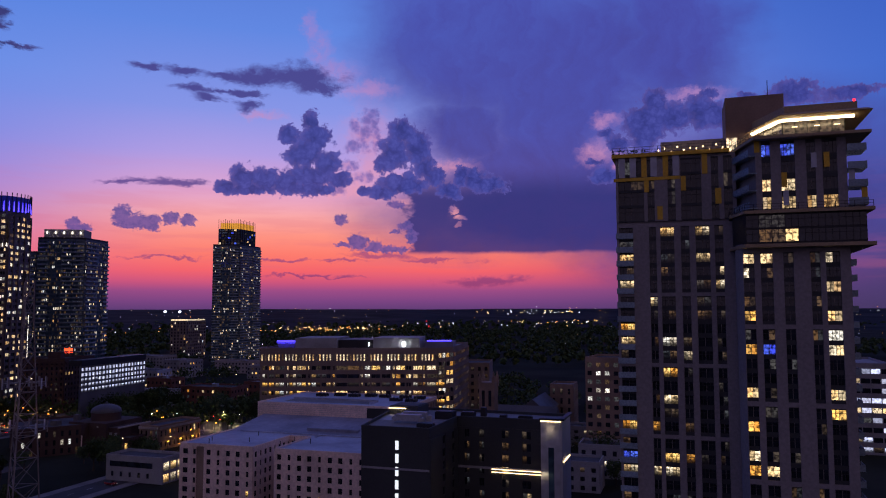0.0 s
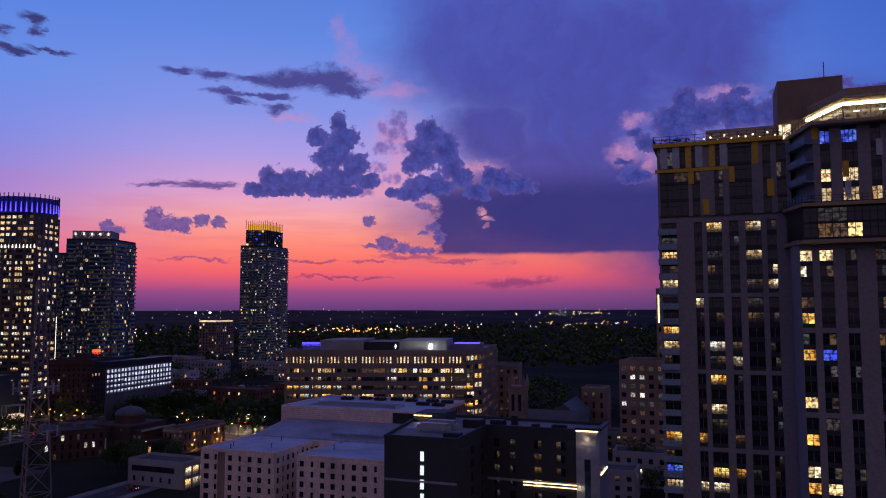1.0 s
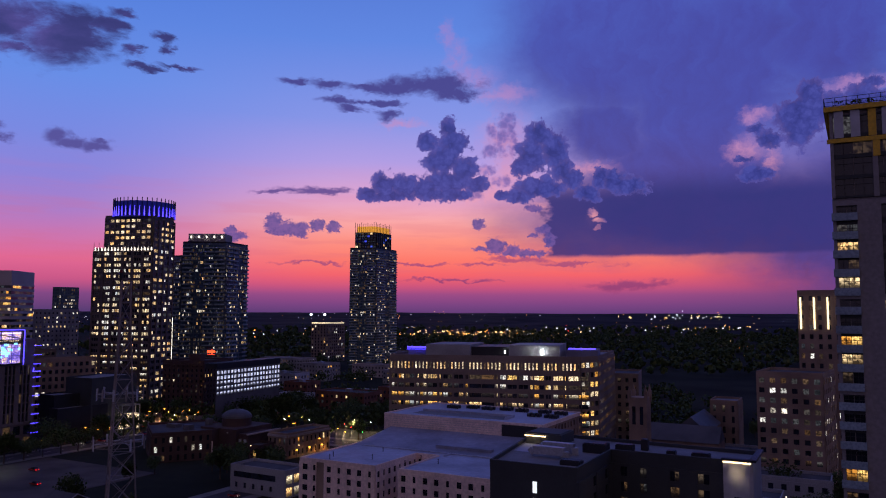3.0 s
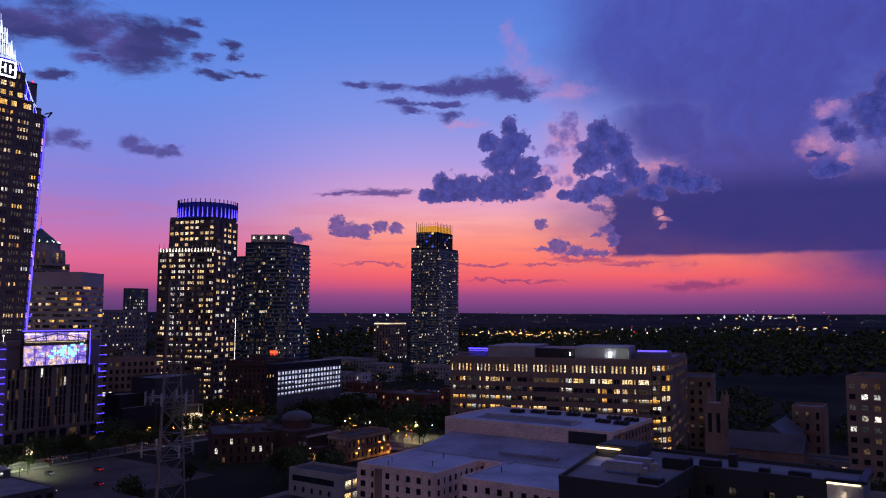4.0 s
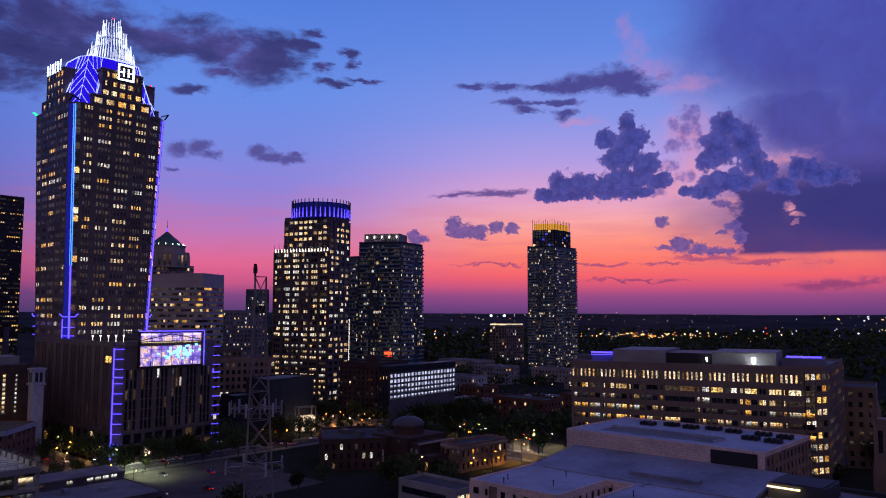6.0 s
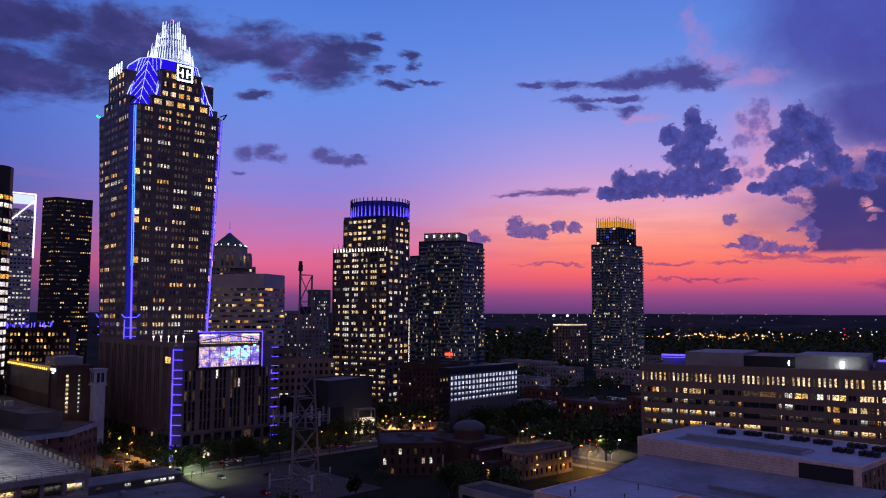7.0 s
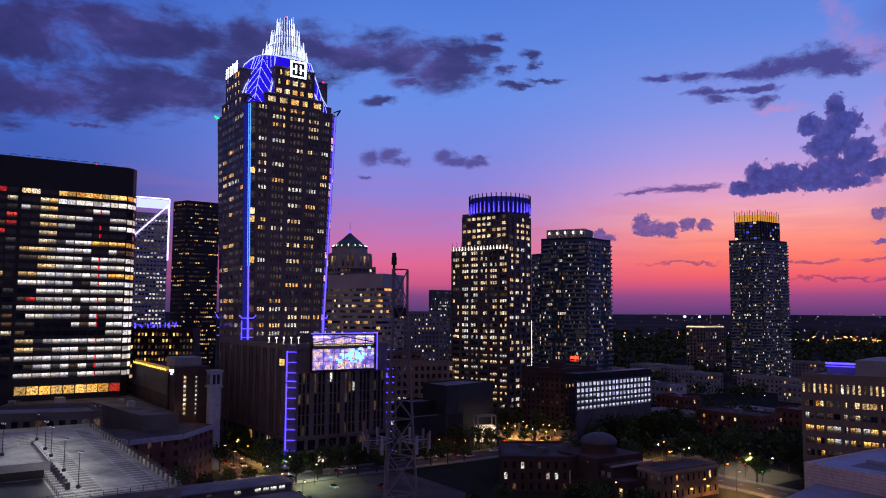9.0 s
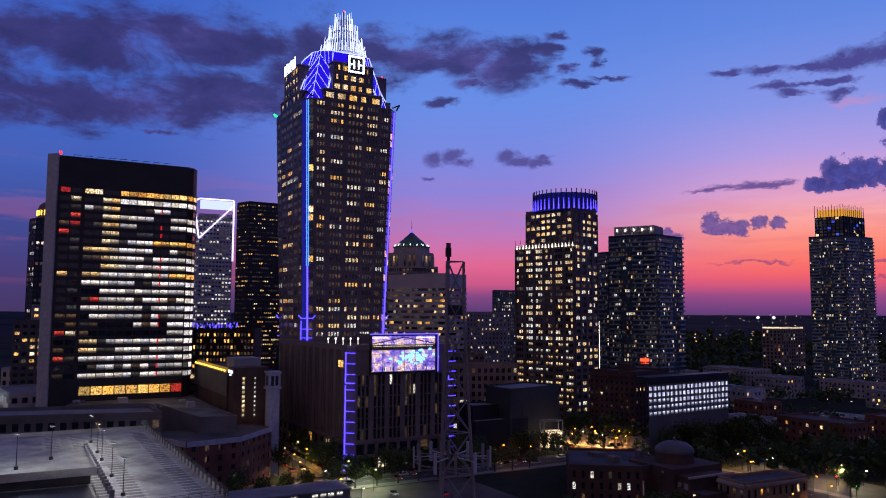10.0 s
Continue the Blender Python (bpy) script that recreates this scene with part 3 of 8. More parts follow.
def flat_roof(parent, ring, z, mat_roof, mat_wall, parapet=1.0, thick=0.35):
    s = Soup()
    s.prism(ring, z - 0.4, z)
    roof = part("roof", s, mat_roof, parent)
    s = Soup()
    for i in range(len(ring)):
        a, b = ring[i], ring[(i + 1) % len(ring)]
        s.slab(a, b, z - 0.4, z + parapet, -thick, 0.05)
        if len(ring) > 5:
            part("parapet", s, mat_wall, parent)
            s = Soup()
    if s.v:
        part("parapet", s, mat_wall, parent)
    return roof


def rect(o, a, b):
    """A rectangle on the street grid, counter-clockwise: o is its western corner, a along E2, b along E1."""
    return [grid(o, 0, 0), grid(o, a, 0), grid(o, a, b), grid(o, 0, b)]


def block(name, ring, z0, z1, floors, sides, label, category="building", wall=None, roof=None, wf=0.55, hf=0.55, bay=4.0, p=0.2, seed=1,
          kinds=("warm", "white", "dim"), cap=24, dark="dark", runs=0.3, proud=0.3, parapet=1.0, split=1, group="", near=False, base=None, dim=0.1, band=0.06):
    """A building on a plan ring: sides lists the ring edges that carry windows; base: height where the windows begin."""
    t = thing(name, (*ring[0], z0), label, category, group)
    s, panes, bars = Soup(), [], []
    wall = wall or M_CONC
    s.prism(ring, z0, z1 - 0.42)
    zb = z0 if base is None else base
    for k in sides:
        a, b = ring[k], ring[(k + 1) % len(ring)]
        length = math.dist(a, b)
        facade(bars, panes, a, b, zb, z1 - 0.42, floors, max(1, round(length / bay)), wf, hf, proud, chooser(seed * 31 + k, p, kinds, dark, runs, dim), split=split, band=band)
    part("wall", s, wall, t)
    frame_out(t, bars, wall, near)
    flat_roof(t, ring, z1, roof or M_ROOF_D, wall, parapet)
    glaze(t, panes, cap)
    return t


def back(a, c, depth):
    """The two far corners behind the front line a-c, drawn in a little."""
    m = Vector(((a[0] + c[0]) / 2, (a[1] + c[1]) / 2 + 50)).normalized() * depth
    w = (c[0] - a[0], c[1] - a[1])
    return [(c[0] + m.x - 0.15 * w[0], c[1] + m.y - 0.15 * w[1]), (a[0] + m.x + 0.15 * w[0], a[1] + m.y + 0.15 * w[1])]


def roof_box(parent, c, sx, sy, z, h, mat=None, name="roof_unit", turn=None):
    s = Soup()
    s.box((c[0], c[1], z), sx, sy, h, -AZ if turn is None else turn)
    s.box((c[0], c[1], z + h), sx * 0.9, sy * 0.9, 0.15, -AZ if turn is None else turn)
    return part(name, s, mat or M_METAL, parent)


M_PAINT = surface("road_paint", (0.6, 0.6, 0.58), rough=0.7)
M_DIRT = surface("brown_gravel", (0.085, 0.07, 0.062), vary=0.45, rough=0.95, grain=1.5, stain=0.08)
M_PANEL = surface("pale_metal_panel", (0.42, 0.44, 0.5), vary=0.12, rough=0.4, metal=0.2, grain=0.6)
M_COPPER = surface("green_copper", (0.08, 0.14, 0.12), rough=0.6)
M_TEALWALL = surface("dark_blue_cladding", (0.08, 0.12, 0.16), rough=0.35, vary=0.25)
M_BALC = surface("balcony_concrete_glass", (0.24, 0.32, 0.38), rough=0.3)
M_PLANT = surface("plant_screen_grey", (0.3, 0.3, 0.31), vary=0.2)
M_BLUE_W = surface("blue_grey_panel", (0.2, 0.2, 0.3), vary=0.2)
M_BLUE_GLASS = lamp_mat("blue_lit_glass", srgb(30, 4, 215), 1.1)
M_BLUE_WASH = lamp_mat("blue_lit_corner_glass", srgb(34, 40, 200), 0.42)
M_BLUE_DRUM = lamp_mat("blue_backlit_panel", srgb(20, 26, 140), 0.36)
M_STRIP_UP = lamp_mat("light_blue_light_tube", srgb(70, 130, 255), 2.6)
M_LED_PALE = lamp_mat("pale_blue_light_tube", srgb(150, 160, 255), 2.4)
M_CROWN_C = lamp_mat("frosted_lit_core", srgb(100, 120, 225), 0.32)
M_LILAC_L = lamp_mat("lilac_light", srgb(214, 195, 255), 2.4)
M_WARM_S = lamp_mat("warm_small_lamp", srgb(255, 230, 180), 2.0)
M_WARM_W = lamp_mat("warm_white_uplight", srgb(255, 244, 225), 2.5)
M_AMBER_S = lamp_mat("amber_lit_screen", srgb(235, 160, 60), 0.9)
M_ORANGE_L = lamp_mat("orange_street_lamp", srgb(255, 150, 50), 8.0)
M_FLOOD = lamp_mat("white_floodlight", srgb(245, 250, 255), 9.0)
M_DOME_L = lamp_mat("pale_green_dome_light", srgb(215, 255, 225), 2.4)
M_STAIR_L = lamp_mat("cool_white_stair_light", srgb(238, 244, 255), 1.1)
M_ART = lamp_mat("pale_blue_art_light", srgb(120, 200, 255), 2.6)
m, tr, pr = material("winter_garden_interior")
g = tr.nodes.new("ShaderNodeNewGeometry")
n1 = tr.nodes.new("ShaderNodeTexNoise")
n1.inputs["Scale"].default_value, n1.inputs["Detail"].default_value = 0.35, 8
tr.links.new(g.outputs["Position"], n1.inputs["Vector"])
n2 = tr.nodes.new("ShaderNodeTexVoronoi")
n2.inputs["Scale"].default_value = 2.4
tr.links.new(g.outputs["Position"], n2.inputs["Vector"])
pr.inputs["Base Color"].default_value = (0.05, 0.05, 0.08, 1)
tr.links.new(ramp(tr, n1.outputs[0], [(0.3, srgb(70, 54, 190)), (0.42, srgb(128, 104, 216)), (0.52, srgb(190, 160, 226)), (0.6, srgb(255, 214, 190)), (0.66, srgb(196, 150, 190)), (0.76, srgb(80, 80, 255))]), pr.inputs["Emission Color"])
tr.links.new(smooth(tr, n2.outputs["Distance"], 0.1, 0.8, 0.3, 1.5), pr.inputs["Emission Strength"])
M_GARDEN = m


# window columns of a tower face: five groups of narrow panes, as shares of its width
SHAFT_COLS, SHAFT_GROUP = [], []
for k, (c0, c1, n) in enumerate(((0.04, 0.15, 3), (0.215, 0.385, 4), (0.44, 0.635, 4), (0.685, 0.83, 4), (0.875, 0.975, 3))):
    for q in range(n):
        w = (c1 - c0) / n
        SHAFT_COLS.append((c0 + q * w, c0 + q * w + w * 0.62))
        SHAFT_GROUP.append(k)


def tower_pick(seed, p):
    """Offices lit by floor and by group of panes; the lamps of one office are alike."""
    r = random.Random(seed)
    floor = [r.choice((0.35, 0.7, 0.9, 1.2)) for _ in range(40)]
    grp = {}

    def pick(f, i):
        k = (f, SHAFT_GROUP[i])
        if k not in grp:
            # many unlit panes glow dimly, a painted stand-in for their faint reflection
            grp[k] = r.choice(("warm", "warm", "orange", "white", "dim", "dim")) if r.random() < p * floor[f] else ("dim" if r.random() < 0.55 else "dark")
        return grp[k] if r.random() < 0.86 else "dim"

    return pick


SHAFT_PICK = {1: tower_pick(21, 0.5), 3: tower_pick(22, 0.82)}
SPLAY_PICK = chooser(23, 0.3, ("warm", "orange", "dim"), "dark", 0.0, 0.4)


FLOOR_PLAN = ("wwwwww", "dwwwww", "wwwwww", "ywwwww", "ywwwww", "r....w", "r..ddw", "dwwwww", "wwwwww", "rwwwww", "dwwwww", "wwwdww",
              "ywwwwo", ".ywwww", "dywwww", "yyww.d", ".ywwoo", ".y.d..", "dyw..w", ".yww.w", "dy.dd.", ".yWWWW", "y.oooo")


def floor_pick(f, i, r=random.Random(9), memo={}):
    """Which office bays are lit on each floor; the two columns at the stair stay sparse."""
    if (f, i) not in memo:
        if i < 2:
            memo[f, i] = r.choice(("dark", "dim", "warm", "dark", "dark", "dark", "red", "dim", "dark"))
        else:
            c = FLOOR_PLAN[f][min(5, (i - 2) // 2)]
            memo[f, i] = {"w": "office", "W": "office", "y": "warm", "o": "orange", "r": r.choice(("red", "dark", "dim")), "d": r.choice(("dim", "dark", "office")), ".": "dark"}[c]
            if c == "w" and r.random() < 0.06:
                memo[f, i] = "dim"
    return memo[f, i]


CROWN_PICK = chooser(70, 0.54, ("warm", "white", "warm"), "dark", 0.55)
OFF_PICK = chooser(95, 0.72, ("warm", "orange", "warm", "white", "dim"), "dark", 0.35, 0.3)
M_RED_S = lamp_mat("red_stair_light", srgb(255, 40, 50), 0.9)
M_SOFFIT = surface("tan_soffit", (0.36, 0.27, 0.16), vary=0.15, rough=0.7)
M_YELLOW = surface("mustard_panel", (0.72, 0.44, 0.04), vary=0.15, rough=0.6)
M_CANOPY_L = lamp_mat("canopy_light_cove", srgb(255, 226, 178), 7.0)
m, tr, pr = material("leaf")
oi = tr.nodes.new("ShaderNodeNewGeometry")
tr.links.new(ramp(tr, oi.outputs["Random Per Island"], [(0.0, (0.025, 0.045, 0.015)), (0.5, (0.045, 0.075, 0.025)), (1.0, (0.08, 0.10, 0.03))]), pr.inputs["Base Color"])
pr.inputs["Roughness"].default_value = 0.7
pr.inputs["Specular IOR Level"].default_value = 0.15
M_LEAF = m
M_BARK = surface("bark", (0.07, 0.055, 0.045), rough=0.95, grain=8)
M_DECK = surface("deck_concrete", (0.3, 0.295, 0.285), vary=0.5, rough=0.8, grain=1.0, stain=0.15)
M_ROOF_P = surface("patched_gravel_roof", (0.13, 0.125, 0.12), vary=0.55, rough=0.95, grain=1.0, stain=0.12)
M_BRICK_D = surface("brick_dark", (0.075, 0.045, 0.04), rough=0.85, grain=6)
M_PLANT_D = surface("dark_grey_cladding", (0.09, 0.09, 0.1), rough=0.6)
M_BEACON_OFF = surface("red_beacon_glass", (0.12, 0.01, 0.012), rough=0.2)
M_MAST = surface("weathered_mast_steel", (0.25, 0.22, 0.22), rough=0.6, metal=0.3)
M_HILLS = surface("wooded_hills", (0.03, 0.034, 0.04), vary=0.5, rough=0.95, grain=0.02, stain=0.004, spec=0.02)
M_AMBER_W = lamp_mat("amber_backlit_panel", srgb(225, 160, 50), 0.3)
M_WHITE_S = lamp_mat("white_lamp_lens", srgb(235, 240, 255), 2.0)
M_TOWN_WARM = lamp_mat("far_warm_lamps", srgb(255, 205, 130), 4.6)
M_TOWN_WHITE = lamp_mat("far_white_lamps", srgb(235, 238, 255), 3.6)
M_TOWN_ORANGE = lamp_mat("far_orange_lamps", srgb(255, 150, 60), 4.6)
M_TOWN_RED = lamp_mat("far_red_lamps", srgb(255, 40, 50), 2.0)
M_STONE_D = surface("dark_brown_granite", (0.13, 0.105, 0.1), rough=0.5, stain=0.05)
M_TAN = surface("tan_precast_stone", (0.23, 0.18, 0.155), vary=0.25, rough=0.8, stain=0.06)
M_PRECAST = surface("pale_precast_concrete", (0.56, 0.5, 0.5), vary=0.15, stain=0.05)
M_STAIN = surface("oil_stained_concrete", (0.17, 0.165, 0.16), vary=0.4, rough=0.8)
M_PLAZA = surface("brown_plaza_paving", (0.13, 0.11, 0.1), vary=0.4, rough=0.85, grain=1.5, stain=0.2)
M_ROOF_B = surface("blue_grey_roof_membrane", (0.26, 0.28, 0.36), vary=0.35, rough=0.7, grain=0.6, stain=0.08)

# ---------------------------------------------------------------- ground and roads
s = Soup()
s.poly([(-4900, -4900, 0), (4900, -4900, 0), (4900, 4900, 0), (-4900, 4900, 0)])
tagged(part("ground", s, M_LAND), "dark tree-covered city ground at dusk", "ground", "", "structure")
POD = (-176, 278)


def strip(name, a, b, w, z, mat, label, category):
    s = Soup()
    s.slab(a, b, 0.0, z, -w / 2, w / 2)
    return tagged(part(name, s, mat), label, category, "", "structure")


ROADS = ((grid(POD, 14, -170), grid(POD, 14, 260), 12), (grid(POD, -190, -15), grid(POD, -2, -15), 13), (grid(POD, 150, -20), grid(POD, 150, 330), 12), (grid(POD, 20, 138), grid(POD, 210, 138), 12))
for k, (a, b, w) in enumerate(ROADS):
    strip("pavement", a, b, w + 9, 0.16, M_SIDEWALK, "pale concrete pavement along the street", "pavement")
    d = Vector((b[0] - a[0], b[1] - a[1])).normalized() * 0.5
    strip("road", (a[0] - d.x, a[1] - d.y), (b[0] + d.x, b[1] + d.y), w, 0.18, M_ASPHALT, "dark asphalt city street", "road")
    n = int(math.dist(a, b) / 9)
    s = Soup()
    for i in range(n):
        p, q = (a[0] + d.x * 18 * i, a[1] + d.y * 18 * i), (a[0] + d.x * (18 * i + 6), a[1] + d.y * (18 * i + 6))
        s.slab(p, q, 0.18, 0.186, -0.1, 0.1)
    tagged(part("lane_marking", s, M_PAINT), "dashed white lane line on asphalt", "road marking", "", "stuff")
s = Soup()
s.prism([grid(POD, 26, -18), grid(POD, 96, -18), grid(POD, 96, 40), grid(POD, 26, 40)], 0.0, 0.12)
tagged(part("gravel_lot", s, M_DIRT), "bare brown gravel parking lot", "parking lot", "", "structure")
s = Soup()
s.prism([(-136, 396), (-82, 384), (-72, 436), (-124, 450)], 0.0, 0.2)
tagged(part("plaza_paving", s, M_PLAZA), "brown paving of a lamp-lit city plaza", "plaza", "", "structure")
s = Soup()
s.prism([(-42, 352), (12, 318), (30, 345), (-22, 384)], 0.0, 0.14)
tagged(part("crossing_paving", s, M_ASPHALT), "lamp-lit asphalt street crossing", "road", "", "structure")
s = Soup()
s.prism([(-6, 578), (44, 548), (60, 575), (10, 605)], 0.0, 0.3)
tagged(part("court_paving", s, M_SIDEWALK), "pale green floodlit sports court", "court", "", "structure")

# ---------------------------------------------------------------- the floodlit tower
t = thing("office_tower", (*POD, 0), "tall brown granite tower with blue light strips and white crown", "skyscraper")
bars, panes = [], []
P = lambda a, b: grid(POD, a, b)
ch = 3.0
ring = [P(-92, 0), P(-ch, 0), P(0, ch), P(0, 48), P(-92, 48)]
s = Soup()
s.prism(ring, 0, 51.6)
part("podium", s, M_STONE, t)
for a, b in ((ring[0], ring[1]), (ring[2], ring[3])):
    for za, zb, o0, o1 in ((12.6, 13.6, -0.05, 1.0), (50.6, 52.8, -0.4, 0.9)):
        s = Soup()
        s.slab(a, b, za, zb, o0, o1)
        part("cornice", s, M_STONE, t)
cols = []
for k in range(10):
    x = 0.015 + k * 0.0985
    cols += [(x, x + 0.014), (x + 0.022, x + 0.036), (x + 0.044, x + 0.058)]
facade(bars, panes, ring[0], ring[1], 13.6, 50.6, 8, 1, hf=0.9, proud=0.8, pick=chooser(1, 0.015), cols=cols, band=0.5)
cols = []
for k in range(6):
    x = 0.02 + k * 0.163
    cols += [(x, x + 0.028), (x + 0.042, x + 0.07), (x + 0.084, x + 0.112)]
facade(bars, panes, ring[2], ring[3], 13.6, 40.5, 6, 1, hf=0.9, proud=0.8, pick=chooser(2, 0.03, ("dim", "white")), cols=cols, band=0.5)
facade(bars, panes, ring[0], ring[1], 2.0, 12.6, 2, 12, 0.6, 0.7, 0.5, chooser(12, 0.25, ("warm", "orange")))
facade(bars, panes, ring[2], ring[3], 1.5, 12.6, 2, 9, 0.7, 0.75, 0.5, chooser(13, 0.2, ("white", "dim")))
# shaft: four faces that flare outwards, with splayed corners
TC = grid((-221, 312), -21, 21)


def shaft_ring(half, cut):
    c = [(-half, -half + cut), (-half + cut, -half), (half - cut, -half), (half, -half + cut), (half, half - cut), (half - cut, half), (-half + cut, half), (-half, half - cut)]
    return [grid(TC, x, y) for x, y in c]


Z0, Z1, H0, H1, CUT = 52.0, 171.0, 21.8, 25.2, 4.2
s = Soup()
s.prism(shaft_ring(H0, CUT), Z0, Z1, 0, shaft_ring(H1, CUT))
part("shaft", s, M_STONE, t)
FLO = 29
for f in range(FLO):
    fh = (Z1 - Z0 - 2) / FLO
    za = Z0 + 2 + f * fh
    hh = H0 + (H1 - H0) * (za + fh / 2 - Z0) / (Z1 - Z0)
    r = shaft_ring(hh, CUT)
    for side, seed in ((1, 21), (3, 22)):
        pk = SHAFT_PICK[side]
        facade(bars, panes, r[side], r[side + 1], za, za + fh, 1, 1, hf=0.46, proud=0.16 if side == 1 else 0.36, pick=lambda _, i, f=f, pk=pk: pk(f, i), cols=SHAFT_COLS, band=0.08)
    # glass of the splayed corner
    for side in (0, 2, 4):
        facade(bars, panes, r[side], r[side + 1], za, za + fh, 1, 2, 0.9, 0.75, 0.12, pick=lambda _, i, f=f: SPLAY_PICK(f, i))
frame_out(t, [b for b in bars if b[0] == "pier" and b[5] > 8], M_STONE, True)
joined("facade_frame", [M_STONE], t, [(c, tu, w, d, h, 0) for n, c, tu, w, d, h in bars if not (n == "pier" and h > 8)])
glaze(t, panes, 240)
# stepped blocks over the faces
bars, panes = [], []
for side in range(4):
    cs, sn = math.cos(side * math.pi / 2), math.sin(side * math.pi / 2)
    loc = lambda x, y: grid(TC, x * cs - y * sn, x * sn + y * cs)
    for half, out, za, zb in ((15.5, 24.6, 171, 176.5), (10.8, 24.2, 176.5, 191.0)):
        s = Soup()
        q = [loc(-half, -out), loc(half, -out), loc(half, -6), loc(-half, -6)]
        s.prism(q, za, zb)
        part("top_block", s, M_STONE, t)
        facade(bars, panes, q[0], q[1], za, zb, max(1, round((zb - za) / 4.4)), 5, 0.66, 0.5, 0.3, chooser(30 + side, 0.45, ("warm", "orange"), runs=0.6), split=3, gapx=0.15)
        for e0, e1 in ((q[0], q[1]), (q[1], q[2]), (q[3], q[0])):
            piece("coping", M_STONE_L, t, ((e0[0] + e1[0]) / 2, (e0[1] + e1[1]) / 2, zb + 0.2), math.degrees(math.atan2(e1[1] - e0[1], e1[0] - e0[0])), math.dist(e0, e1) - 0.1, 0.5, 0.5)
frame_out(t, bars, M_STONE, False)
glaze(t, panes, 40)
# blue lit glass roof, folded along a ridge over every splayed corner
ZR = 199.5


def roof_ring(half, cut, nose):
    out = []
    for k in range(4):
        cs, sn = math.cos(k * math.pi / 2), math.sin(k * math.pi / 2)
        for x, y in ((-half, -half + cut), (-half + cut / 2 - nose, -half + cut / 2 - nose), (-half + cut, -half)):
            out.append(grid(TC, x * cs - y * sn, x * sn + y * cs))
    return out


r0, r1 = roof_ring(23.6, 9.5, 1.2), roof_ring(15.8, 8.5, 1.6)
s = Soup()
s.prism(r0, 171.2, ZR, 0, r1)
part("lantern_roof", s, M_BLUE_GLASS, t, "blue lit sloping glass roof")
for k in range(4):
    pts = []
    for ring4, z in ((r0, 171.6), (r1, ZR + 0.1)):
        for p in ring4[3 * k:3 * k + 3]:
            o = Vector((p[0] - TC[0], p[1] - TC[1])).normalized() * 0.35
            pts.append(Vector((p[0] + o.x, p[1] + o.y, z)))
    a0, m0, b0, a1, m1, b1 = pts
    s = Soup()
    s.beam(m0, m1, 0.16), s.beam(a1, m1, 0.2), s.beam(m1, b1, 0.2), s.beam(a0, a1, 0.16), s.beam(b0, b1, 0.16)
    for e0, e1 in ((a0, a1), (b0, b1)):
        for i in range(5):
            f = 0.2 + i * 0.18
            g0 = f - 0.34
            if g0 >= 0:
                s.beam(m0.lerp(m1, f), e0.lerp(e1, g0), 0.15)
            else:
                s.beam(m0.lerp(m1, f), m0.lerp(e0, f / 0.34), 0.15)
        for i in range(1, 4):
            s.beam(m1.lerp(e1, i / 3.5), (m0.lerp(m1, 0.72)).lerp(e0.lerp(e1, 0.72), i / 3.5 + 0.22), 0.15)
    part("chevron_light", s, M_LED_PALE, t, "pale blue chevron light tubes", "stuff")
    c0, c1 = Vector((*r1[3 * k + 2], ZR + 0.1)), Vector((*r1[(3 * k + 3) % 12], ZR + 0.1))
    s = Soup()
    s.beam(c0, c1, 0.5)
    part("eaves_light", s, M_LED_PALE, t)
    d0, d1 = Vector((*r0[3 * k + 2], 172)), Vector((*r0[(3 * k + 3) % 12], 172))
    for i in (0, 1, 2, 3, 8, 9, 10, 11):
        f = (i + 0.5) / 12
        o = (d0.lerp(d1, f) - Vector((*TC, 172))).normalized() * 0.4
        s = Soup()
        s.beam(d0.lerp(d1, f) + o + Vector((0, 0, 5)), c0.lerp(c1, f) * 0.5 + d0.lerp(d1, f) * 0.5 + o, 0.35)
        part("roof_light_tube", s, M_LED_PALE, t)
CC = grid(TC, 2.8, 2.8)
# crown of upright glass blades in four tiers; floodlight is put into their glow
rr = random.Random(4)
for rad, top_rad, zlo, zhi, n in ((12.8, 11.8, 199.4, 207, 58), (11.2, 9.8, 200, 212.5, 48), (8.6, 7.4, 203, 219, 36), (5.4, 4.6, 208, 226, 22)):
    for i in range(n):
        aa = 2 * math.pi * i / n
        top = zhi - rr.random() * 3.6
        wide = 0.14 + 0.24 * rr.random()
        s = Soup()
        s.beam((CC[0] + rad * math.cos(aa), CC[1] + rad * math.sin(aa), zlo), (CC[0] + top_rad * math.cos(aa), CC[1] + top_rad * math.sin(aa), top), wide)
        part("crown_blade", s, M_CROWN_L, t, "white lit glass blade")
for rad, z in ((11.6, 201.5), (9.6, 208.5), (7.2, 214), (4.4, 221)):
    pts = [(CC[0] + rad * math.cos(2 * math.pi * i / 24), CC[1] + rad * math.sin(2 * math.pi * i / 24)) for i in range(24)]
    s = Soup()
    s.prism(pts, z, z + 0.2)
    part("crown_ring", s, M_CROWN_C, t)
s = Soup()
s.tube(CC, 8.6, 7.4, 199.4, 207, 16), s.tube(CC, 6.0, 5.0, 207, 214, 16), s.tube(CC, 3.4, 2.4, 214, 222, 16)
part("crown_core", s, M_CROWN_C, t)
s = Soup()
s.tube(CC, 0.45, 0.45, 222, 226.5, 8)
part("beacon_mast", s, M_METAL, t)
for x, y, z in ((0, 0, 226.5), (-12.5, -13.0, 199.6), (8.5, 19.0, 191.4)):
    s = Soup()
    s.tube(grid(CC, x, y), 0.34, 0.34, z, z + 0.7, 8)
    part("beacon", s, M_RED_L, t, "red aircraft warning beacon")
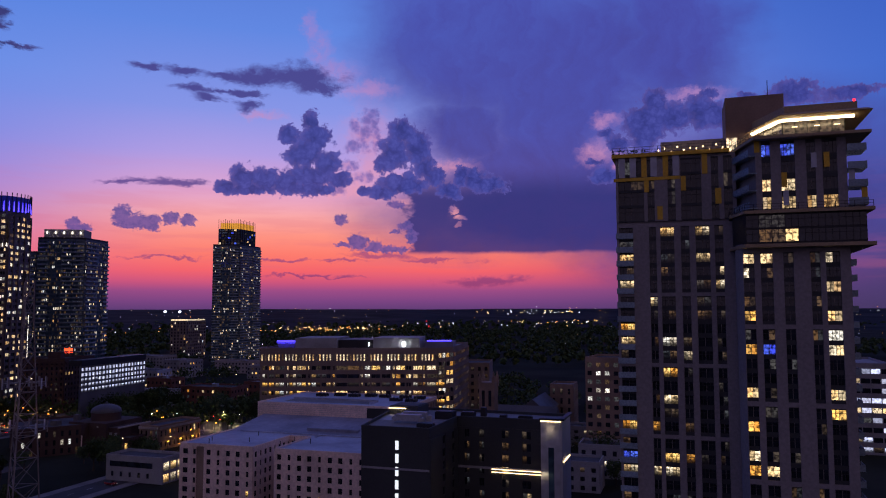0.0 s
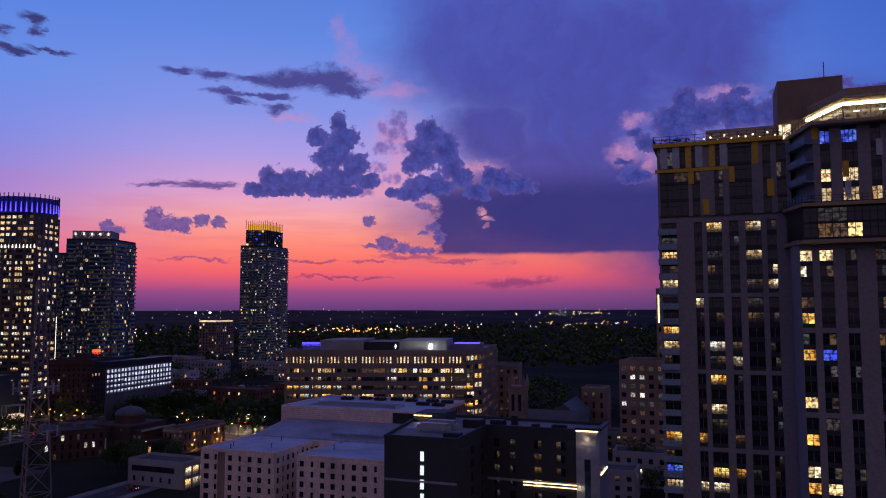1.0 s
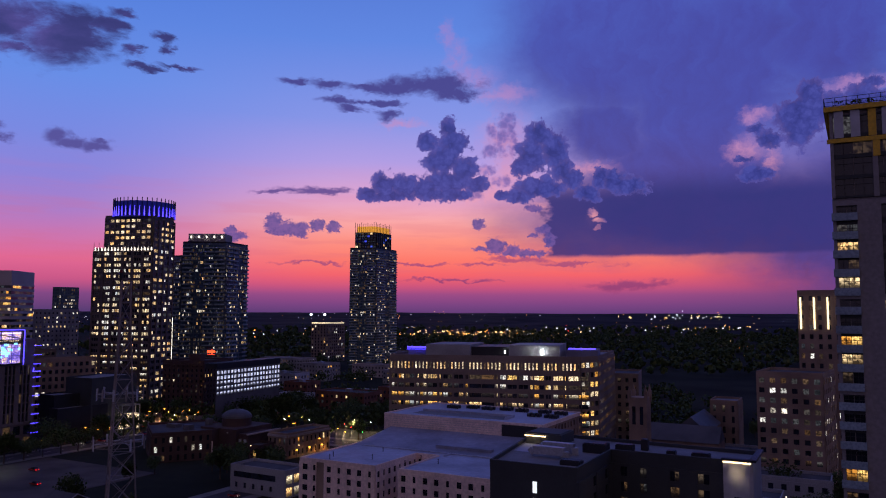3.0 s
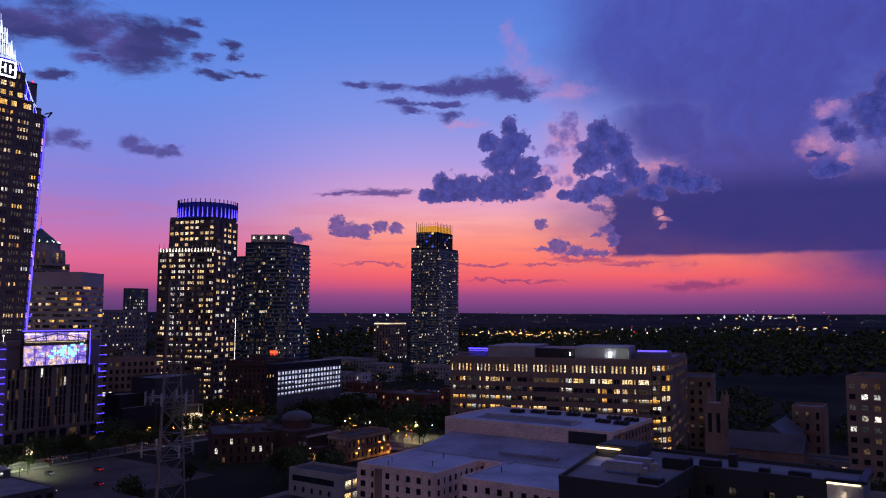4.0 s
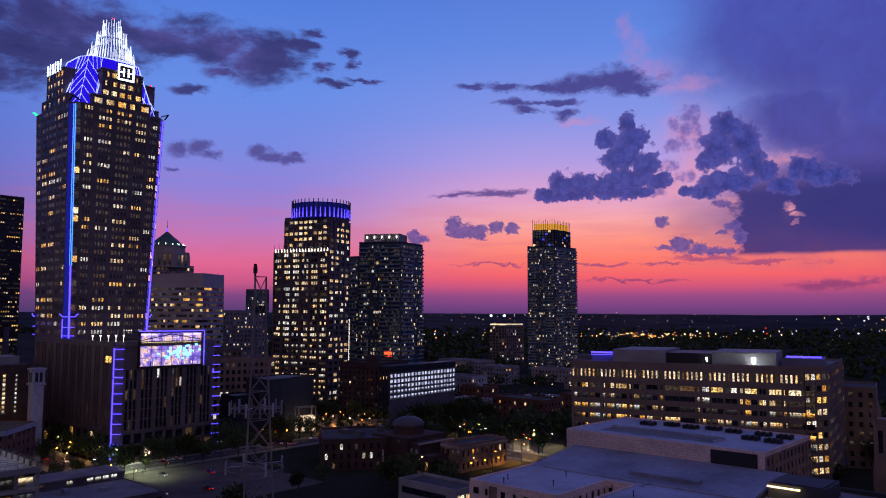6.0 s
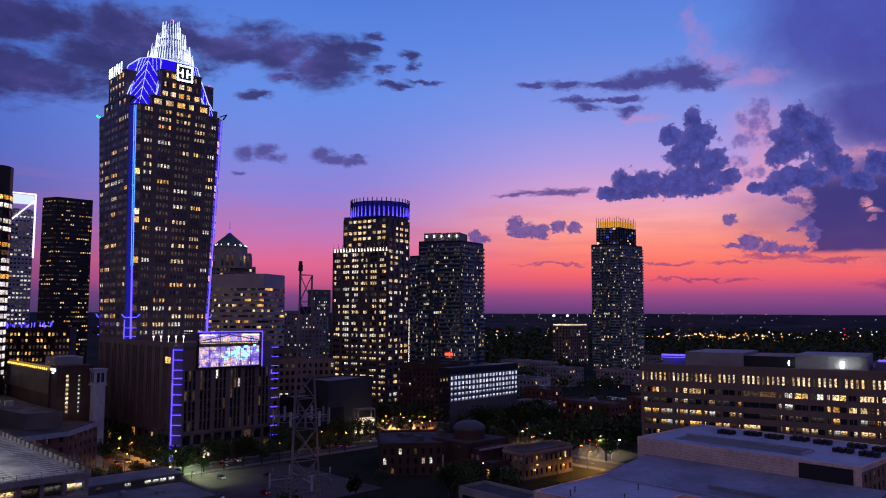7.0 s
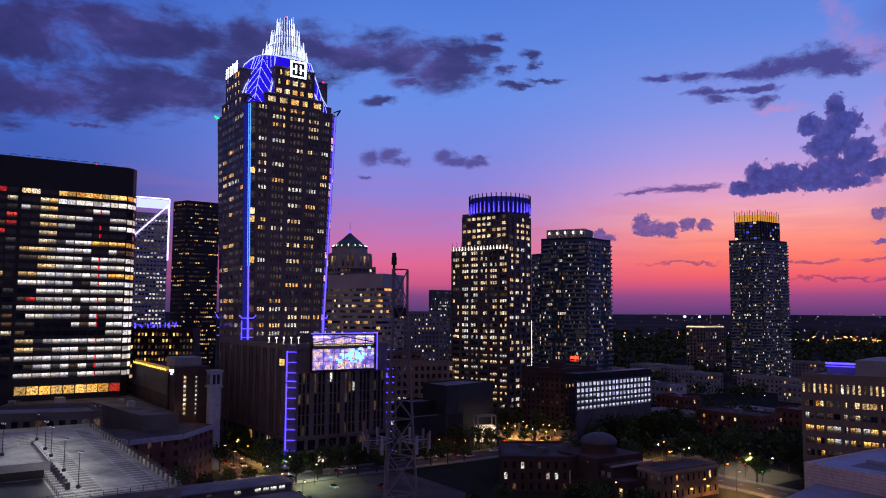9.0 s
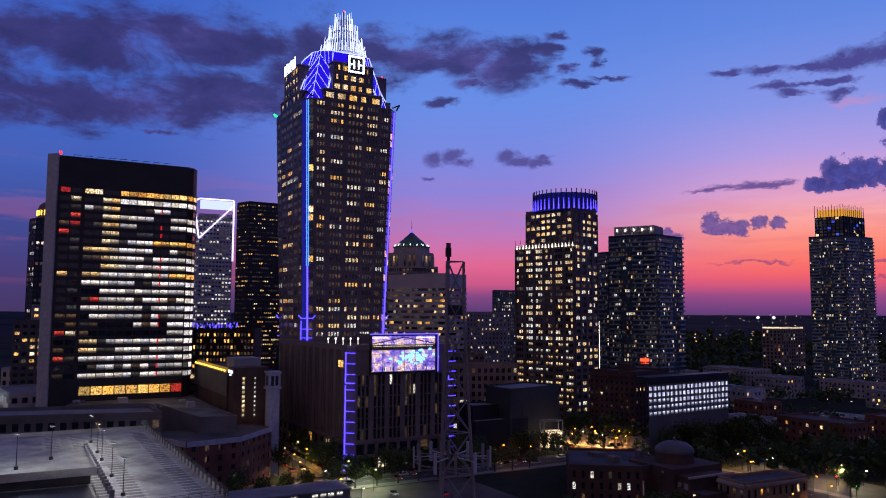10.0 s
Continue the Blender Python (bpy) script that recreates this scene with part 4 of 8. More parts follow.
# vertical light strips on the splayed corners with brackets
for corner in (0, 2, 4):
    lo, hi = shaft_ring(H0 + 0.35, CUT), shaft_ring(H1 + 0.35, CUT)
    m0 = [(lo[corner][i] + lo[corner + 1][i]) / 2 for i in (0, 1)]
    m1 = [(hi[corner][i] + hi[corner + 1][i]) / 2 for i in (0, 1)]
    s = Soup()
    at = lambda z: [m0[i] + (m1[i] - m0[i]) * (z - 53) / 117 for i in (0, 1)]
    s.beam((*m0, 53), (*at(89), 89), 0.6)
    side_way = Vector((lo[corner + 1][0] - lo[corner][0], lo[corner + 1][1] - lo[corner][1])).normalized() * 0.42
    for sg in (-1, 1):
        u = Soup()
        u.beam((at(89)[0] + sg * side_way.x, at(89)[1] + sg * side_way.y, 89), (m1[0] + sg * side_way.x, m1[1] + sg * side_way.y, 170), 0.3)
        part("upper_light_strip", u, M_STRIP_UP if corner == 2 else M_BLUE, t, "pale blue glowing upright light tube")
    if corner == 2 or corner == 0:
        # the strip's blue wash on the corner is painted as a glowing panel
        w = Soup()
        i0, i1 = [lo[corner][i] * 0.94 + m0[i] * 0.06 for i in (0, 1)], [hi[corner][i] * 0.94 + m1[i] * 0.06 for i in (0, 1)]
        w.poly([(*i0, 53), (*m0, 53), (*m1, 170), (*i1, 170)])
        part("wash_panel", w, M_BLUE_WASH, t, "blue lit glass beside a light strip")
    part("light_strip", s, M_BLUE, t, "glowing blue vertical light strip")
    s = Soup()
    o = Vector((m0[0] - TC[0], m0[1] - TC[1], 0)).normalized() * 0.9
    a, b = [Vector((*p, 63.6)) + o for p in (lo[corner], lo[corner + 1])]
    wide = (b - a).normalized() * 1.6
    s.beam(a, b, 0.4), s.beam(a, a - wide + Vector((0, 0, 1.5)), 0.34), s.beam(b, b + wide + Vector((0, 0, 1.5)), 0.34)
    for z in (-5.2, -9.4):
        s.beam(a + Vector((0, 0, z)), b + Vector((0, 0, z)), 0.3)
    s.beam(a + Vector((0, 0, -10.5)), a + Vector((0, 0, -1.2)), 0.34)
    part("light_bracket", s, M_BLUE, t)
    s = Soup()
    a, b = [Vector((*p, 171.5)) for p in (hi[corner], hi[corner + 1])]
    mid = (a + b) / 2 + o * 3.0 + Vector((0, 0, 1.9))
    s.beam(a, mid, 0.6), s.beam(b, mid, 0.6)
    part("corner_fin", s, M_GREEN_L if corner == 0 else M_METAL_D, t)
# ladder of lights at the podium corners
for u, (pa, pb) in enumerate(((ring[1], ring[2]), (P(0.2, 47.4), P(0.2, 51.2)))):
    o = Vector((pa[0] - POD[0] + 20, pa[1] - POD[1] - 30, 0)).normalized() * 0.4
    for seg, (za, zb) in enumerate(((1.5, 36.5), (38.6, 50.0))):
        s = Soup()
        a, b = Vector((*pa, 0)), Vector((*pb, 0))
        o = Vector((E2[0] - E1[0] * 0.2, E2[1] - E1[1] * 0.9, 0)).normalized() * 1.05
        if u == 0:
            s.beam((pa[0] + o.x, pa[1] + o.y, za), (pa[0] + o.x, pa[1] + o.y, zb), 0.36)
        n = int((zb - za) / 4.4)
        for i in range(n + 1):
            z = za + 2.2 + i * 4.4
            if z < zb + 1.5:
                s.beam((pa[0] + o.x, pa[1] + o.y, z), (pb[0] + o.x * 0.9, pb[1] + o.y * 0.9, z), 0.26)
        part("ladder_light", s, M_BLUE, t, "blue ladder of light tubes")
    s = Soup()
    s.beam((pa[0] + o.x * 2.4, pa[1] + o.y * 2.4, 39.0), (pa[0] + o.x, pa[1] + o.y, 37.2), 0.4), s.beam((pa[0] + o.x, pa[1] + o.y, 37.2), (pb[0] + o.x, pb[1] + o.y, 37.2), 0.4)
    part("ladder_light", s, M_BLUE, t)
# winter garden: a glazed box full of blue light set into the podium
GA, GB = P(0.3, 9.0), P(0.3, 41.0)
s = Soup()
s.slab(GA, GB, 40.8, 41.6, 0.0, 1.6), s.slab(GA, GB, 56.6, 57.2, -14, 1.6)
s.slab(GA, P(0.3, 9.6), 41.6, 56.6, 0.0, 1.6), s.slab(P(0.3, 40.4), GB, 41.6, 56.6, 0.0, 1.6)
for k in range(1, 6):
    y = 9.6 + k * 30.8 / 6
    s.slab(P(0.3, y - 0.07), P(0.3, y + 0.07), 41.6, 56.6, 1.3, 1.5)
for z in (45.3, 49.0, 52.8):
    s.slab(P(0.3, 9.6), P(0.3, 40.4), z - 0.06, z + 0.06, 1.3, 1.5)
part("garden_frame", s, M_METAL_D, t)
# the room behind the glass: floor, back wall with painted room light, ceiling trusses with lamps
s = Soup()
s.prism([P(-13, 9.6), P(0.2, 9.6), P(0.2, 40.4), P(-13, 40.4)], 52.3, 52.6)
part("terrace_floor", s, M_CONC, t)
s = Soup()
s.slab(P(0.3, 9.6), P(0.3, 40.4), 41.6, 56.5, 0.02, 0.1)
part("garden_back_wall", s, M_GARDEN, t, "blue and violet lit interior wall")
for k in range(46):
    y, z = rr.gauss(29, 4.2), rr.gauss(48.0, 1.5)
    s = Soup()
    s.slab(P(0.3, y - 0.6), P(0.3, y + 0.6), z - 0.45, z + 0.45, 0.3, 0.3 + rr.random() * 0.8)
    part("art_panel", s, M_ART, t)
apex, foot = (*P(1.2, 25), 56.0), 53.2
for y in (9.8, 40.2):
    s = Soup()
    s.beam((*P(1.2, y), foot), apex, 0.4)
    part("garden_truss", s, M_METAL_D, t)
for z in (55.2, 54.2, 53.0):
    n = int((57.2 - z) * 8)
    for k in range(n):
        f = (k + 0.5) / n
        y = 25 + (f - 0.5) * 2 * min(14.4, (57.2 - z) * 5.2)
        s = Soup()
        s.tube(P(1.1, y), 0.14, 0.14, z - 0.9, z - 0.6, 6)
        part("ceiling_lamp", s, M_WARM_S, t)
for y0, y1 in ((10.0, 17.5), (31, 40.0)):
    s = Soup()
    s.slab(P(0.3, y0), P(0.3, y1), 55.6, 56.0, 0.5, 1.0)
    part("cove_light", s, M_LILAC_L, t)
rg = random.Random(61)
# every third piece glows warm, light put into the planting itself
for k in range(30):
    y = rg.uniform(9.9, 40)
    s = Soup()
    s.slab(P(0.3, y - 0.1), P(0.3, y + 0.1), 42.0, 42.5 + rg.random() * (1.4 if y < 17 else 0.8), 0.4, 0.6)
    part("planting", s, M_METAL_D if k % 3 else M_WARM_S, t)
s = Soup()
s.slab(P(0.3, 8.8), P(0.3, 41.2), 57.2, 57.6, 1.3, 1.8)
s.slab(P(0.3, 41.0), P(0.3, 41.4), 41, 57.2, 1.3, 1.8)
part("garden_light_strip", s, M_BLUE, t)
for k in range(5):
    s = Soup()
    s.tube(P(-35 + k * 1.15, 4.2 + k * 3.2), 0.1, 0.12, 51.6, 54.0, 6), s.tube(P(-35 + k * 1.15, 4.2 + k * 3.2), 0.25, 0.6, 54.0, 54.9, 6)
    part("terrace_lamp", s, M_WARM_W, t, "warm terrace uplight")
for x in (-9.0, -6.0):
    s = Soup()
    s.slab(P(x, 0.0), P(x + 2.4, 0.0), 43.6, 46.4, 0.9, 1.0)
    part("corner_window", s, KINDS["orange", 0], t)
# sign boards on the top blocks, drawn as plain bars
for k in range(6):
    x = -10.6 + k * 3.3
    s = Soup()
    s.slab(grid(TC, x, -24.4), grid(TC, x + (1.1 if k % 2 else 1.5), -24.4), 190.4, 196.2 if k % 2 else 195.7, 0.2, 0.36)
    part("sign_bar", s, M_WHITE_L, t, "white glowing sign bar")
s = Soup()
for y0, y1, za, zb in ((-4.3, -3.5, 186.8, 195.4), (3.5, 4.3, 186.8, 195.4), (-4.3, 4.3, 194.6, 195.4), (-4.3, 4.3, 186.8, 187.6), (-1.6, -0.9, 188.9, 193.3), (0.9, 1.6, 188.9, 193.3), (-3.0, -0.9, 190.8, 191.4), (0.9, 3.0, 190.8, 191.4)):
    s.slab(grid(TC, 24.5, y0 + 1.2), grid(TC, 24.5, y1 + 1.2), za, zb, 0.6, 1.0)
part("sign_emblem", s, M_WHITE_L, t, "white glowing square emblem", "stuff")
s = Soup()
s.slab(grid(TC, 24.5, -3.4), grid(TC, 24.5, 5.8), 186.4, 195.8, 0.0, 0.55)
part("sign_board", s, M_METAL_D, t)

# ---------------------------------------------------------------- dark glass office tower with lit floors
AL, FIN = (-311.1, 244.2), (-317.2, 243.6)
bow = [grid(AL, 0, 57.2), grid(AL, -2.2, 60.2), grid(AL, -6, 62.5)]
ring = [FIN, AL, *bow, (-338, 312), (-352, 290)]
t = thing("glass_office_tower", (*AL, 0), "dark glass office tower with brightly lit office floors", "skyscraper")
s = Soup()
s.prism(ring, 0, 136)
part("wall", s, M_METAL_D, t)
flat_roof(t, ring, 136.4, M_ROOF_D, M_METAL_D, 1.2)
s = Soup()
s.slab(FIN, AL, 0, 138.5, 0.0, 0.8)
part("side_panel", s, M_PANEL, t, "pale grey metal side wall")
bars, panes = [], []
pk = floor_pick
facade(bars, panes, AL, bow[0], 35, 124, 23, 1, hf=0.57, proud=0.35, pick=pk, cols=[(0.02, 0.09), (0.10, 0.17)] + [(0.2 + k * 0.0665, 0.2 + k * 0.0665 + 0.063) for k in range(12)], band=0.0)
for k, (a, b) in enumerate(((bow[0], bow[1]), (bow[1], bow[2]))):
    facade(bars, panes, a, b, 35, 124, 23, 1, hf=0.57, proud=0.3, pick=lambda f, i, k=k: pk(f, 14 + k), cols=[(0.02, 0.98)], band=0.0)
facade(bars, panes, grid(AL, 0, 12), bow[0], 27.8, 32.6, 1, 9, 0.92, 0.8, 0.35, lambda f, i: "orange" if i < 8 else "red")
frame_out(t, bars, M_METAL_D, True)
glaze(t, panes, 300)
rg = random.Random(5)
for f in list(range(0, 15)) + [17, 18, 20]:
    if rg.random() < 0.8:
        piece("stair_light", M_RED_S, t, (*grid(AL, 0.1, 45.4), 37.2 + f * 3.87), 90 - AZ, 0.7, 0.1, 2.4)
for y in (19.0, 26.6, 34.2, 41.8, 49.4):
    piece("mullion", M_METAL_D, t, (*grid(AL, 0.02, y), 79.5), 90 - AZ, 0.3, 0.5, 89)
s = Soup()
for k in range(9):
    q = [grid(AL, -1, 6 + k * 5), grid(AL, -1, 9 + k * 5)]
    s.beam((*q[0], 138.6), (*q[1], 138.6), 0.2)
    s.beam((*q[0], 136.4), (*q[0], 138.6), 0.15)
part("roof_rail", s, M_METAL_D, t)
s = Soup()
s.tube(grid(AL, -2, 0.5), 0.5, 0.5, 138.4, 139.8, 8), s.tube(grid(AL, -4, 43), 0.35, 0.35, 137.6, 138.4, 8)
part("beacon", s, M_RED_L, t, "red aircraft warning beacon")
roof_box(t, grid(AL, -12, 25), 8, 20, 136.4, 1.8, M_METAL_D)

# ---------------------------------------------------------------- towers behind
def two_face(name, a, b, c, z, floors, label, wall, p, seed, bay=3.4, wf=0.6, hf=0.55, kinds=("warm", "white", "dim"), near=False, cap=30, dark="dark", runs=0.3, parapet=1.0, base=0, depth=26, proud=0.3, band=0.06):
    ring = [a, b, c] + back(a, c, depth)
    return block(name, ring, 0, z, floors, (0, 1), label, "skyscraper", wall, M_ROOF_D, wf, hf, bay, p, seed, kinds, cap, dark, runs, proud, parapet, near=near, base=base, band=band), ring


two_face("framed_tower", (-556.9, 596.9), (-544.7, 591.5), (-524.5, 617.2), 164, 40, "distant tower with a lit slanted roof frame", M_PANEL, 0.45, 61, kinds=("white", "dim", "white"), runs=0.6, hf=0.4, depth=34)
fr = bpy.data.objects["framed_tower"]
s = Soup()
for a, b, za, zb in (((-557.4, 596.6), (-544.9, 591.2), 179, 180), ((-544.9, 591.2), (-524.0, 617.4), 180, 180), ((-557.4, 596.6), (-557.4, 596.6), 164, 179), ((-524.0, 617.4), (-524.0, 617.4), 118, 180), ((-557, 595.8), (-544.4, 590.6), 176, 140), ((-544.4, 590.6), (-523.8, 616.6), 140, 174)):
    s.beam((*a, za), (*b, zb), 1.2)
part("roof_frame", s, M_LILAC_L, fr, "lilac lit roof frame")
s = Soup()
s.slab((-544.9, 592), (-525, 617), 170, 179, -2, -1)
part("roof_screen", s, M_LED_PALE, fr)
two_face("dark_tower", (-438.1, 519.8), (-422.0, 516.2), (-406.5, 539.7), 159, 42, "dark glass tower with warm lit offices", M_METAL_D, 0.34, 62, bay=1.8, runs=0.55, kinds=("warm", "dim", "orange", "dim"), hf=0.3)
two_face("stepped_tower", (-553.7, 412), (-539.9, 407.4), (-535.5, 420.3), 138, 34, "dark tower with rounded stepped top", M_METAL_D, 0.12, 63, kinds=("white",), runs=0.7)
st = bpy.data.objects["stepped_tower"]
s = Soup()
s.tube((-546, 424), 9, 9, 137, 147, 16), s.dome((-546, 424), 9, 7, 147, 16, 4)
part("rounded_top", s, M_STONE, st)
s = Soup()
for k in range(8):
    aa = -2.6 + k * 0.3
    s.tube((-546 + 9.3 * math.cos(aa), 424 + 9.3 * math.sin(aa)), 0.5, 0.5, 142, 146, 6)
part("crown_lamp", s, M_AMBER_L, st, "", "stuff")
# tower with a green dome
dt, ring = two_face("domed_tower", (-347, 612), (-322, 596), (-296, 622), 107, 25, "stone tower with a lit green dome", M_STONE_L, 0.18, 64, kinds=("warm",), depth=30)
DC = (-320.7, 618.3)
s = Soup()
s.tube(DC, 22, 21.5, 106, 120, 8)
part("shoulder_storey", s, M_STONE_L, dt)
s = Soup()
s.tube(DC, 16.5, 16, 120, 126, 16), s.tube(DC, 16.8, 16.8, 125.4, 126.2, 16)
part("drum", s, M_STONE_L, dt)
s = Soup()
s.tube(DC, 14.8, 10.5, 126, 131, 16), s.tube(DC, 10.5, 5.6, 131, 135, 16), s.tube(DC, 5.6, 0.8, 135, 139.4, 16), s.tube(DC, 0.3, 0.1, 142, 150, 6)
part("dome", s, M_COPPER, dt, "green copper dome")
s = Soup()
for k in range(16):
    aa = 2 * math.pi * k / 16
    s.tube((DC[0] + 15.6 * math.cos(aa), DC[1] + 15.6 * math.sin(aa)), 0.4, 0.4, 126.4, 127.6, 6)
    if k % 2:
        s.tube((DC[0] + 14.0 * math.cos(aa), DC[1] + 14.0 * math.sin(aa)), 0.3, 0.3, 127.6, 128.4, 6)
part("dome_lamp", s, M_DOME_L, dt, "", "stuff")
for k in range(8):
    aa = 2 * math.pi * (k + 0.5) / 8
    c = (DC[0] + 20.4 * math.cos(aa), DC[1] + 20.4 * math.sin(aa))
    for j in (-1, 0, 1):
        piece("tall_window", KINDS["warm" if j == 0 and k % 2 else "dim", 0], dt, (c[0] - j * 4.2 * math.sin(aa), c[1] + j * 4.2 * math.cos(aa), 112.5), math.degrees(aa) + 90, 1.6, 0.2, 9)
s = Soup()
s.tube(DC, 0.9, 0.5, 139.4, 142.3, 8)
part("finial_lamp", s, M_BLUE, dt)
# pale slab with strip windows under a tall blank parapet
SB = [(-291, 521), (-239, 512), (-245, 553)]
sl = thing("slab_office", (*SB[1], 0), "pale concrete office block with strip windows", "skyscraper")
ring = [SB[0], SB[1], (-236, 545), SB[2], (-290, 560)]
s = Soup()
s.prism(ring, 0, 95)
part("wall", s, M_PRECAST, sl)
bars, panes = [], []
for k in (0, 1):
    facade(bars, panes, ring[k], ring[k + 1], 4, 86, 20, max(6, round(math.dist(ring[k], ring[k + 1]) / 1.9)), 1.0, 0.46, 0.4, chooser(65 + k, 0.14, ("warm", "dim", "orange"), "dark", 0.5, 0.3), band=0.0)
frame_out(sl, bars, M_PRECAST, False)
glaze(sl, panes, 40)
flat_roof(sl, ring, 95.2, M_ROOF_D, M_PRECAST, 0.6)
two_face("grey_apartment_block", (-260, 590), (-243, 584), (-222, 606), 67, 18, "grey concrete apartment block with small lit windows", M_CONC, 0.25, 66, wf=0.35, hf=0.4, kinds=("white", "warm"))
two_face("glass_condo_tower", (-328, 842), (-318, 840), (-304, 855), 93, 24, "distant blue glass residential tower", M_TEALWALL, 0.4, 67, bay=2.4, kinds=("dim", "white", "dim"), dark="teal")
block("tan_office_block", [(-184, 398), (-176, 384), (-146, 405), (-154, 419)], 0, 38, 9, (0, 1), "tan brick office block with arched windows", "building", M_BRICK_T, wf=0.5, hf=0.55, bay=3.2, p=0.05, seed=68)

bk = block("lit_brick_block", [(-322, 332), (-282, 350), (-300, 380), (-338, 362)], 0, 56, 16, (0,), "dark red brick block with small orange windows", "building", M_BRICK_D, wf=0.55, hf=0.5, bay=1.9, p=0.75, seed=69, kinds=("dim", "orange", "dim"), runs=0.2)
s = Soup()
rg = random.Random(3)
for k in range(46):
    p = Vector((-320, 333)).lerp(Vector((-290, 346.5)), rg.random())
    s.tube((p.x, p.y - 0.4), 0.22, 0.22, 57 + rg.random() * 3.2, 57.4 + rg.random() * 3.2, 6)
part("string_light", s, M_BLUE, bk, "blue string lights on the roof", "stuff")

# ---------------------------------------------------------------- lit tower with a blue drum crown
HA, HB, HC = (-172.4, 477.1), (-129.6, 463.8), (-120.8, 487.6)
t = thing("crown_tower", (*HB, 0), "brown stone office tower with a blue lit drum crown", "skyscraper")
s = Soup()
low = [HA, HB, HC] + back(HA, HC, 30)
s.prism(low, 0, 110)
up = [(-168, 486), (-133, 473), (-121.5, 488), (-126, 506), (-158, 512)]
s.prism(up, 110, 134)
part("wall", s, M_STONE_D, t)
bars, panes = [], []
facade(bars, panes, HA, HB, 6, 108, 26, 6, 0.72, 0.5, 0.7, CROWN_PICK, split=3, gapx=0.5, band=0.5)
facade(bars, panes, HB, HC, 6, 130, 31, 4, 0.72, 0.5, 0.7, lambda f, i: CROWN_PICK(f, i + 30), split=2, gapx=0.4, band=0.5)
facade(bars, panes, up[0], up[1], 112, 132, 5, 9, 0.7, 0.5, 0.5, chooser(71, 0.45, ("warm",), runs=0.5))
frame_out(t, bars, M_STONE_D, True)
glaze(t, panes, 200)
s = Soup()
for k in range(13):
    x = k / 12
    p = (HA[0] + (HB[0] - HA[0]) * x + 0.5, HA[1] + (HB[1] - HA[1]) * x - 0.8)
    s.tube(p, 0.35, 0.1, 107, 114, 6)
part("pinnacle", s, M_STONE_L, t, "", "stuff")
s = Soup()
for k in range(18):
    x = (k + 0.5) / 18
    s.tube((HA[0] + (HB[0] - HA[0]) * x + 0.3, HA[1] + (HB[1] - HA[1]) * x - 0.75), 0.5, 0.15, 108.2, 110.6, 6)
part("ledge_light", s, M_WARM_W, t, "white uplights along a ledge")
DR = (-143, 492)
# blue floodlight on the drum's stone is put into its glow
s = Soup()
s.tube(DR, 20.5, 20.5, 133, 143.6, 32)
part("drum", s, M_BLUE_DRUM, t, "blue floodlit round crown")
for k in range(40):
    aa = 2 * math.pi * k / 40
    s = Soup()
    s.beam((DR[0] + 20.9 * math.cos(aa), DR[1] + 20.9 * math.sin(aa), 133), (DR[0] + 20.9 * math.cos(aa), DR[1] + 20.9 * math.sin(aa), 146), 0.5)
    part("drum_fin", s, M_METAL_D, t)
    aa = 2 * math.pi * (k + 0.5) / 40
    s = Soup()
    s.tube((DR[0] + 20.8 * math.cos(aa), DR[1] + 20.8 * math.sin(aa)), 0.45, 0.12, 133.2, 140, 6)
    part("drum_uplight", s, M_BLUE, t)
s = Soup()
s.beam((HC[0] + 0.7, HC[1] - 0.3, 12), (HC[0] + 0.7, HC[1] - 0.3, 62), 0.2)
part("corner_light", s, M_WARM_W, t)

# ---------------------------------------------------------------- dark residential towers with balconies
def condo(name, ring, z, floors, label, seed, p=0.2, setback=None, bay=3.6, base=4):
    t = thing(name, (*ring[1], 0), label, "apartment tower")
    s = Soup()
    s.prism(ring, 0, z)
    part("wall", s, M_TEALWALL, t)
    bars, panes = [], []
    for k in (0, 1):
        a, b = ring[k], ring[k + 1]
        facade(bars, panes, a, b, base, z - 1, floors, max(2, round(math.dist(a, b) / bay)), 0.86, 0.6, 0.25, chooser(seed + k, p, ("warm", "dim", "white", "dim", "dim"), "teal", 0.1, 0.2), split=3, gapx=0.15)
    frame_out(t, bars, M_TEALWALL, False)
    glaze(t, panes, 90)
    fh = (z - 1 - base) / floors
    rr = random.Random(seed)
    for f in range(1, floors):
        for k in (0, 1):
            a, b = Vector(ring[k]), Vector(ring[k + 1])
            n = max(2, round((b - a).length / 9))
            for i in range(n):
                if (i + k) % 2 == 0 or i in (0, n - 1):
                    s = Soup()
                    p0, p1 = a.lerp(b, (i + 0.04) / n), a.lerp(b, (i + 0.96) / n)
                    s.slab(p0, p1, base + f * fh - 0.14, base + f * fh + 1.0, 1.6, 1.7)
                    s.slab(p0, p1, base + f * fh - 0.14, base + f * fh + 0.1, 0.2, 1.62)
                    part("balcony", s, M_BALC, t)
    flat_roof(t, ring, z + 0.3, M_ROOF_D, M_METAL_D, 1.0)
    return t


AV = [(-127.3, 550.3), (-93.1, 546.3), (-79.9, 576.5)]
t = condo("residential_tower", AV + back(AV[0], AV[2], 24), 121, 36, "dark glass residential tower with many balconies", 81, 0.14)
s = Soup()
pr = [(-124, 554), (-95, 550.5), (-92, 570), (-118, 574)]
s.prism(pr, 121, 129)
part("penthouse", s, M_CONC, t)
s = Soup()
for k in range(5):
    x = 0.08 + k * 0.21
    c = (pr[0][0] + (pr[1][0] - pr[0][0]) * x, pr[0][1] + (pr[1][1] - pr[0][1]) * x - 0.8)
    s.tube(c, 0.5, 0.5, 125.4, 127.2, 6)
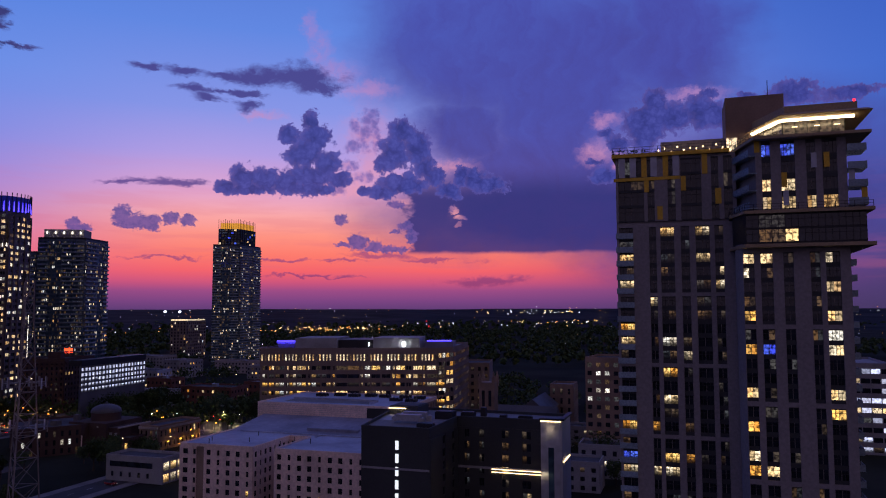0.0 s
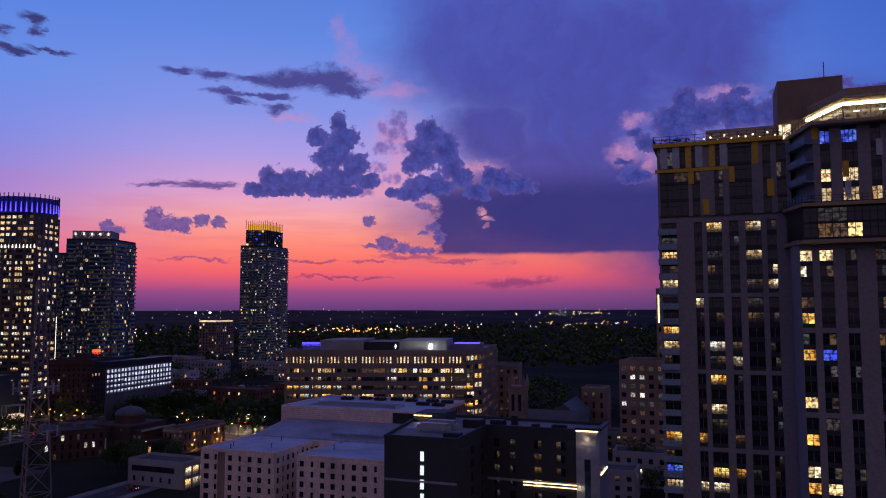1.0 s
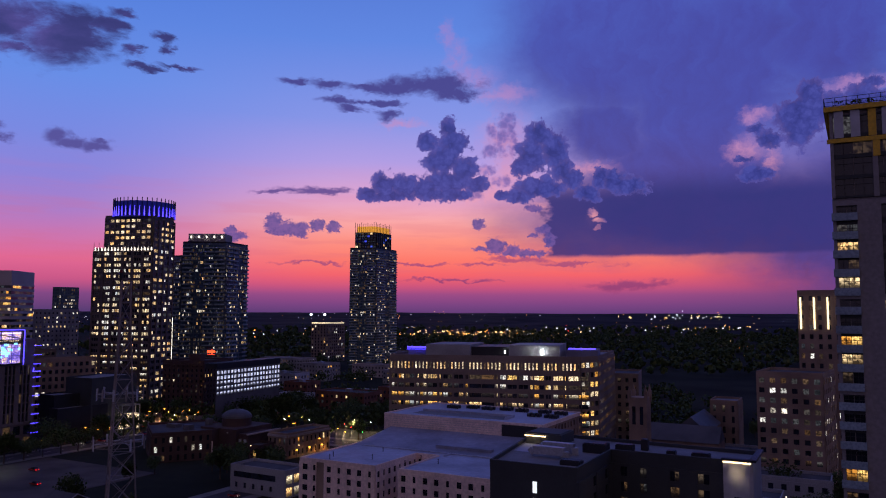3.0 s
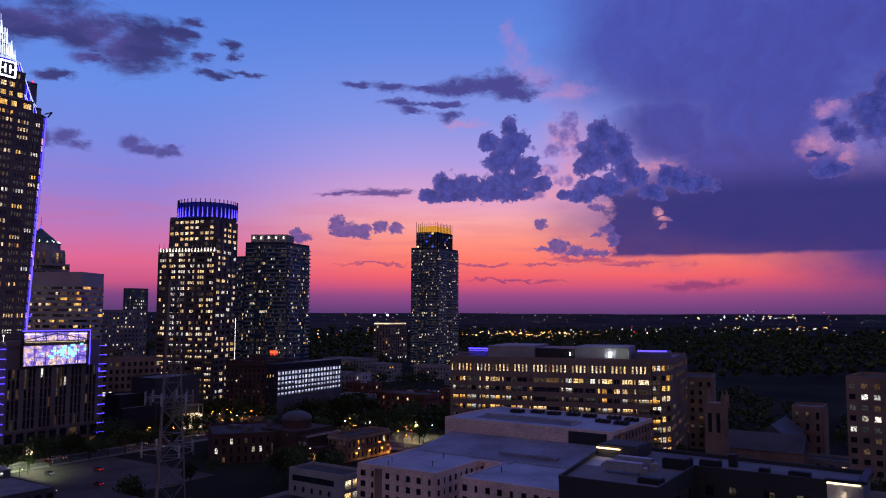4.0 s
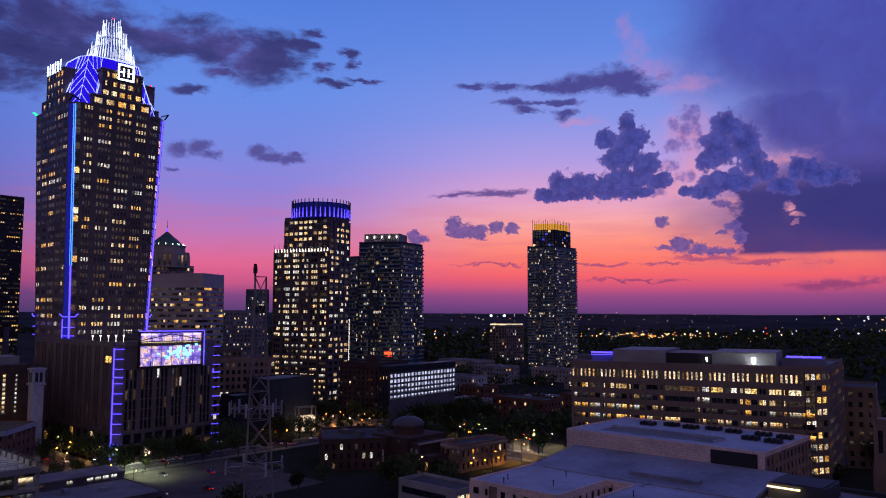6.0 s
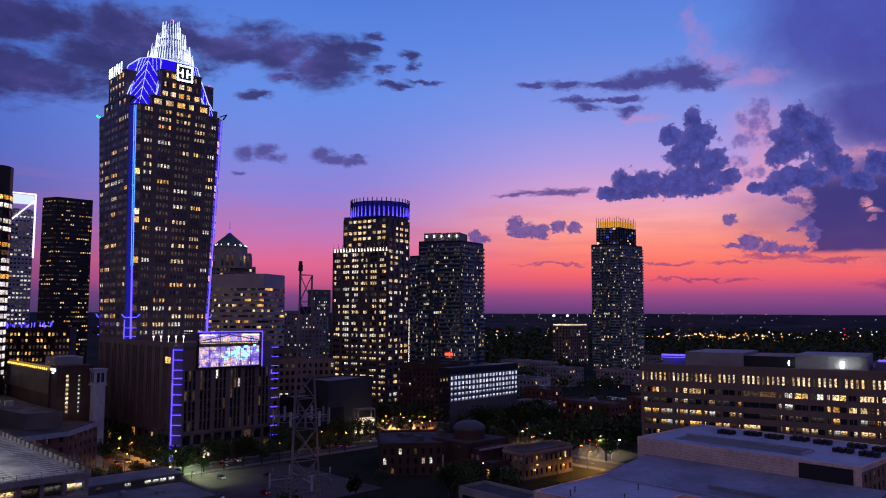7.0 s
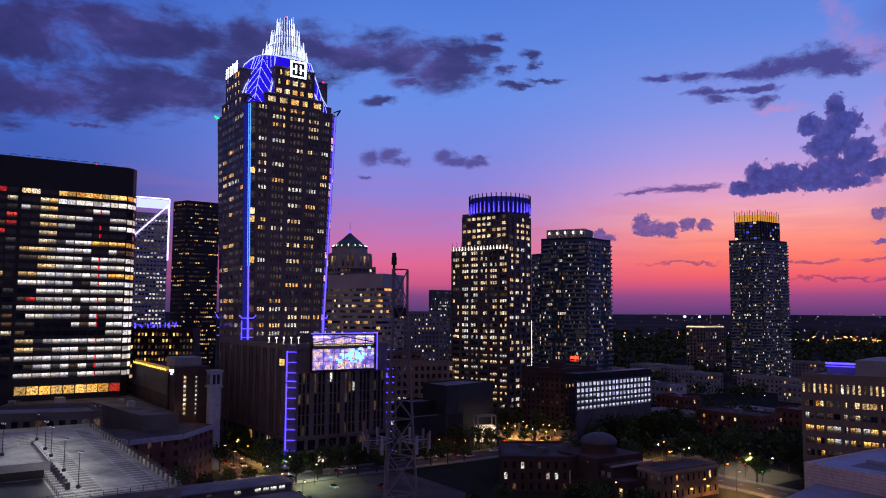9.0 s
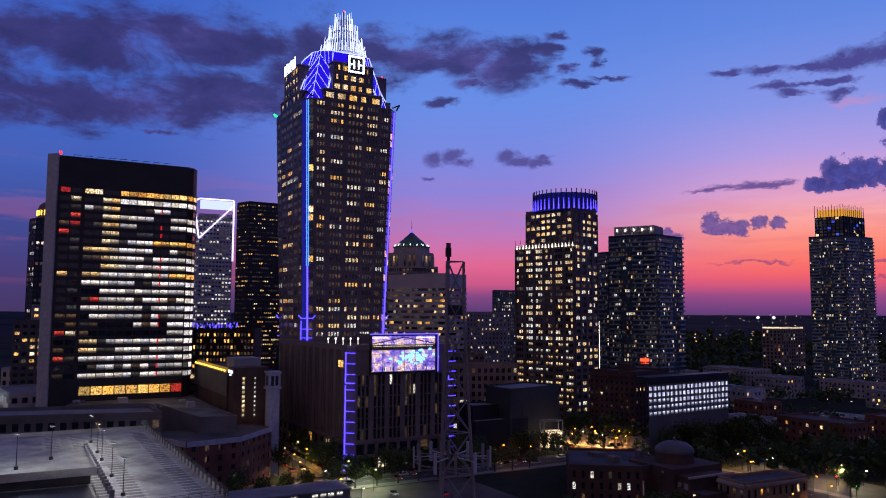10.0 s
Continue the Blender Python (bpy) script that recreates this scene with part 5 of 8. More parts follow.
part("penthouse_lamp", s, M_WARM_W, t, "", "stuff")
s = Soup()
s.slab((-105.5, 547.7), (-99.5, 547.0), 32.6, 36.6, 0.3, 0.7)
part("shop_sign", s, M_SIGN_R, t, "glowing red shop sign")
SD = [(-136, 556), (-128, 551), (-122, 566)]
condo("narrow_residential_tower", SD + back(SD[0], SD[2], 14), 110, 32, "narrow dark glass residential wing", 83, 0.1)
VU = [(7.3, 800.5), (36.6, 792.0), (62.6, 831.3)]
t = condo("slim_tower", VU + back(VU[0], VU[2], 26), 139, 44, "slim dark residential tower with amber crown", 85, 0.18)
up = [(13, 800.5), (36.6, 794.5), (55, 822), (32, 836), (14, 824)]
s = Soup()
s.prism(up, 139, 158)
part("upper_floors", s, M_TEALWALL, t)
bars, panes = [], []
for k in (0, 1):
    facade(bars, panes, up[k], up[k + 1], 140, 158, 6, 7, 0.8, 0.7, 0.9, chooser(87 + k, 0.2, ("warm", "blue", "dim"), "teal"))
frame_out(t, bars, M_METAL_D, False)
glaze(t, panes, 0)
s = Soup()
for k in (0, 1):
    a, b = Vector(up[k]), Vector(up[k + 1])
    for i in range(11):
        p = a.lerp(b, i / 10)
        s.beam((p.x, p.y, 158), (p.x, p.y, 168 if i % 3 else 169.5), 0.5)
part("crown_fin", s, M_METAL_D, t, "", "stuff")
s = Soup()
s.prism([(15, 802), (36.2, 796.5), (53, 821), (32, 833), (16, 822)], 158, 165)
part("crown_screen", s, M_AMBER_S, t, "amber lit crown screen")

# ---------------------------------------------------------------- lit parking garage, brick hotel, theatre block
t = block("parking_garage", [(-70.5, 371), (-39.5, 424), (-42, 449), (-74.5, 396)], 0, 33.6, 5, (0,), "white lit open parking garage seen through its grid", "garage", M_CONC_D, M_CONC_D, wf=0.68, hf=0.6, bay=3.0, p=2.5, seed=91, kinds=("garage",), cap=90, runs=0.95, near=True, base=18.5, split=2, dim=0)
s = Soup()
s.slab((-70.5, 371), (-39.5, 424), 33.7, 37, -8, 0.5)
part("top_fascia", s, M_METAL_D, t)
HT = [(-115, 440), (-88, 432), (-74, 460), (-101, 470)]
t = block("brick_hotel", HT, 0, 34, 10, (0, 1), "dark brown brick hotel block with small windows", "building", M_BRICK_D, wf=0.35, hf=0.5, bay=3.2, p=0.04, seed=92, cap=60, near=False)
for k in (0, 1):
    s = Soup()
    s.slab(HT[k], HT[k + 1], 31.6, 32.8, 0, 0.8)
    part("cornice", s, M_BRICK_D, t)
roof_box(t, (-96, 452), 8, 6, 34, 4, M_BRICK_D, "stair_head", -15)
t = thing("theatre", (-142, 334, 0), "dark windowless theatre block with stepped flat roofs", "theatre")
for k, (ring, z, m) in enumerate((([(-148, 340), (-142, 334), (-125, 359), (-131, 365)], 16, M_METAL_D), ([(-148, 362), (-131, 350), (-127, 357), (-117, 385), (-136, 390)], 30, M_STUCCO_D), ([(-158, 352), (-147, 343), (-131, 366), (-142, 374)], 22, M_METAL_D))):
    s = Soup()
    s.prism(ring, 0, z)
    part("wall", s, m, t)
    flat_roof(t, ring, z + 0.2, M_ROOF_G, m, 0.7, 0.25)
for k in range(5):
    s = Soup()
    s.box((-139.6 + k * 4.0, 335.2 + k * 5.9, 3.2), 0.5, 0.5, 0.9, -AZ)
    part("wall_lamp", s, M_ORANGE_L, t, "orange wall lamp")
t = thing("glass_entrance", (-116.9, 362.6, 0), "glowing white glass entrance pavilion", "pavilion")
s = Soup()
s.prism([(-118, 362), (-111, 368.5), (-114, 372), (-121, 365.5)], 2.5, 10)
part("lit_box", s, KINDS["warm", 1], t)
s = Soup()
for p in ((-118.2, 361.8), (-110.8, 368.4), (-114, 372.3), (-121.3, 365.6)):
    s.beam((*p, 0), (*p, 15), 0.4)
for a, b in (((-118.2, 361.8), (-110.8, 368.4)), ((-110.8, 368.4), (-114, 372.3)), ((-114, 372.3), (-121.3, 365.6)), ((-121.3, 365.6), (-118.2, 361.8))):
    s.beam((*a, 15), (*b, 15), 0.4), s.beam((*a, 10.1), (*b, 10.1), 0.3), s.beam((*a, 2.4), (*b, 2.4), 0.3)
part("entrance_frame", s, M_METAL, t)

# ---------------------------------------------------------------- long office building
OF = [(22, 279), (114, 249.5), (138, 309), (46, 338)]
t = thing("long_office", (*OF[0], 0), "long tan stone office building with warm lit floors", "office building")
s = Soup()
OFR = [OF[0], (105, 252.4), (114.5, 257), (141, 309), OF[3]]
s.prism(OFR, 0, 45.6)
part("wall", s, M_TAN, t)
bars, panes = [], []
cols, x = [], 0.012
for w in (0.03, 0.028, 0.05, 0.012, 0.035, 0.05, 0.012, 0.05, 0.05, 0.012, 0.13, 0.012, 0.03, 0.05, 0.05, 0.012, 0.05, 0.028, 0.05, 0.012, 0.1):
    cols.append((x, x + w))
    x += w + 0.0075
    if len(cols) % 3 == 0:
        x += 0.004
facade(bars, panes, OFR[0], OFR[1], 6.7, 39.2, 8, 1, hf=0.46, proud=0.55, pick=OFF_PICK, cols=cols, split=2, gapx=0.25)
facade(bars, panes, OFR[0], OFR[1], 39.2, 45.2, 1, 52, 0.42, 0.5, 0.55, lambda f, i: "warm" if (i * 7 + i // 5) % 9 < 6 else "dim")
facade(bars, panes, OFR[1], OFR[2], 6.7, 45.2, 9, 4, 0.8, 0.5, 0.5, chooser(96, 0.7, ("warm", "dim", "orange", "white")))
facade(bars, panes, OFR[2], OFR[3], 6.7, 45.2, 9, 16, 0.6, 0.45, 0.5, chooser(97, 0.5, ("warm", "dim", "orange", "white")))
frame_out(t, bars, M_TAN, True)
glaze(t, panes, 280)
sash_bars(t, panes, M_METAL_D, 700)
flat_roof(t, OFR, 46, M_ROOF_G, M_TAN, 0.9)
L = lambda a, b: (OF[0][0] + (OF[1][0] - OF[0][0]) * a + (OF[3][0] - OF[0][0]) * b, OF[0][1] + (OF[1][1] - OF[0][1]) * a + (OF[3][1] - OF[0][1]) * b)
for q, z, m, nm in (((0.03, 0.13, 0.3, 0.6), 3.0, M_BLUE_W, "corner_room"), ((0.14, 0.36, 0.2, 0.7), 5.2, M_PLANT, "plant_screen"), ((0.36, 0.62, 0.25, 0.7), 4.2, M_METAL_D, "plant_screen"), ((0.56, 0.8, 0.12, 0.6), 5.4, M_PLANT, "plant_screen"), ((0.82, 0.97, 0.25, 0.6), 3.0, M_BLUE_W, "corner_room")):
    s = Soup()
    s.prism([L(q[0], q[2]), L(q[1], q[2]), L(q[1], q[3]), L(q[0], q[3])], 46, 46 + z)
    part(nm, s, m, t)
for a, b in ((0.03, 0.13), (0.83, 0.96)):
    s = Soup()
    s.slab(L(a, 0.28), L(b, 0.28), 49.3, 49.9, 0, 0.5)
    s.slab(L(a, 0.28), L(b, 0.28), 48.5, 48.7, 0, 0.4)
    part("roof_light_strip", s, M_BLUE, t, "curved blue neon roof strip")
for c, w, hh in ((L(0.72, 0.1), 1.3, 2.2), (L(0.53, 0.2), 0.4, 1.6)):
    s = Soup()
    s.box((*c, 47.2), w, 0.4, hh, -18)
    part("flood_lamp", s, M_FLOOD, t, "bright white roof floodlight")
block("stepped_wing", [(142, 310), (153, 306), (166, 334), (152, 340)], 0, 34, 8, (0,), "tan stone stepped rear office wing", "office building", M_TAN, wf=0.4, hf=0.5, p=0.02, seed=99)

# ---------------------------------------------------------------- pale apartment building with the white roofs
W = (-12.5, 167)
g = lambda a, b: grid(W, a, b)
t = thing("pale_apartment_building", (*W, 0), "pale unfinished apartment building with flat white roofs", "apartment building")
ring = [g(0, 0), g(28, 0), g(28, 24), g(36, 24), g(36, 0), g(72, 0), g(72, 48), g(0, 48)]
s = Soup()
s.prism(ring, 0, 20.6)
part("wall", s, M_WHITE, t)
bars, panes = [], []
wc = lambda n, wide: [((i + 0.5) / n - (0.16 if (i % 3) != 1 else 0.1) / n * wide, (i + 0.5) / n + (0.16 if (i % 3) != 1 else 0.1) / n * wide) for i in range(n)]
dk = chooser(101, 0.015, ("warm", "orange"), "dark", 0.0, 0.05)
facade(bars, panes, g(0, 0), g(6.5, 0), 1.5, 20.2, 6, 1, hf=0.55, proud=0.25, pick=dk, cols=[(0.2, 0.5), (0.82, 0.97)])
facade(bars, panes, g(9.5, 0), g(28, 0), 1.5, 20.2, 6, 1, hf=0.55, proud=0.25, pick=dk, cols=wc(5, 1.3))
facade(bars, panes, g(28, 0), g(28, 24), 1.5, 20.2, 6, 1, hf=0.55, proud=0.25, pick=dk, cols=wc(8, 1.4))
facade(bars, panes, g(28, 24), g(36, 24), 1.5, 20.2, 6, 1, hf=0.55, proud=0.25, pick=dk, cols=wc(3, 1.3))
facade(bars, panes, g(36, 0), g(72, 0), 1.5, 20.2, 6, 1, hf=0.55, proud=0.25, pick=dk, cols=wc(10, 1.3))
frame_out(t, bars, M_WHITE, True)
glaze(t, panes, 220)
sash_bars(t, panes, M_METAL_D)
s = Soup()
s.slab(g(6.6, 0), g(9.4, 0), 1, 20.4, -0.6, 0.06)
part("stair_recess", s, M_BRICK_T, t)
flat_roof(t, ring, 21, M_ROOF_W, M_WHITE, 0.35, 0.4)
# roof wedge shaped to fit the camera's view of the rear wall's foot
s = Soup()
s.hexa([(*g(0.5, 28), 21.0), (*g(66, 28), 21.0), (*g(66, 52), 21.0), (*g(0.5, 52), 21.0), (*g(0.5, 28), 21.06), (*g(66, 28), 21.06), (*g(66, 52), 24.2), (*g(0.5, 52), 24.2)])
part("sloped_roof", s, M_ROOF_B, t, "weathered blue-grey sloped roof membrane")
s = Soup()
for a, b in ((g(5, 28.2), g(66.5, 28.2)), (g(66.5, 28.6), g(66.5, 47)), (g(38, 24), g(38, 28.2))):
    s = Soup()
    s.slab(a, b, 21, 21.45, -0.3, 0.3)
    part("roof_kerb", s, M_ROOF_W, t)
s = Soup()
s.slab(g(30, 34), g(50, 34), 21, 22.7, -1.2, 1.2)
part("roof_plinth", s, M_ROOF_B, t)
rr = random.Random(8)
for k in range(12):
    s = Soup()
    c = g(rr.uniform(2, 68), rr.choice((rr.uniform(2, 22), rr.uniform(50, 47))))
    s.tube(c, 0.12, 0.12, 21, 22.3, 8), s.tube(c, 0.22, 0.1, 22.3, 22.6, 8)
    part("vent_pipe", s, M_METAL_D, t)
RB = (16, 211)
h = lambda a, b: grid(RB, a, b)
t = thing("rear_apartment_block", (*RB, 0), "taller pale apartment block with rows of rooftop coolers", "apartment building")
ring = [h(0, 0), h(63, 0), h(63, 39), h(0, 39)]
s = Soup()
s.prism(ring, 0, 28.1)
part("wall", s, M_WHITE, t)
bars, panes = [], []
facade(bars, panes, h(63, 0), h(63, 39), 1.5, 27.6, 8, 1, hf=0.6, proud=0.3, pick=chooser(103, 0.02), cols=wc(12, 1.5))
frame_out(t, bars, M_BRICK_T, True)
glaze(t, panes, 120)
s = Soup()
for k in range(9):
    s.slab(h(0.5, 0), h(45, 0), 21.8 + k * 0.75, 21.86 + k * 0.75, 0, 0.08)
part("siding_joint", s, M_PLANT, t, "", "stuff")
s = Soup()
s.slab(h(48, 0), h(61, 0), 22, 28, 0.02, 0.3)
part("dark_panel", s, M_METAL_D, t)
flat_roof(t, ring, 28.5, M_ROOF_W, M_WHITE, 0.4, 0.4)
s = Soup()
s.prism([h(8, 7), h(46, 7), h(46, 15), h(8, 15)], 28.5, 28.56)
part("roof_well", s, M_ROOF_G, t, "grey sunken roof strip")
s = Soup()
for a, b in ((h(8, 15.2), h(46, 15.2)), (h(46, 15.2), h(46, 7))):
    s.slab(a, b, 28.5, 29.3, -0.2, 0.2)
part("roof_kerb", s, M_ROOF_W, t)
def cooler(c, z, parent, turn, k=1.0):
    s = Soup()
    s.box((c[0], c[1], z + 0.15), 1.2 * k, 1.2 * k, 1.0 * k, turn)
    s.tube(c, 0.45 * k, 0.45 * k, z + 0.15 + 1.0 * k, z + 0.25 + 1.0 * k, 12)
    for dx in (-0.45, 0.45):
        s.box((c[0] + dx * k * math.cos(radians(turn)), c[1] + dx * k * math.sin(radians(turn)), z), 0.1, 1.2 * k, 0.16, turn)
    return part("rooftop_cooler", s, M_METAL_D, parent)
for cx, cy in ((13, 27), (20, 30), (27, 29), (34, 31), (41, 30), (50, 30), (57, 29), (50, 20), (57, 19)):
    for i in range(3):
        for j in range(2):
            cooler(h(cx + i * 1.7 + rr.uniform(-.2, .2), cy + j * 1.9), 28.5, t, -AZ)

# ---------------------------------------------------------------- charcoal hotel
HO = (24, 45)
g = lambda a, b: grid(HO, a, b)
t = thing("hotel", (*HO, 0), "charcoal hotel with white light lines and rooftop plant", "hotel")
HE, HW = 33.0, 37.0
ring = [g(0, 0), g(14.5, 0), g(14.5, 18.5), g(HW, 18.5), g(HW, 29), g(-4.5, 31)]
s = Soup()
s.prism(ring, 0, 41.6)
part("wall", s, M_STUCCO_D, t)
bars, panes = [], []
pk = chooser(105, 0.1, ("warm", "dim", "orange"), "dark", 0.0, 0.5)
facade(bars, panes, g(14.5, 18.5), g(HE, 18.5), 2, 40.4, 15, 1, hf=0.62, proud=0.3, pick=pk, cols=[(0.09, 0.15), (0.27, 0.33), (0.54, 0.62), (0.78, 0.88)], split=2, gapx=0.1)
facade(bars, panes, g(14.5, 0), g(14.5, 18.5), 2, 40.4, 15, 1, hf=0.62, proud=0.3, pick=chooser(106, 0.06), cols=[(0.4, 0.5), (0.75, 0.85)])
frame_out(t, bars, M_STUCCO_D, True)
for f in range(14):
    z = 39.0 - f * 2.55
    piece("stair_window", M_STAIR_L, t, (*g(7.7, -0.03), z), -AZ, 0.7, 0.06, 1.75)
glaze(t, panes, 170)
s = Soup()
s.slab(g(0, 0), g(14.5, 0), 34.2, 34.6, 0, 0.12), s.slab(g(14.5, 18.5), g(HE, 18.5), 31.7, 32.2, 0.3, 0.42)
part("wall_band", s, M_PLANT, t)
for dz in (0.0, 0.6):
    s = Soup()
    s.slab(g(22.3, 18.5), g(HE + 0.2, 18.5), 31.1 + dz, 31.24 + dz, 0.43, 0.55)
    part("light_line", s, M_WARM_L, t, "long warm white light line")
s = Soup()
s.slab(g(HE, 18.5), g(HW, 18.5), 0, 42.6, 0.0, 0.7), s.slab(g(HW, 18.0), g(HW, 29), 0, 42.6, 0.0, 0.5)
part("end_wall", s, M_PANEL, t, "pale panelled stair end wall")
s = Soup()
s.slab(g(HE + 1.6, 18.5), g(HE + 2.8, 18.5), 4, 37, 0.72, 0.8)
part("end_glazing", s, KINDS["teal", 0], t)
s = Soup()
s.slab(g(HE - 0.2, 18.5), g(HW + 0.4, 18.5), 42.6, 43.0, 0.0, 1.1), s.slab(g(HW, 17.6), g(HW, 29), 42.6, 43.0, 0.0, 1.0)
part("end_canopy", s, M_METAL_D, t)
s = Soup()
s.slab(g(HE, 18.5), g(HW + 0.2, 18.5), 42.3, 42.5, 0.75, 0.9)
part("light_line", s, M_WARM_L, t)
for z in (34, 22, 10):
    s = Soup()
    s.slab(g(HW, 19), g(HW, 27), z - 0.12, z + 0.12, 0.55, 0.7)
    part("light_line", s, M_WARM_L, t)
flat_roof(t, ring, 42, M_ROOF_G, M_STUCCO_D, 0.6, 0.3)
roof_box(t, g(1.2, 24), 7, 7, 42, 1.9, M_STUCCO_D, "lift_room")
s = Soup()
s.slab(g(-2.3, 20.3), g(1.8, 20.3), 43.4, 43.58, 0, 0.2)
part("light_line", s, M_WARM_L, t)
s = Soup()
s.prism([g(-1, 12), g(4, 12), g(4, 20), g(-2, 20)], 42.0, 42.05)
part("roof_deck", s, M_ROOF_W, t)
for k, (a, b) in enumerate(((8.0, 9), (8.0, 13.5))):
    s = Soup()
    c0, c1 = g(a - 4, b), g(a + 1.5, b)
    s.beam((*c0, 43.2), (*c1, 43.2), 1.3), s.beam((*c1, 43.2), (*c1, 42.0), 1.2), s.beam((*c0, 43.2), (*g(a - 4.6, b), 42.6), 1.1)
    part("air_duct", s, M_METAL, t, "shiny galvanised air duct")
for a, b, w, d, hh in ((12, 5, 3.4, 1.8, 0.7), (12, 18, 4, 3, 1.5), (16, 22, 3, 2, 1.0), (19, 24, 1.2, 1.2, 1.8), (24, 22, 1.5, 1.5, 0.6), (29, 21.5, 3, 1.4, 0.7)):
    roof_box(t, g(a, b), w, d, 42, hh, M_METAL_D if a != 28 else M_METAL)

# ---------------------------------------------------------------- apartment tower with the lit rooftop
A = (69.7, 22.2)
g = lambda a, b: grid(A, a, b)
t = thing("apartment_tower", (*A, 0), "tall pale stucco apartment tower with yellow panels and lit roof terrace", "apartment tower")
s = Soup()
s.prism([g(0, 0), g(22, 0), g(22, 22), g(0, 22)], 0, 95.2)
part("rear_volume", s, M_STUCCO, t)
F0, WF = g(22.3, -7.0), 17.1
q = lambda a, b: grid(F0, a, b)
s = Soup()
s.prism([q(-0.9, 2.5), q(0, 0), q(WF, 0), q(WF, 24), q(-0.9, 24)], 0, 77.2), s.prism([q(2.6, 0), q(WF, 0), q(WF, 24), q(-0.9, 24), q(-0.9, 12)], 77.2, 95.4)
part("front_volume", s, M_STUCCO, t)
bars, panes = [], []


FH = 2.66
cL = [(0.02, 0.14), (0.275, 0.335), (0.37, 0.485), (0.54, 0.61), (0.66, 0.775), (0.815, 0.885)]
litL = [(0, 75.5, "warm"), (0, 70.3, "warm"), (0, 62.6, "orange"), (0, 43.8, "orange"), (0, 36.4, "warm"), (0, 39.5, "blue"), (1, 67.4, "warm"), (1, 44, "orange"), (1, 36, "warm"), (2, 80.6, "warm"),
        (2, 75.4, "dim"), (2, 60, "white"), (2, 57.3, "dim"), (2, 54.5, "orange"), (2, 49.8, "warm"), (2, 47.5, "dim"), (2, 38.7, "orange"), (2, 36.2, "warm"), (3, 59.8, "dim"), (3, 57, "warm"), (3, 38.5, "orange"),
        (4, 80.6, "warm"), (4, 76.2, "warm"), (4, 70.3, "dim"), (4, 64.6, "dim"), (5, 69.8, "warm")]
dimmer = chooser(111, 0.03, ("dim", "warm"), "dark", 0.0, 0.12)
for grp in range(6):
    z0 = 82.2 - (grp + 1) * 5 * FH
    pick = lambda f, i, z0=z0: next((k for c, z, k in litL if c == i // 2 and z0 + f * FH <= z < z0 + (f + 1) * FH), dimmer(f + int(z0), i))
    facade(bars, panes, g(0, 0), g(22, 0), z0, z0 + 5 * FH - 0.7, 5, 1, hf=0.64, proud=0.35, pick=pick, sill=0.78, cols=cL, split=2, gapx=0.1, band=0.25)
    c = g(11, 0)
    bars.append(("floor_band", (*c, z0 + 5 * FH - 0.35), -AZ, 22, 0.36, 0.7))
cT = [(0.02, 0.24), (0.27, 0.33), (0.44, 0.505), (0.55, 0.72), (0.8, 0.86), (0.9, 0.97)]
facade(bars, panes, g(0, 0), g(22, 0), 82.6, 94.6, 4, 1, hf=0.82, proud=0.4, pick=chooser(112, 0.03, ("dim",)), cols=cT, split=2, gapx=0.1, band=0.1)
# front volume
cF = [(0.005, 0.11), (0.17, 0.285), (0.385, 0.48), (0.635, 0.725), (0.775, 0.905)]
litF = [(0, 75.3, "warm"), (1, 75.5, "warm"), (0, 64, "orange"), (1, 59.4, "blue"), (0, 59.6, "orange"), (4, 70.4, "warm"), (4, 64.2, "warm"), (4, 61.8, "white"), (4, 59.4, "warm"), (4, 50.4, "warm"), (4, 48.2, "orange"),
        (0, 50.4, "warm"), (0, 45.8, "orange"), (0, 40.7, "warm"), (0, 37, "orange"), (1, 36.6, "warm"), (1, 48.5, "dim"), (3, 61, "dim")]
for grp in range(6):
    z0 = 76.4 - (grp + 1) * 5 * FH
    pick = lambda f, i, z0=z0: next((k for c, z, k in litF if c == i // 2 and z0 + f * FH <= z < z0 + (f + 1) * FH), dimmer(f + int(z0) + 7, i))
    if z0 < -3:
        continue
    facade(bars, panes, q(0, 0), q(WF, 0), z0, z0 + 5 * FH - 0.8, 5, 1, hf=0.66, proud=0.35, pick=pick, sill=0.78, cols=cF, split=2, gapx=0.1, band=0.25)
    c = q(WF / 2, 0)
    bars.append(("floor_band", (*c, z0 + 5 * FH - 0.4), -AZ, WF, 0.36, 0.8))
cU = [(0.07, 0.17), (0.285, 0.44), (0.565, 0.665), (0.74, 0.9)]
litU = {(0, 0): "warm", (0, 1): "warm", (0, 2): "warm", (0, 3): "warm", (1, 0): "warm", (1, 1): "warm", (3, 0): "blue", (3, 1): "blue"}
facade(bars, panes, q(2.6, 0), q(WF, 0), 82.8, 95.2, 4, 1, hf=0.66, proud=0.4, pick=lambda f, i: litU.get((f, i // 2), "dark"), cols=cU, split=2, gapx=0.12, band=0.12)
frame_out(t, [b for b in bars if b[0] != "spandrel"], M_STUCCO, True)
frame_out(t, [b for b in bars if b[0] == "spandrel"], M_STUCCO_D, True)
# dark glass band between two overhanging slabs
s = Soup()
s.prism([q(0.6, -1.8), q(WF + 2.4, -1.8), q(WF + 2.4, 10), q(-1.2, 10), q(-1.2, 4)], 77.0, 82.3)
part("glass_band", s, M_METAL_D, t)
bars = []
litB = {(1, 1): "dim", (1, 2): "dim", (0, 1): "dim", (0, 3): "warm", (0, 2): "dim"}
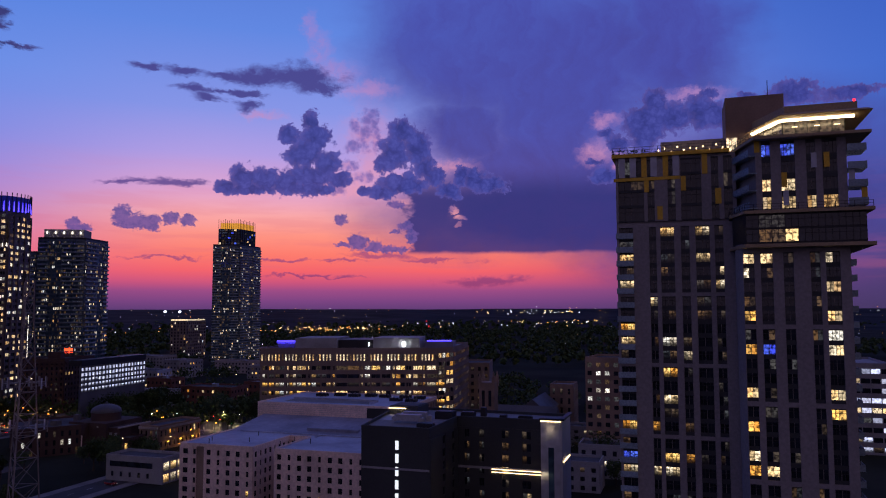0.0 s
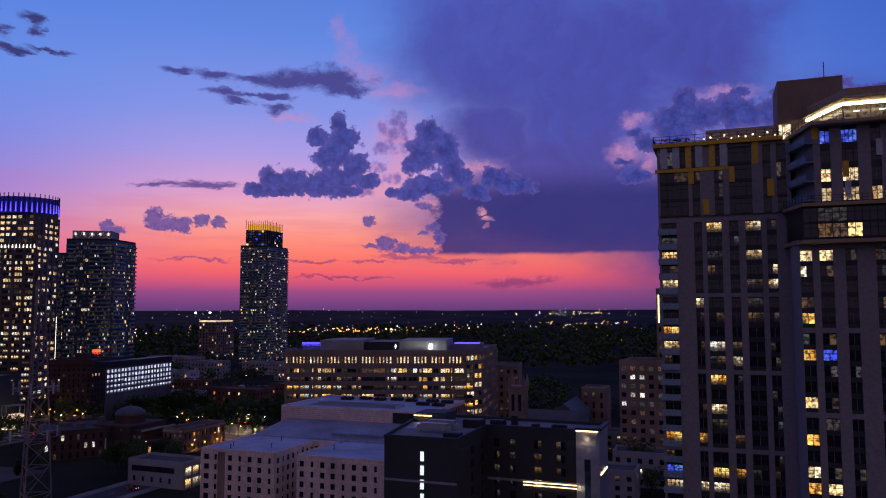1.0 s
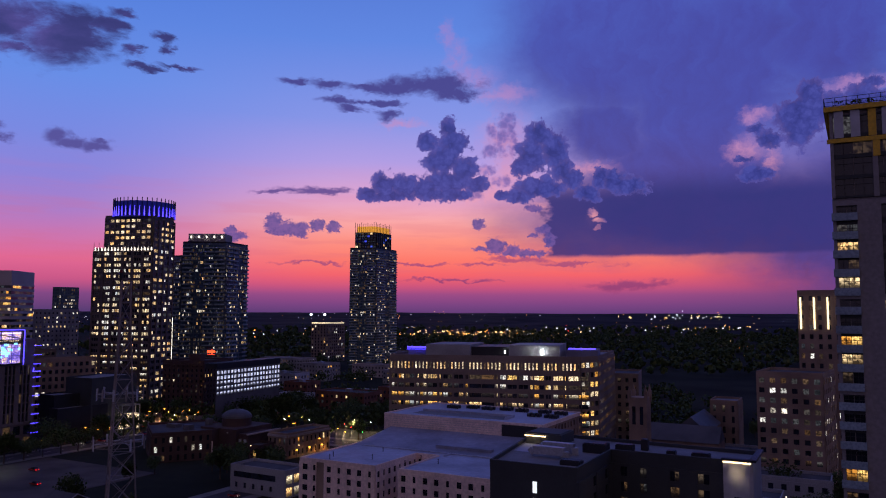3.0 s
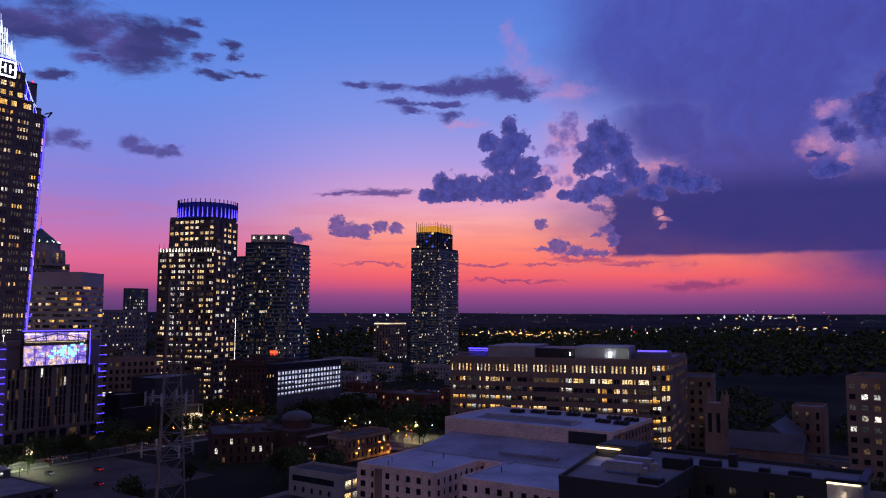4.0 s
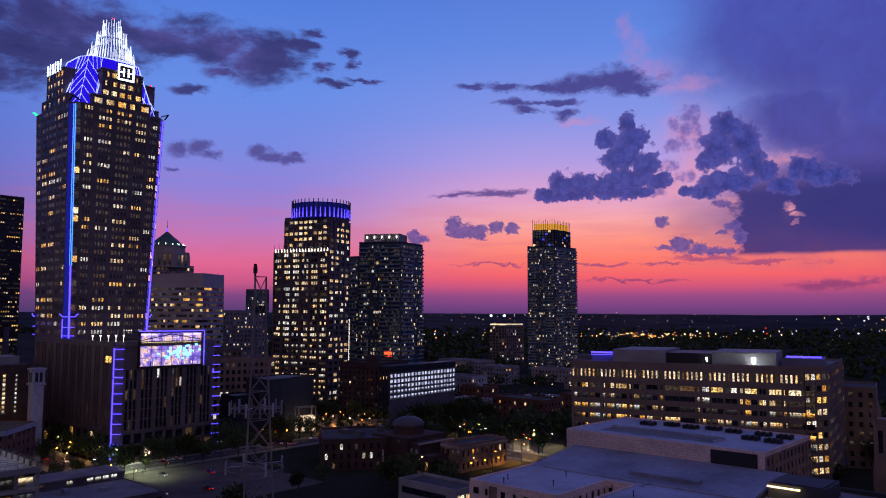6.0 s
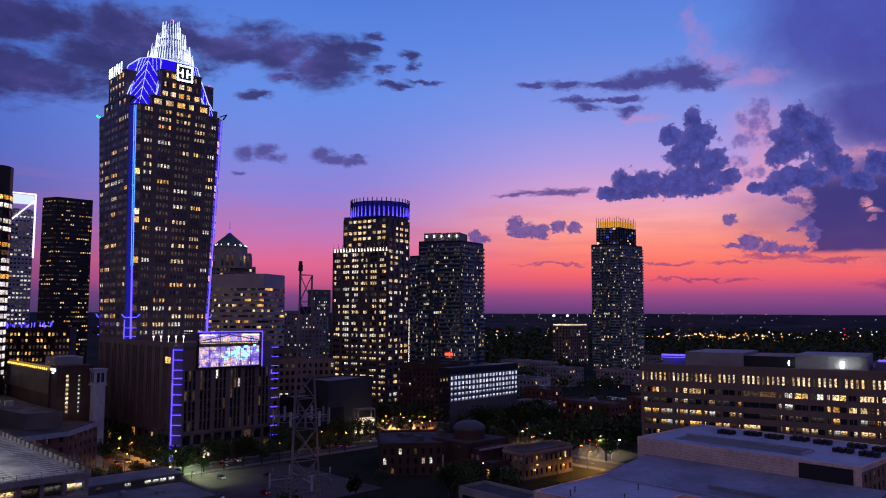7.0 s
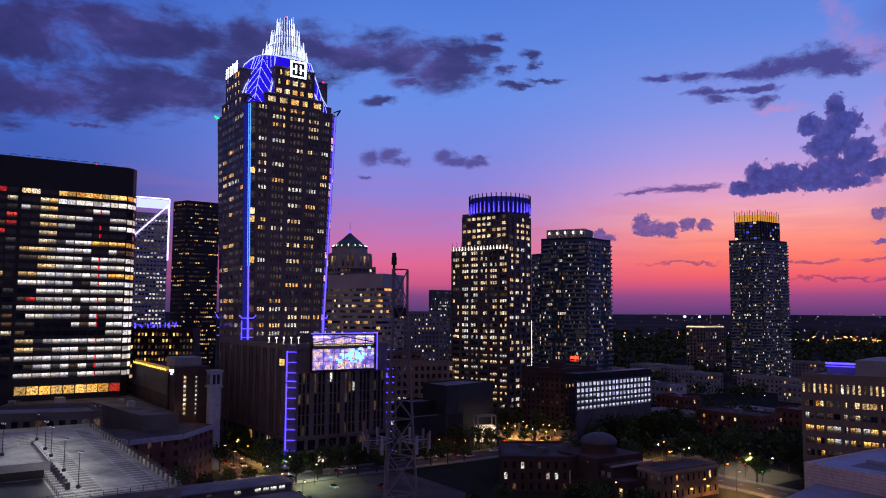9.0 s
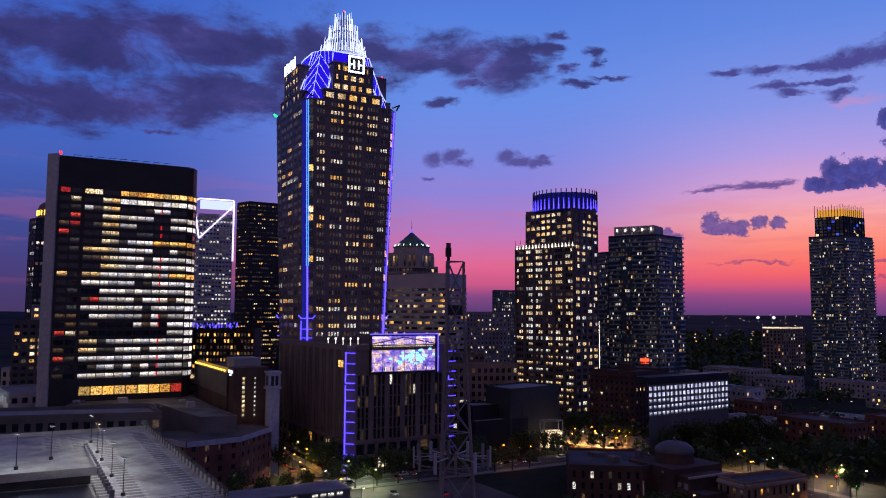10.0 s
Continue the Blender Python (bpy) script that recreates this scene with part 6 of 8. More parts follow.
facade(bars, panes, q(0.6, -1.8), q(WF + 2.4, -1.8), 77.2, 82.2, 2, 9, 0.94, 0.84, 0.12, lambda f, i: litB.get((f, i), "dark"))
frame_out(t, bars, M_METAL_D, True)
glaze(t, panes, 300)
sash_bars(t, panes, M_METAL_D, 900)
for z, o1, th in ((82.3, 2.6, 0.55), (76.4, 2.6, 0.6), (95.4, 2.4, 0.5)):
    s = Soup()
    s.prism([q(2.3 if z > 90 else 0.4, -o1), q(WF + 3.6, -o1), q(WF + 3.6, 20), q(-1.8, 20), q(-1.8, 13 if z > 90 else 5)], z, z + th)
    part("overhang", s, M_SOFFIT, t, "tan overhanging terrace slab")
s = Soup()
s.prism([g(-0.7, -0.8), g(21, -0.8), g(21, 22), g(-0.7, 22)], 95.2, 95.9)
part("overhang", s, M_YELLOW, t, "mustard yellow roof edge")
s = Soup()
s.slab(g(-0.4, 0), g(12, 0), 90.6, 91.2, 0.1, 0.5)
part("panel", s, M_YELLOW, t)
for a, z, w, hh, m in ((5.4, 91.3, 1.0, 4, M_YELLOW), (9.4, 91.3, 1.0, 4, M_YELLOW), (5.8, 88.3, 0.9, 2.8, M_YELLOW), (12.6, 88.3, 0.9, 2.8, M_YELLOW), (8.2, 82.9, 1.0, 2.6, M_YELLOW), (1.2, 91.3, 1.2, 4, M_PANEL), (3.3, 91.3, 1.2, 4, M_PANEL), (7.2, 91.3, 1.2, 4, M_PANEL), (11.3, 91.3, 1.2, 4, M_PANEL), (18.8, 85.5, 1.1, 3, M_YELLOW), (16.5, 91.3, 1.0, 4, M_YELLOW)):
    c = g(a, -0.4)
    piece("panel", m, t, (*c, z + hh / 2), -AZ, w, 0.06, hh)
for a, z, m in ((2.9, 93.2, M_YELLOW), (7.2, 86.8, M_YELLOW), (14.0, 90, M_YELLOW), (19.6, 83.6, M_YELLOW), (17.8, 86.8, M_PANEL), (12.0, 90, M_PANEL), (7.4, 83.6, M_PANEL)):
    c = q(a, -0.42)
    piece("panel", m, t, (*c, z + 1.5), -AZ, 0.9, 0.06, 2.6)


def railing(parent, a, b, z, hh=1.1, step=1.4, mat=None):
    a, b = Vector(a), Vector(b)
    n = max(1, round((b - a).length / step))
    s = Soup()
    for i in range(n + 1):
        p = a.lerp(b, i / n)
        s.beam((p.x, p.y, z), (p.x, p.y, z + hh), 0.07)
    for k in (1.0, 0.55, 0.12):
        s.beam((a.x, a.y, z + hh * k), (b.x, b.y, z + hh * k), 0.06)
    return part("railing", s, mat or M_METAL_D, parent)


railing(t, g(-0.6, -0.6), g(21, -0.6), 95.9, 1.3)
railing(t, g(-0.6, -0.6), g(-0.6, 20), 95.9, 1.3)
railing(t, q(0.5, -2.4), q(WF + 3.4, -2.4), 82.85)
railing(t, q(0.5, -2.4), q(-1.7, 5), 82.85)
railing(t, q(2.4, -2.2), q(-1.7, 12.8), 95.9)
railing(t, q(2.4, -2.2), q(7, -2.2), 95.9)
# balconies on the ends
for f in range(26):
    z = 12 + f * FH
    if not 75 < z < 97:
        s = Soup()
        s.prism([q(WF, 1), q(WF + 1.1, 1), q(WF + 1.1, 5), q(WF, 5)], z, z + 0.18)
        s.slab(q(WF, 1), q(WF + 1.1, 1), z + 0.18, z + 1.1, -0.04, 0.02), s.slab(q(WF + 1.1, 1), q(WF + 1.1, 5), z + 0.18, z + 1.1, -0.04, 0.02)
        part("balcony", s, M_BALC, t)
for f in range(4):
    z = 83.4 + f * 3.1
    s = Soup()
    s.prism([q(WF, -1.0), q(WF + 3.0, -1.0), q(WF + 3.0, 4), q(WF, 4)], z, z + 0.2)
    s.slab(q(WF, -1), q(WF + 3.0, -1), z + 0.2, z + 1.2, -0.04, 0.02)
    part("balcony", s, M_BALC, t)
    s = Soup()
    s.prism([q(1.4, -0.6), q(2.8, -0.4), q(-0.6, 11.5), q(-2.0, 10.5)], z, z + 0.2)
    s.slab(q(-2.0, 10.5), q(1.4, -0.6), z + 0.2, z + 1.2, 0.0, 0.06)
    part("balcony", s, M_BALC, t)
for f in range(30):
    z = 2.2 + f * FH
    s = Soup()
    s.prism([g(-0.15, -0.7), g(3.1, -0.7), g(3.1, 0), g(-0.15, 0)], z, z + 0.16)
    s.slab(g(-0.15, -0.7), g(3.1, -0.7), z + 0.16, z + 1.1, -0.04, 0.02)
    part("balcony", s, M_BALC, t)
# lit rooftop room under a big canopy
s = Soup()
s.prism([q(6.6, -3.0), q(WF + 3.9, -3.0), q(WF + 3.9, 16), q(1.0, 16), q(1.0, 12)], 99.2, 99.7, 0, [q(7.4, -2.0), q(WF + 3.2, -2.0), q(WF + 3.2, 16), q(1.8, 16), q(1.8, 12)])
s.prism([q(7.6, -0.4), q(WF + 2.0, -0.4), q(WF + 2.0, 16), q(2.6, 16), q(2.6, 11)], 99.7, 101.3)
part("roof_canopy", s, M_SOFFIT, t, "tan roof canopy lit from below")
s = Soup()
s.slab(q(7.2, 0.6), q(WF + 1.6, 0.6), 98.75, 99.15, 0, 0.5), s.slab(q(2.6, 11.5), q(7.2, 0.6), 98.75, 99.15, 0, 0.5)
part("canopy_light", s, M_CANOPY_L, t, "bright warm light cove")
s = Soup()
s.prism([q(7.4, 3), q(WF + 0.6, 3), q(WF + 0.6, 16), q(3.4, 16), q(3.4, 12)], 95.9, 99.2)
part("roof_room", s, KINDS["dim", 0], t)
for k in range(6):
    piece("mullion", M_METAL_D, t, (*q(7.6 + k * 2.0, 2.95), 97.5), -AZ, 0.14, 0.14, 3.2)
for a, z in ((9.5, 98.2), (13.2, 98.2), (16.4, 98.2), (9, 96.7), (11.5, 96.5), (14, 96.6)):
    piece("hanging_light", M_WARM_L, t, (*q(a, 2.7), z), -AZ, 0.9, 0.1, 0.12)
s = Soup()
s.prism([g(20.6, 3), g(31, 3), g(31, 13), g(20.4, 13)], 95, 106.4)
part("lift_tower", s, M_BRICK_T, t, "brown plain lift tower")
s = Soup()
s.box((*g(27, 8), 106.4), 5, 4, 0.6, -AZ)
part("roof_hatch", s, M_METAL_D, t)
s = Soup()
s.prism([g(8.4, 5), g(20.4, 5), g(20.4, 16), g(8.4, 16)], 95.9, 99.0)
part("plant_room", s, M_STUCCO, t)
s = Soup()
s.beam((*g(28.5, 6), 106.4), (*g(28.5, 6), 110), 0.1)
part("antenna", s, M_METAL_D, t)
s = Soup()
s.tube(q(WF + 1.6, 0), 0.2, 0.2, 101.3, 101.8, 8)
part("beacon", s, M_RED_L, t)
s = Soup()
for k in range(11):
    s.tube(g(8 + k * 1.2, 3.5 + (k % 3) * 0.8), 0.14, 0.14, 96.9 + (k % 2) * 0.5, 97.2 + (k % 2) * 0.5, 8)
part("terrace_lamp", s, M_WARM_L, t, "string of warm terrace lamps", "stuff")
rr = random.Random(5)
s = Soup()
for k in range(160):
    c = g(rr.uniform(0.5, 8), rr.uniform(0.2, 1.2))
    z = 96 + rr.random() * 0.9
    d = [Vector((rr.uniform(-.3, .3), rr.uniform(-.3, .3), rr.uniform(-.3, .3))) for _ in range(3)]
    s.poly([(c[0] + v.x, c[1] + v.y, z + v.z) for v in d])
part("planter_hedge", s, M_LEAF, t, "dark green planter hedge", "stuff")
# bright face at the lift tower's foot, its light painted as glow
s = Soup()
for k in range(2):
    s.box((*g(21.1 + k * 1.0, 2.9), 95.9), 0.9, 0.06, 2.6, -AZ)
part("lit_door", s, KINDS["warm", 1], t)

# ---------------------------------------------------------------- parking deck
DK = (-194, 187)
g = lambda a, b: grid(DK, a, b)
t = thing("parking_deck", (*DK, 0), "pale concrete parking deck with an open lit top level", "garage")
for z in (14.0, 17.6, 21.2, 24.8, 28.9):
    s = Soup()
    s.prism([g(0, -62), g(104, -62), g(104, 0), g(0, 0)], z, z + 0.7)
    part("deck_slab", s, M_DECK, t)
s = Soup()
s.prism([g(2, -60), g(101, -60), g(101, -2), g(2, -2)], 0, 28.8)
part("core", s, M_CONC_D, t)
for k in range(14):
    c = g(103.2, -60 + k * 4.6)
    s = Soup()
    s.box((*c, 0), 0.9, 0.9, 29.0, -AZ)
    part("column", s, M_CONC, t)
panes = []
for k in range(13):
    for z in (19.6, 23.2, 27.0):
        c = g(102.3, -57.7 + k * 4.6)
        panes.append(((*c, z), 90 - AZ, 3.4, 1.5, "dim" if (k * 7 + int(z)) % 3 else "warm"))
glaze(t, panes, 60, "lit_bay")
s = Soup()
s.slab(g(0, 0.2), g(104, 0.2), 28.9, 30.7, -0.3, 0.0), s.slab(g(0, -62), g(0, 0), 28.9, 30.7, -0.3, 0.0), s.slab(g(104, 0), g(104, -62), 28.9, 30.3, -0.3, 0.0)
part("parapet", s, M_CONC, t)
for k in range(26):
    c = g(2 + k * 4, 0.3)
    s = Soup()
    s.box((*c, 29.6), 0.9, 0.7, 1.5, -AZ)
    part("parapet_post", s, M_CONC_D, t)
railing(t, g(0, 0.4), g(104, 0.4), 30.7, 0.9, 4.0)
railing(t, g(104, 0.2), g(104, -62), 30.3, 1.1, 2.5)
s = Soup()
for k in range(34):
    for b0 in (-1.2, -12.5, -17.7, -24.5):
        s.slab(g(4 + k * 2.8, b0), g(4 + k * 2.8 + 0.22, b0), 29.6, 29.61, 0, 5.0)
part("bay_line", s, M_PAINT, t, "", "stuff")
s = Soup()
for k in range(33):
    for b0 in (-2.0, -13.4, -18.6, -25.2):
        s.slab(g(4.7 + k * 2.8, b0), g(6.5 + k * 2.8, b0), 29.6, 29.606, 0, 3.4)
part("oil_stain", s, M_STAIN, t, "", "stuff")
# raised level; a dark block and sheet stand in for the shaded ramp opening
s = Soup()
s.prism([g(47, -62), g(77, -62), g(77, -21.2), g(47, -21.2)], 31.9, 32.6)
part("upper_deck", s, M_DECK, t)
for a, b in ((g(77, -21.2), g(77, -62)), (g(47, -21.2), g(77, -21.2))):
    s = Soup()
    s.slab(a, b, 31.6, 33.3, -0.3, 0)
    part("upper_parapet", s, M_CONC, t)
s = Soup()
s.prism([g(47.5, -61), g(76, -61), g(76, -22), g(47.5, -22)], 29.62, 31.9)
part("ramp_core", s, M_METAL_D, t)
s = Soup()
s.prism([g(77.2, -61), g(97, -61), g(97, -22.5), g(77.2, -22.5)], 29.6, 29.63)
part("ramp_void", s, M_METAL_D, t)
for k in range(18):
    s = Soup()
    s.box((*g(30 + k * 3.6, -19.4), 29.6), 0.9, 0.9, 1.5, -AZ)
    part("barrier_block", s, M_CONC_D, t)
railing(t, g(77.2, -22), g(98, -22), 29.6, 1.1, 2.5)
for k, (a, b) in enumerate(((20, -17.3), (38, -17.3), (49.5, -17.3), (71, -17.3), (91, -17.3), (69, -36), (60, -29))):
    lp = thing("deck_lamp", (*g(a, b), 29.6 if b > -21 else 32.6), "slim dark lamp post with a flat head", "lamp post", "deck lamps")
    z = lp.location.z
    s = Soup()
    s.box((*g(a, b), z), 0.6, 0.6, 0.7), s.tube(g(a, b), 0.09, 0.06, z + 0.7, z + 7.5, 8)
    part("post", s, M_METAL_D, lp)
    s = Soup()
    s.box((*g(a, b), z + 7.5), 2.2, 0.5, 0.16, -AZ + 20)
    head = part("lamp_head", s, M_METAL_D, lp)
    s = Soup()
    s.box((*g(a, b), z + 7.42), 1.8, 0.36, 0.06, -AZ + 20)
    part("lamp_lens", s, M_WHITE_S, head, "white glowing lens")
tagged(bpy.data.objects["deck_lamp"], group="deck lamps")
block("flat_roof_block", [(-290, 205), (-268, 190), (-225, 225), (-247, 240)], 0, 27.5, 5, (0, 1), "low dark building with wide gravel roof", "building", M_CONC_D, M_ROOF_G, p=0.05, seed=121, parapet=1.4)
block("white_wall_block", [(-372, 262), (-335, 243), (-325, 262), (-362, 282)], 0, 28, 6, (0, 1), "pale low building with lit yellow-green wall", "building", M_PANEL, M_ROOF_G, p=0.1, seed=122, kinds=("dim", "garage"))
block("pale_roof_block", [(-446, 318), (-404, 340), (-424, 372), (-466, 350)], 0, 31, 6, (0,), "low block with a bright pale lit roof", "building", M_PANEL, M_ROOF_W, p=0.1, seed=125)
bl = block("wide_low_block", [(-306, 262), (-292, 238), (-265, 262), (-215, 235), (-206, 245), (-232, 262), (-282, 299)], 0, 25.5, 5, (0, 1), "wide low building with patched gravel roof", "building", M_CONC_D, M_ROOF_P, p=0.03, seed=123, parapet=0.8)
for k in range(22):
    p = Vector((-292, 236)).lerp(Vector((-255, 258)), k / 21)
    piece("skylight", M_PANEL, bl, (p.x, p.y, 25.75), 28, 0.5, 1.6, 0.5)
for c, w, d, hh in (((-285, 262), 5, 4, 2), ((-300, 250), 3, 3, 1.2), ((-262, 275), 6, 2, 1.0), ((-245, 262), 3, 3, 2.2)):
    roof_box(bl, c, w, d, 25.5, hh)

# ---------------------------------------------------------------- brick hotel with the amber canopy and its white bell tower
t = thing("brick_hotel_tower", (-229, 266, 0), "dark brick hotel with amber lit canopy and sign", "hotel")
ring = [(-284, 306.5), (-229, 266), (-217, 283), (-272, 323)]
s = Soup()
s.prism(ring, 0, 40)
part("wall", s, M_BRICK_D, t)
s = Soup()
s.slab(ring[0], ring[1], 30.5, 40.2, 0, 0.25)
part("clad_panel", s, M_PLANT_D, t)
s = Soup()
s.slab(ring[0], ring[1], 40.2, 40.5, -2.0, 0.6)
part("canopy_roof", s, M_SOFFIT, t)
for k in range(22):
    p = Vector(ring[0]).lerp(Vector((-231, 267.5)), (k + 0.5) / 22)
    piece("canopy_lamp", M_AMBER_L, t, (p.x + 0.2, p.y - 0.3, 41.2), 55 - 90, 0.35, 0.35, 0.9)
# the canopy lamps' amber wash is painted into this wall as glow
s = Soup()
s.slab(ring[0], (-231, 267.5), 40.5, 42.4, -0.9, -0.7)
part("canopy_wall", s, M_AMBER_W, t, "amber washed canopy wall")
s = Soup()
s.prism([(-229.5, 267.2), (-222, 261.7), (-213, 273.5), (-220.5, 279)], 0, 43)
part("sign_tower", s, M_BRICK_D, t)
s = Soup()
s.slab((-228.4, 266.4), (-223.2, 262.6), 40.6, 41.8, 0.25, 0.35)
s.slab((-227.0, 265.4), (-224.6, 263.6), 39.6, 40.1, 0.25, 0.35)
part("sign_bar", s, M_WHITE_L, t, "white glowing sign bars", "stuff")
for k in range(9):
    z = 23 + k * 1.9
    p = (-219.4, 265.0)
    piece("stair_window", KINDS["warm", 0], t, (p[0], p[1], z), 52.7, 1.0, 0.2, 1.7)
    piece("slot_window", KINDS["white", 0], t, (-216.5, 268.8, z), 52.7, 0.6, 0.2, 1.1)
s = Soup()
s.prism([(-250, 290), (-238, 281), (-231, 291), (-243, 300)], 40, 45.5)
part("roof_house", s, M_PLANT, t)
flat_roof(t, ring, 40.3, M_ROOF_D, M_BRICK_D, 0.5)
WG = [(-238, 226), (-204.4, 216.4), (-195.6, 234.5), (-201, 260), (-214, 262)]
t = block("brick_wing", WG, 0, 20, 5, (0, 1, 2), "dark red brick low wing with white cornice", "building", M_BRICK, M_ROOF_D, wf=0.3, hf=0.5, bay=4.5, p=0.06, seed=124, near=True, split=2, parapet=0.4)
s = Soup()
for k in (0, 1, 2):
    s.slab(WG[k], WG[k + 1], 18.6, 20.4, 0.3, 0.7)
part("cornice", s, M_PANEL, t, "white painted cornice")
t = thing("bell_tower", (-206, 268, 0), "slim white bell tower with arched top", "tower")
s = Soup()
s.box((-207, 268.5, 0), 4.6, 4.6, 34.5, -AZ)
part("shaft", s, M_PANEL, t)
s = Soup()
s.box((-207, 268.5, 34.5), 6.0, 6.0, 0.8, -AZ), s.box((-207, 268.5, 41), 5.8, 5.8, 0.8, -AZ)
part("cornice", s, M_PANEL, t)
s = Soup()
s.box((-207, 268.5, 35.3), 5.0, 5.0, 5.7, -AZ)
part("belfry", s, M_PANEL, t)
for dx in (-0.9, 0.9):
    piece("louvre", M_METAL_D, t, (*grid((-207, 268.5), dx, -2.5), 38), -AZ, 1.2, 0.08, 4)
    piece("louvre", M_METAL_D, t, (*grid((-207, 268.5), 2.5, dx), 38), 90 - AZ, 1.2, 0.08, 4)

# ---------------------------------------------------------------- low roofs in the foreground
CH = (-156.2, 212.8)
c4 = lambda a, b: grid(CH, a, b)
t = block("clerestory_hall", [c4(0, -34), c4(30, -34), c4(30, 20), c4(0, 20)], 0, 4.9, 1, (0, 1), "low hall with flat grey roof and clerestory lights", "hall", M_CONC_D, M_ROOF_G, p=0.1, seed=126, parapet=0.4)
s = Soup()
s.prism([c4(-13, -34), c4(-0.1, -34), c4(-0.1, 20), c4(-13, 20)], 0, 7.6)
part("clerestory", s, M_CONC_D, t)
s = Soup()
s.prism([c4(-13.3, -34.3), c4(0.6, -34.3), c4(0.6, 20.3), c4(-13.3, 20.3)], 7.6, 8.1)
part("upper_roof", s, M_ROOF_G, t)
for b0, kind in ((0.6, "white"), (7.6, "white"), (10.4, "white"), (13.2, "white"), (16.2, "white"), (-9, "dim"), (-16, "dark")):
    piece("clerestory_window", KINDS[kind, 0], t, (*c4(0.0, b0), 6.4), 90 - AZ, 2.0, 0.06, 1.3)
for a, b, w, d, hh in ((8, -4, 3, 2, 1.4), (14, 6, 2, 2, 1.0), (20, -14, 3, 2, 1.2)):
    roof_box(t, c4(a, b), w, d, 4.9, hh)
t = thing("gabled_house", (-104, 150, 0), "dark gabled house roof with pale edges", "house")
for k, (cx, cy, w, d, z) in enumerate(((-98, 168, 16, 10, 8), (-84, 176, 10, 16, 9))):
    s = Soup()
    s.box((cx, cy, 0), w, d, z - 3, -AZ)
    part("wall", s, M_BRICK_T, t)
    s = Soup()
    ca, sa = math.cos(radians(-AZ)), math.sin(radians(-AZ))
    R = lambda x, y, zz: (cx + x * ca - y * sa, cy + x * sa + y * ca, zz)
    lo, hi = z - 3, z + 1.5
    s.poly([R(-w / 2 - .5, -d / 2 - .5, lo), R(w / 2 + .5, -d / 2 - .5, lo), R(w / 2 + .5, 0, hi), R(-w / 2 - .5, 0, hi)])
    s.poly([R(w / 2 + .5, d / 2 + .5, lo), R(-w / 2 - .5, d / 2 + .5, lo), R(-w / 2 - .5, 0, hi), R(w / 2 + .5, 0, hi)])
    s.poly([R(w / 2, -d / 2, lo), R(w / 2, d / 2, lo), R(w / 2, 0, hi)])
    s.poly([R(-w / 2, d / 2, lo), R(-w / 2, -d / 2, lo), R(-w / 2, 0, hi)])
    part("roof", s, M_ROOF_D, t)
    s = Soup()
    s.beam(R(w / 2 + .5, -d / 2 - .5, lo), R(w / 2 + .5, 0, hi), 0.3), s.beam(R(w / 2 + .5, 0, hi), R(w / 2 + .5, d / 2 + .5, lo), 0.3)
    part("roof_edge", s, M_PLANT, t)
t = block("grey_annex", [(-40.5, 219), (-19.4, 203.2), (-12, 213), (-33, 229)], 0, 9, 2, (1,), "low grey annex with one lit glass corner", "building", M_PLANT, M_ROOF_D, p=0.9, kinds=("warm",), seed=127, near=True, wf=0.8, hf=0.7)
s = Soup()
s.slab((-39, 217.9), (-23, 205.9), 5.6, 7.6, 0.0, 0.15)
part("strip_window", s, KINDS["dark", 0], t)
for k in range(5):
    p = Vector((-38, 217.1)).lerp(Vector((-23, 205.9)), k / 4.5)
    piece("window_pane", KINDS["dark", 0], t, (p.x, p.y, 2.8), -36.8, 1.0, 0.1, 1.8)

# ---------------------------------------------------------------- brick blocks and the domed church
t = block("brick_school", [(-92, 308), (-82, 275), (-58, 283), (-52, 296), (-66, 318)], 0, 12, 3, (0, 1), "old dark brown brick block with tall windows", "building", M_BRICK_D, M_ROOF_D, wf=0.35, hf=0.6, bay=3.2, p=0.1, seed=131, kinds=("dim", "white"), near=True)
for c, w, d, hh in (((-70, 292), 4, 3, 2), ((-62, 300), 2.5, 2.5, 3.5), ((-78, 300), 6, 4, 1.5)):
    roof_box(t, c, w, d, 12, hh, M_CONC_D)
t = thing("domed_church", (-49, 297, 0), "brick church with a low grey dome", "church")
s = Soup()
s.box((-49, 298, 0), 22, 24, 13, -AZ), s.box((-40, 290, 0), 10, 18, 11, -AZ)
part("wall", s, M_BRICK_D, t)
s = Soup()
s.tube((-49, 298), 6.9, 6.7, 13, 16.6, 24)
part("drum", s, M_BRICK_D, t)
s = Soup()
s.dome((-49, 298), 7.1, 3.8, 16.6, 24, 7), s.tube((-49, 298), 0.6, 0.5, 20.3, 21.4, 8)
part("dome", s, M_PLANT_D, t, "grey metal dome")
for x in (-6, 6):
    s = Soup()
    a, b = grid((-40, 290), x, -11), grid((-40, 290), x, 11)
    s.slab(a, b, 11, 11.6, -0.4, 0.4)
    part("eave", s, M_STONE_L, t)
for k in range(3):
    piece("arched_window", M_PLANT, t, (*grid((-40, 290), -3 + k * 3, -9.05), 6.5), -AZ, 1.6, 0.1, 4.5)
piece("white_panel", M_WHITE, t, (-58.5, 283.5, 5.5), -AZ, 3, 0.2, 5)
BH = (-33, 286)
g = lambda a, b: grid(BH, a, b)
t = block("corner_shop", [(-33, 286), (-24, 278), (-5.6, 301), (-14, 309)], 0, 10.5, 2, (0, 1), "two-storey tan brick corner shop lit by street lamps", "shop", M_BRICK_T, M_ROOF_D, wf=0.4, hf=0.5, bay=3.0, p=0.25, seed=133, kinds=("warm", "orange"), near=True)
s = Soup()
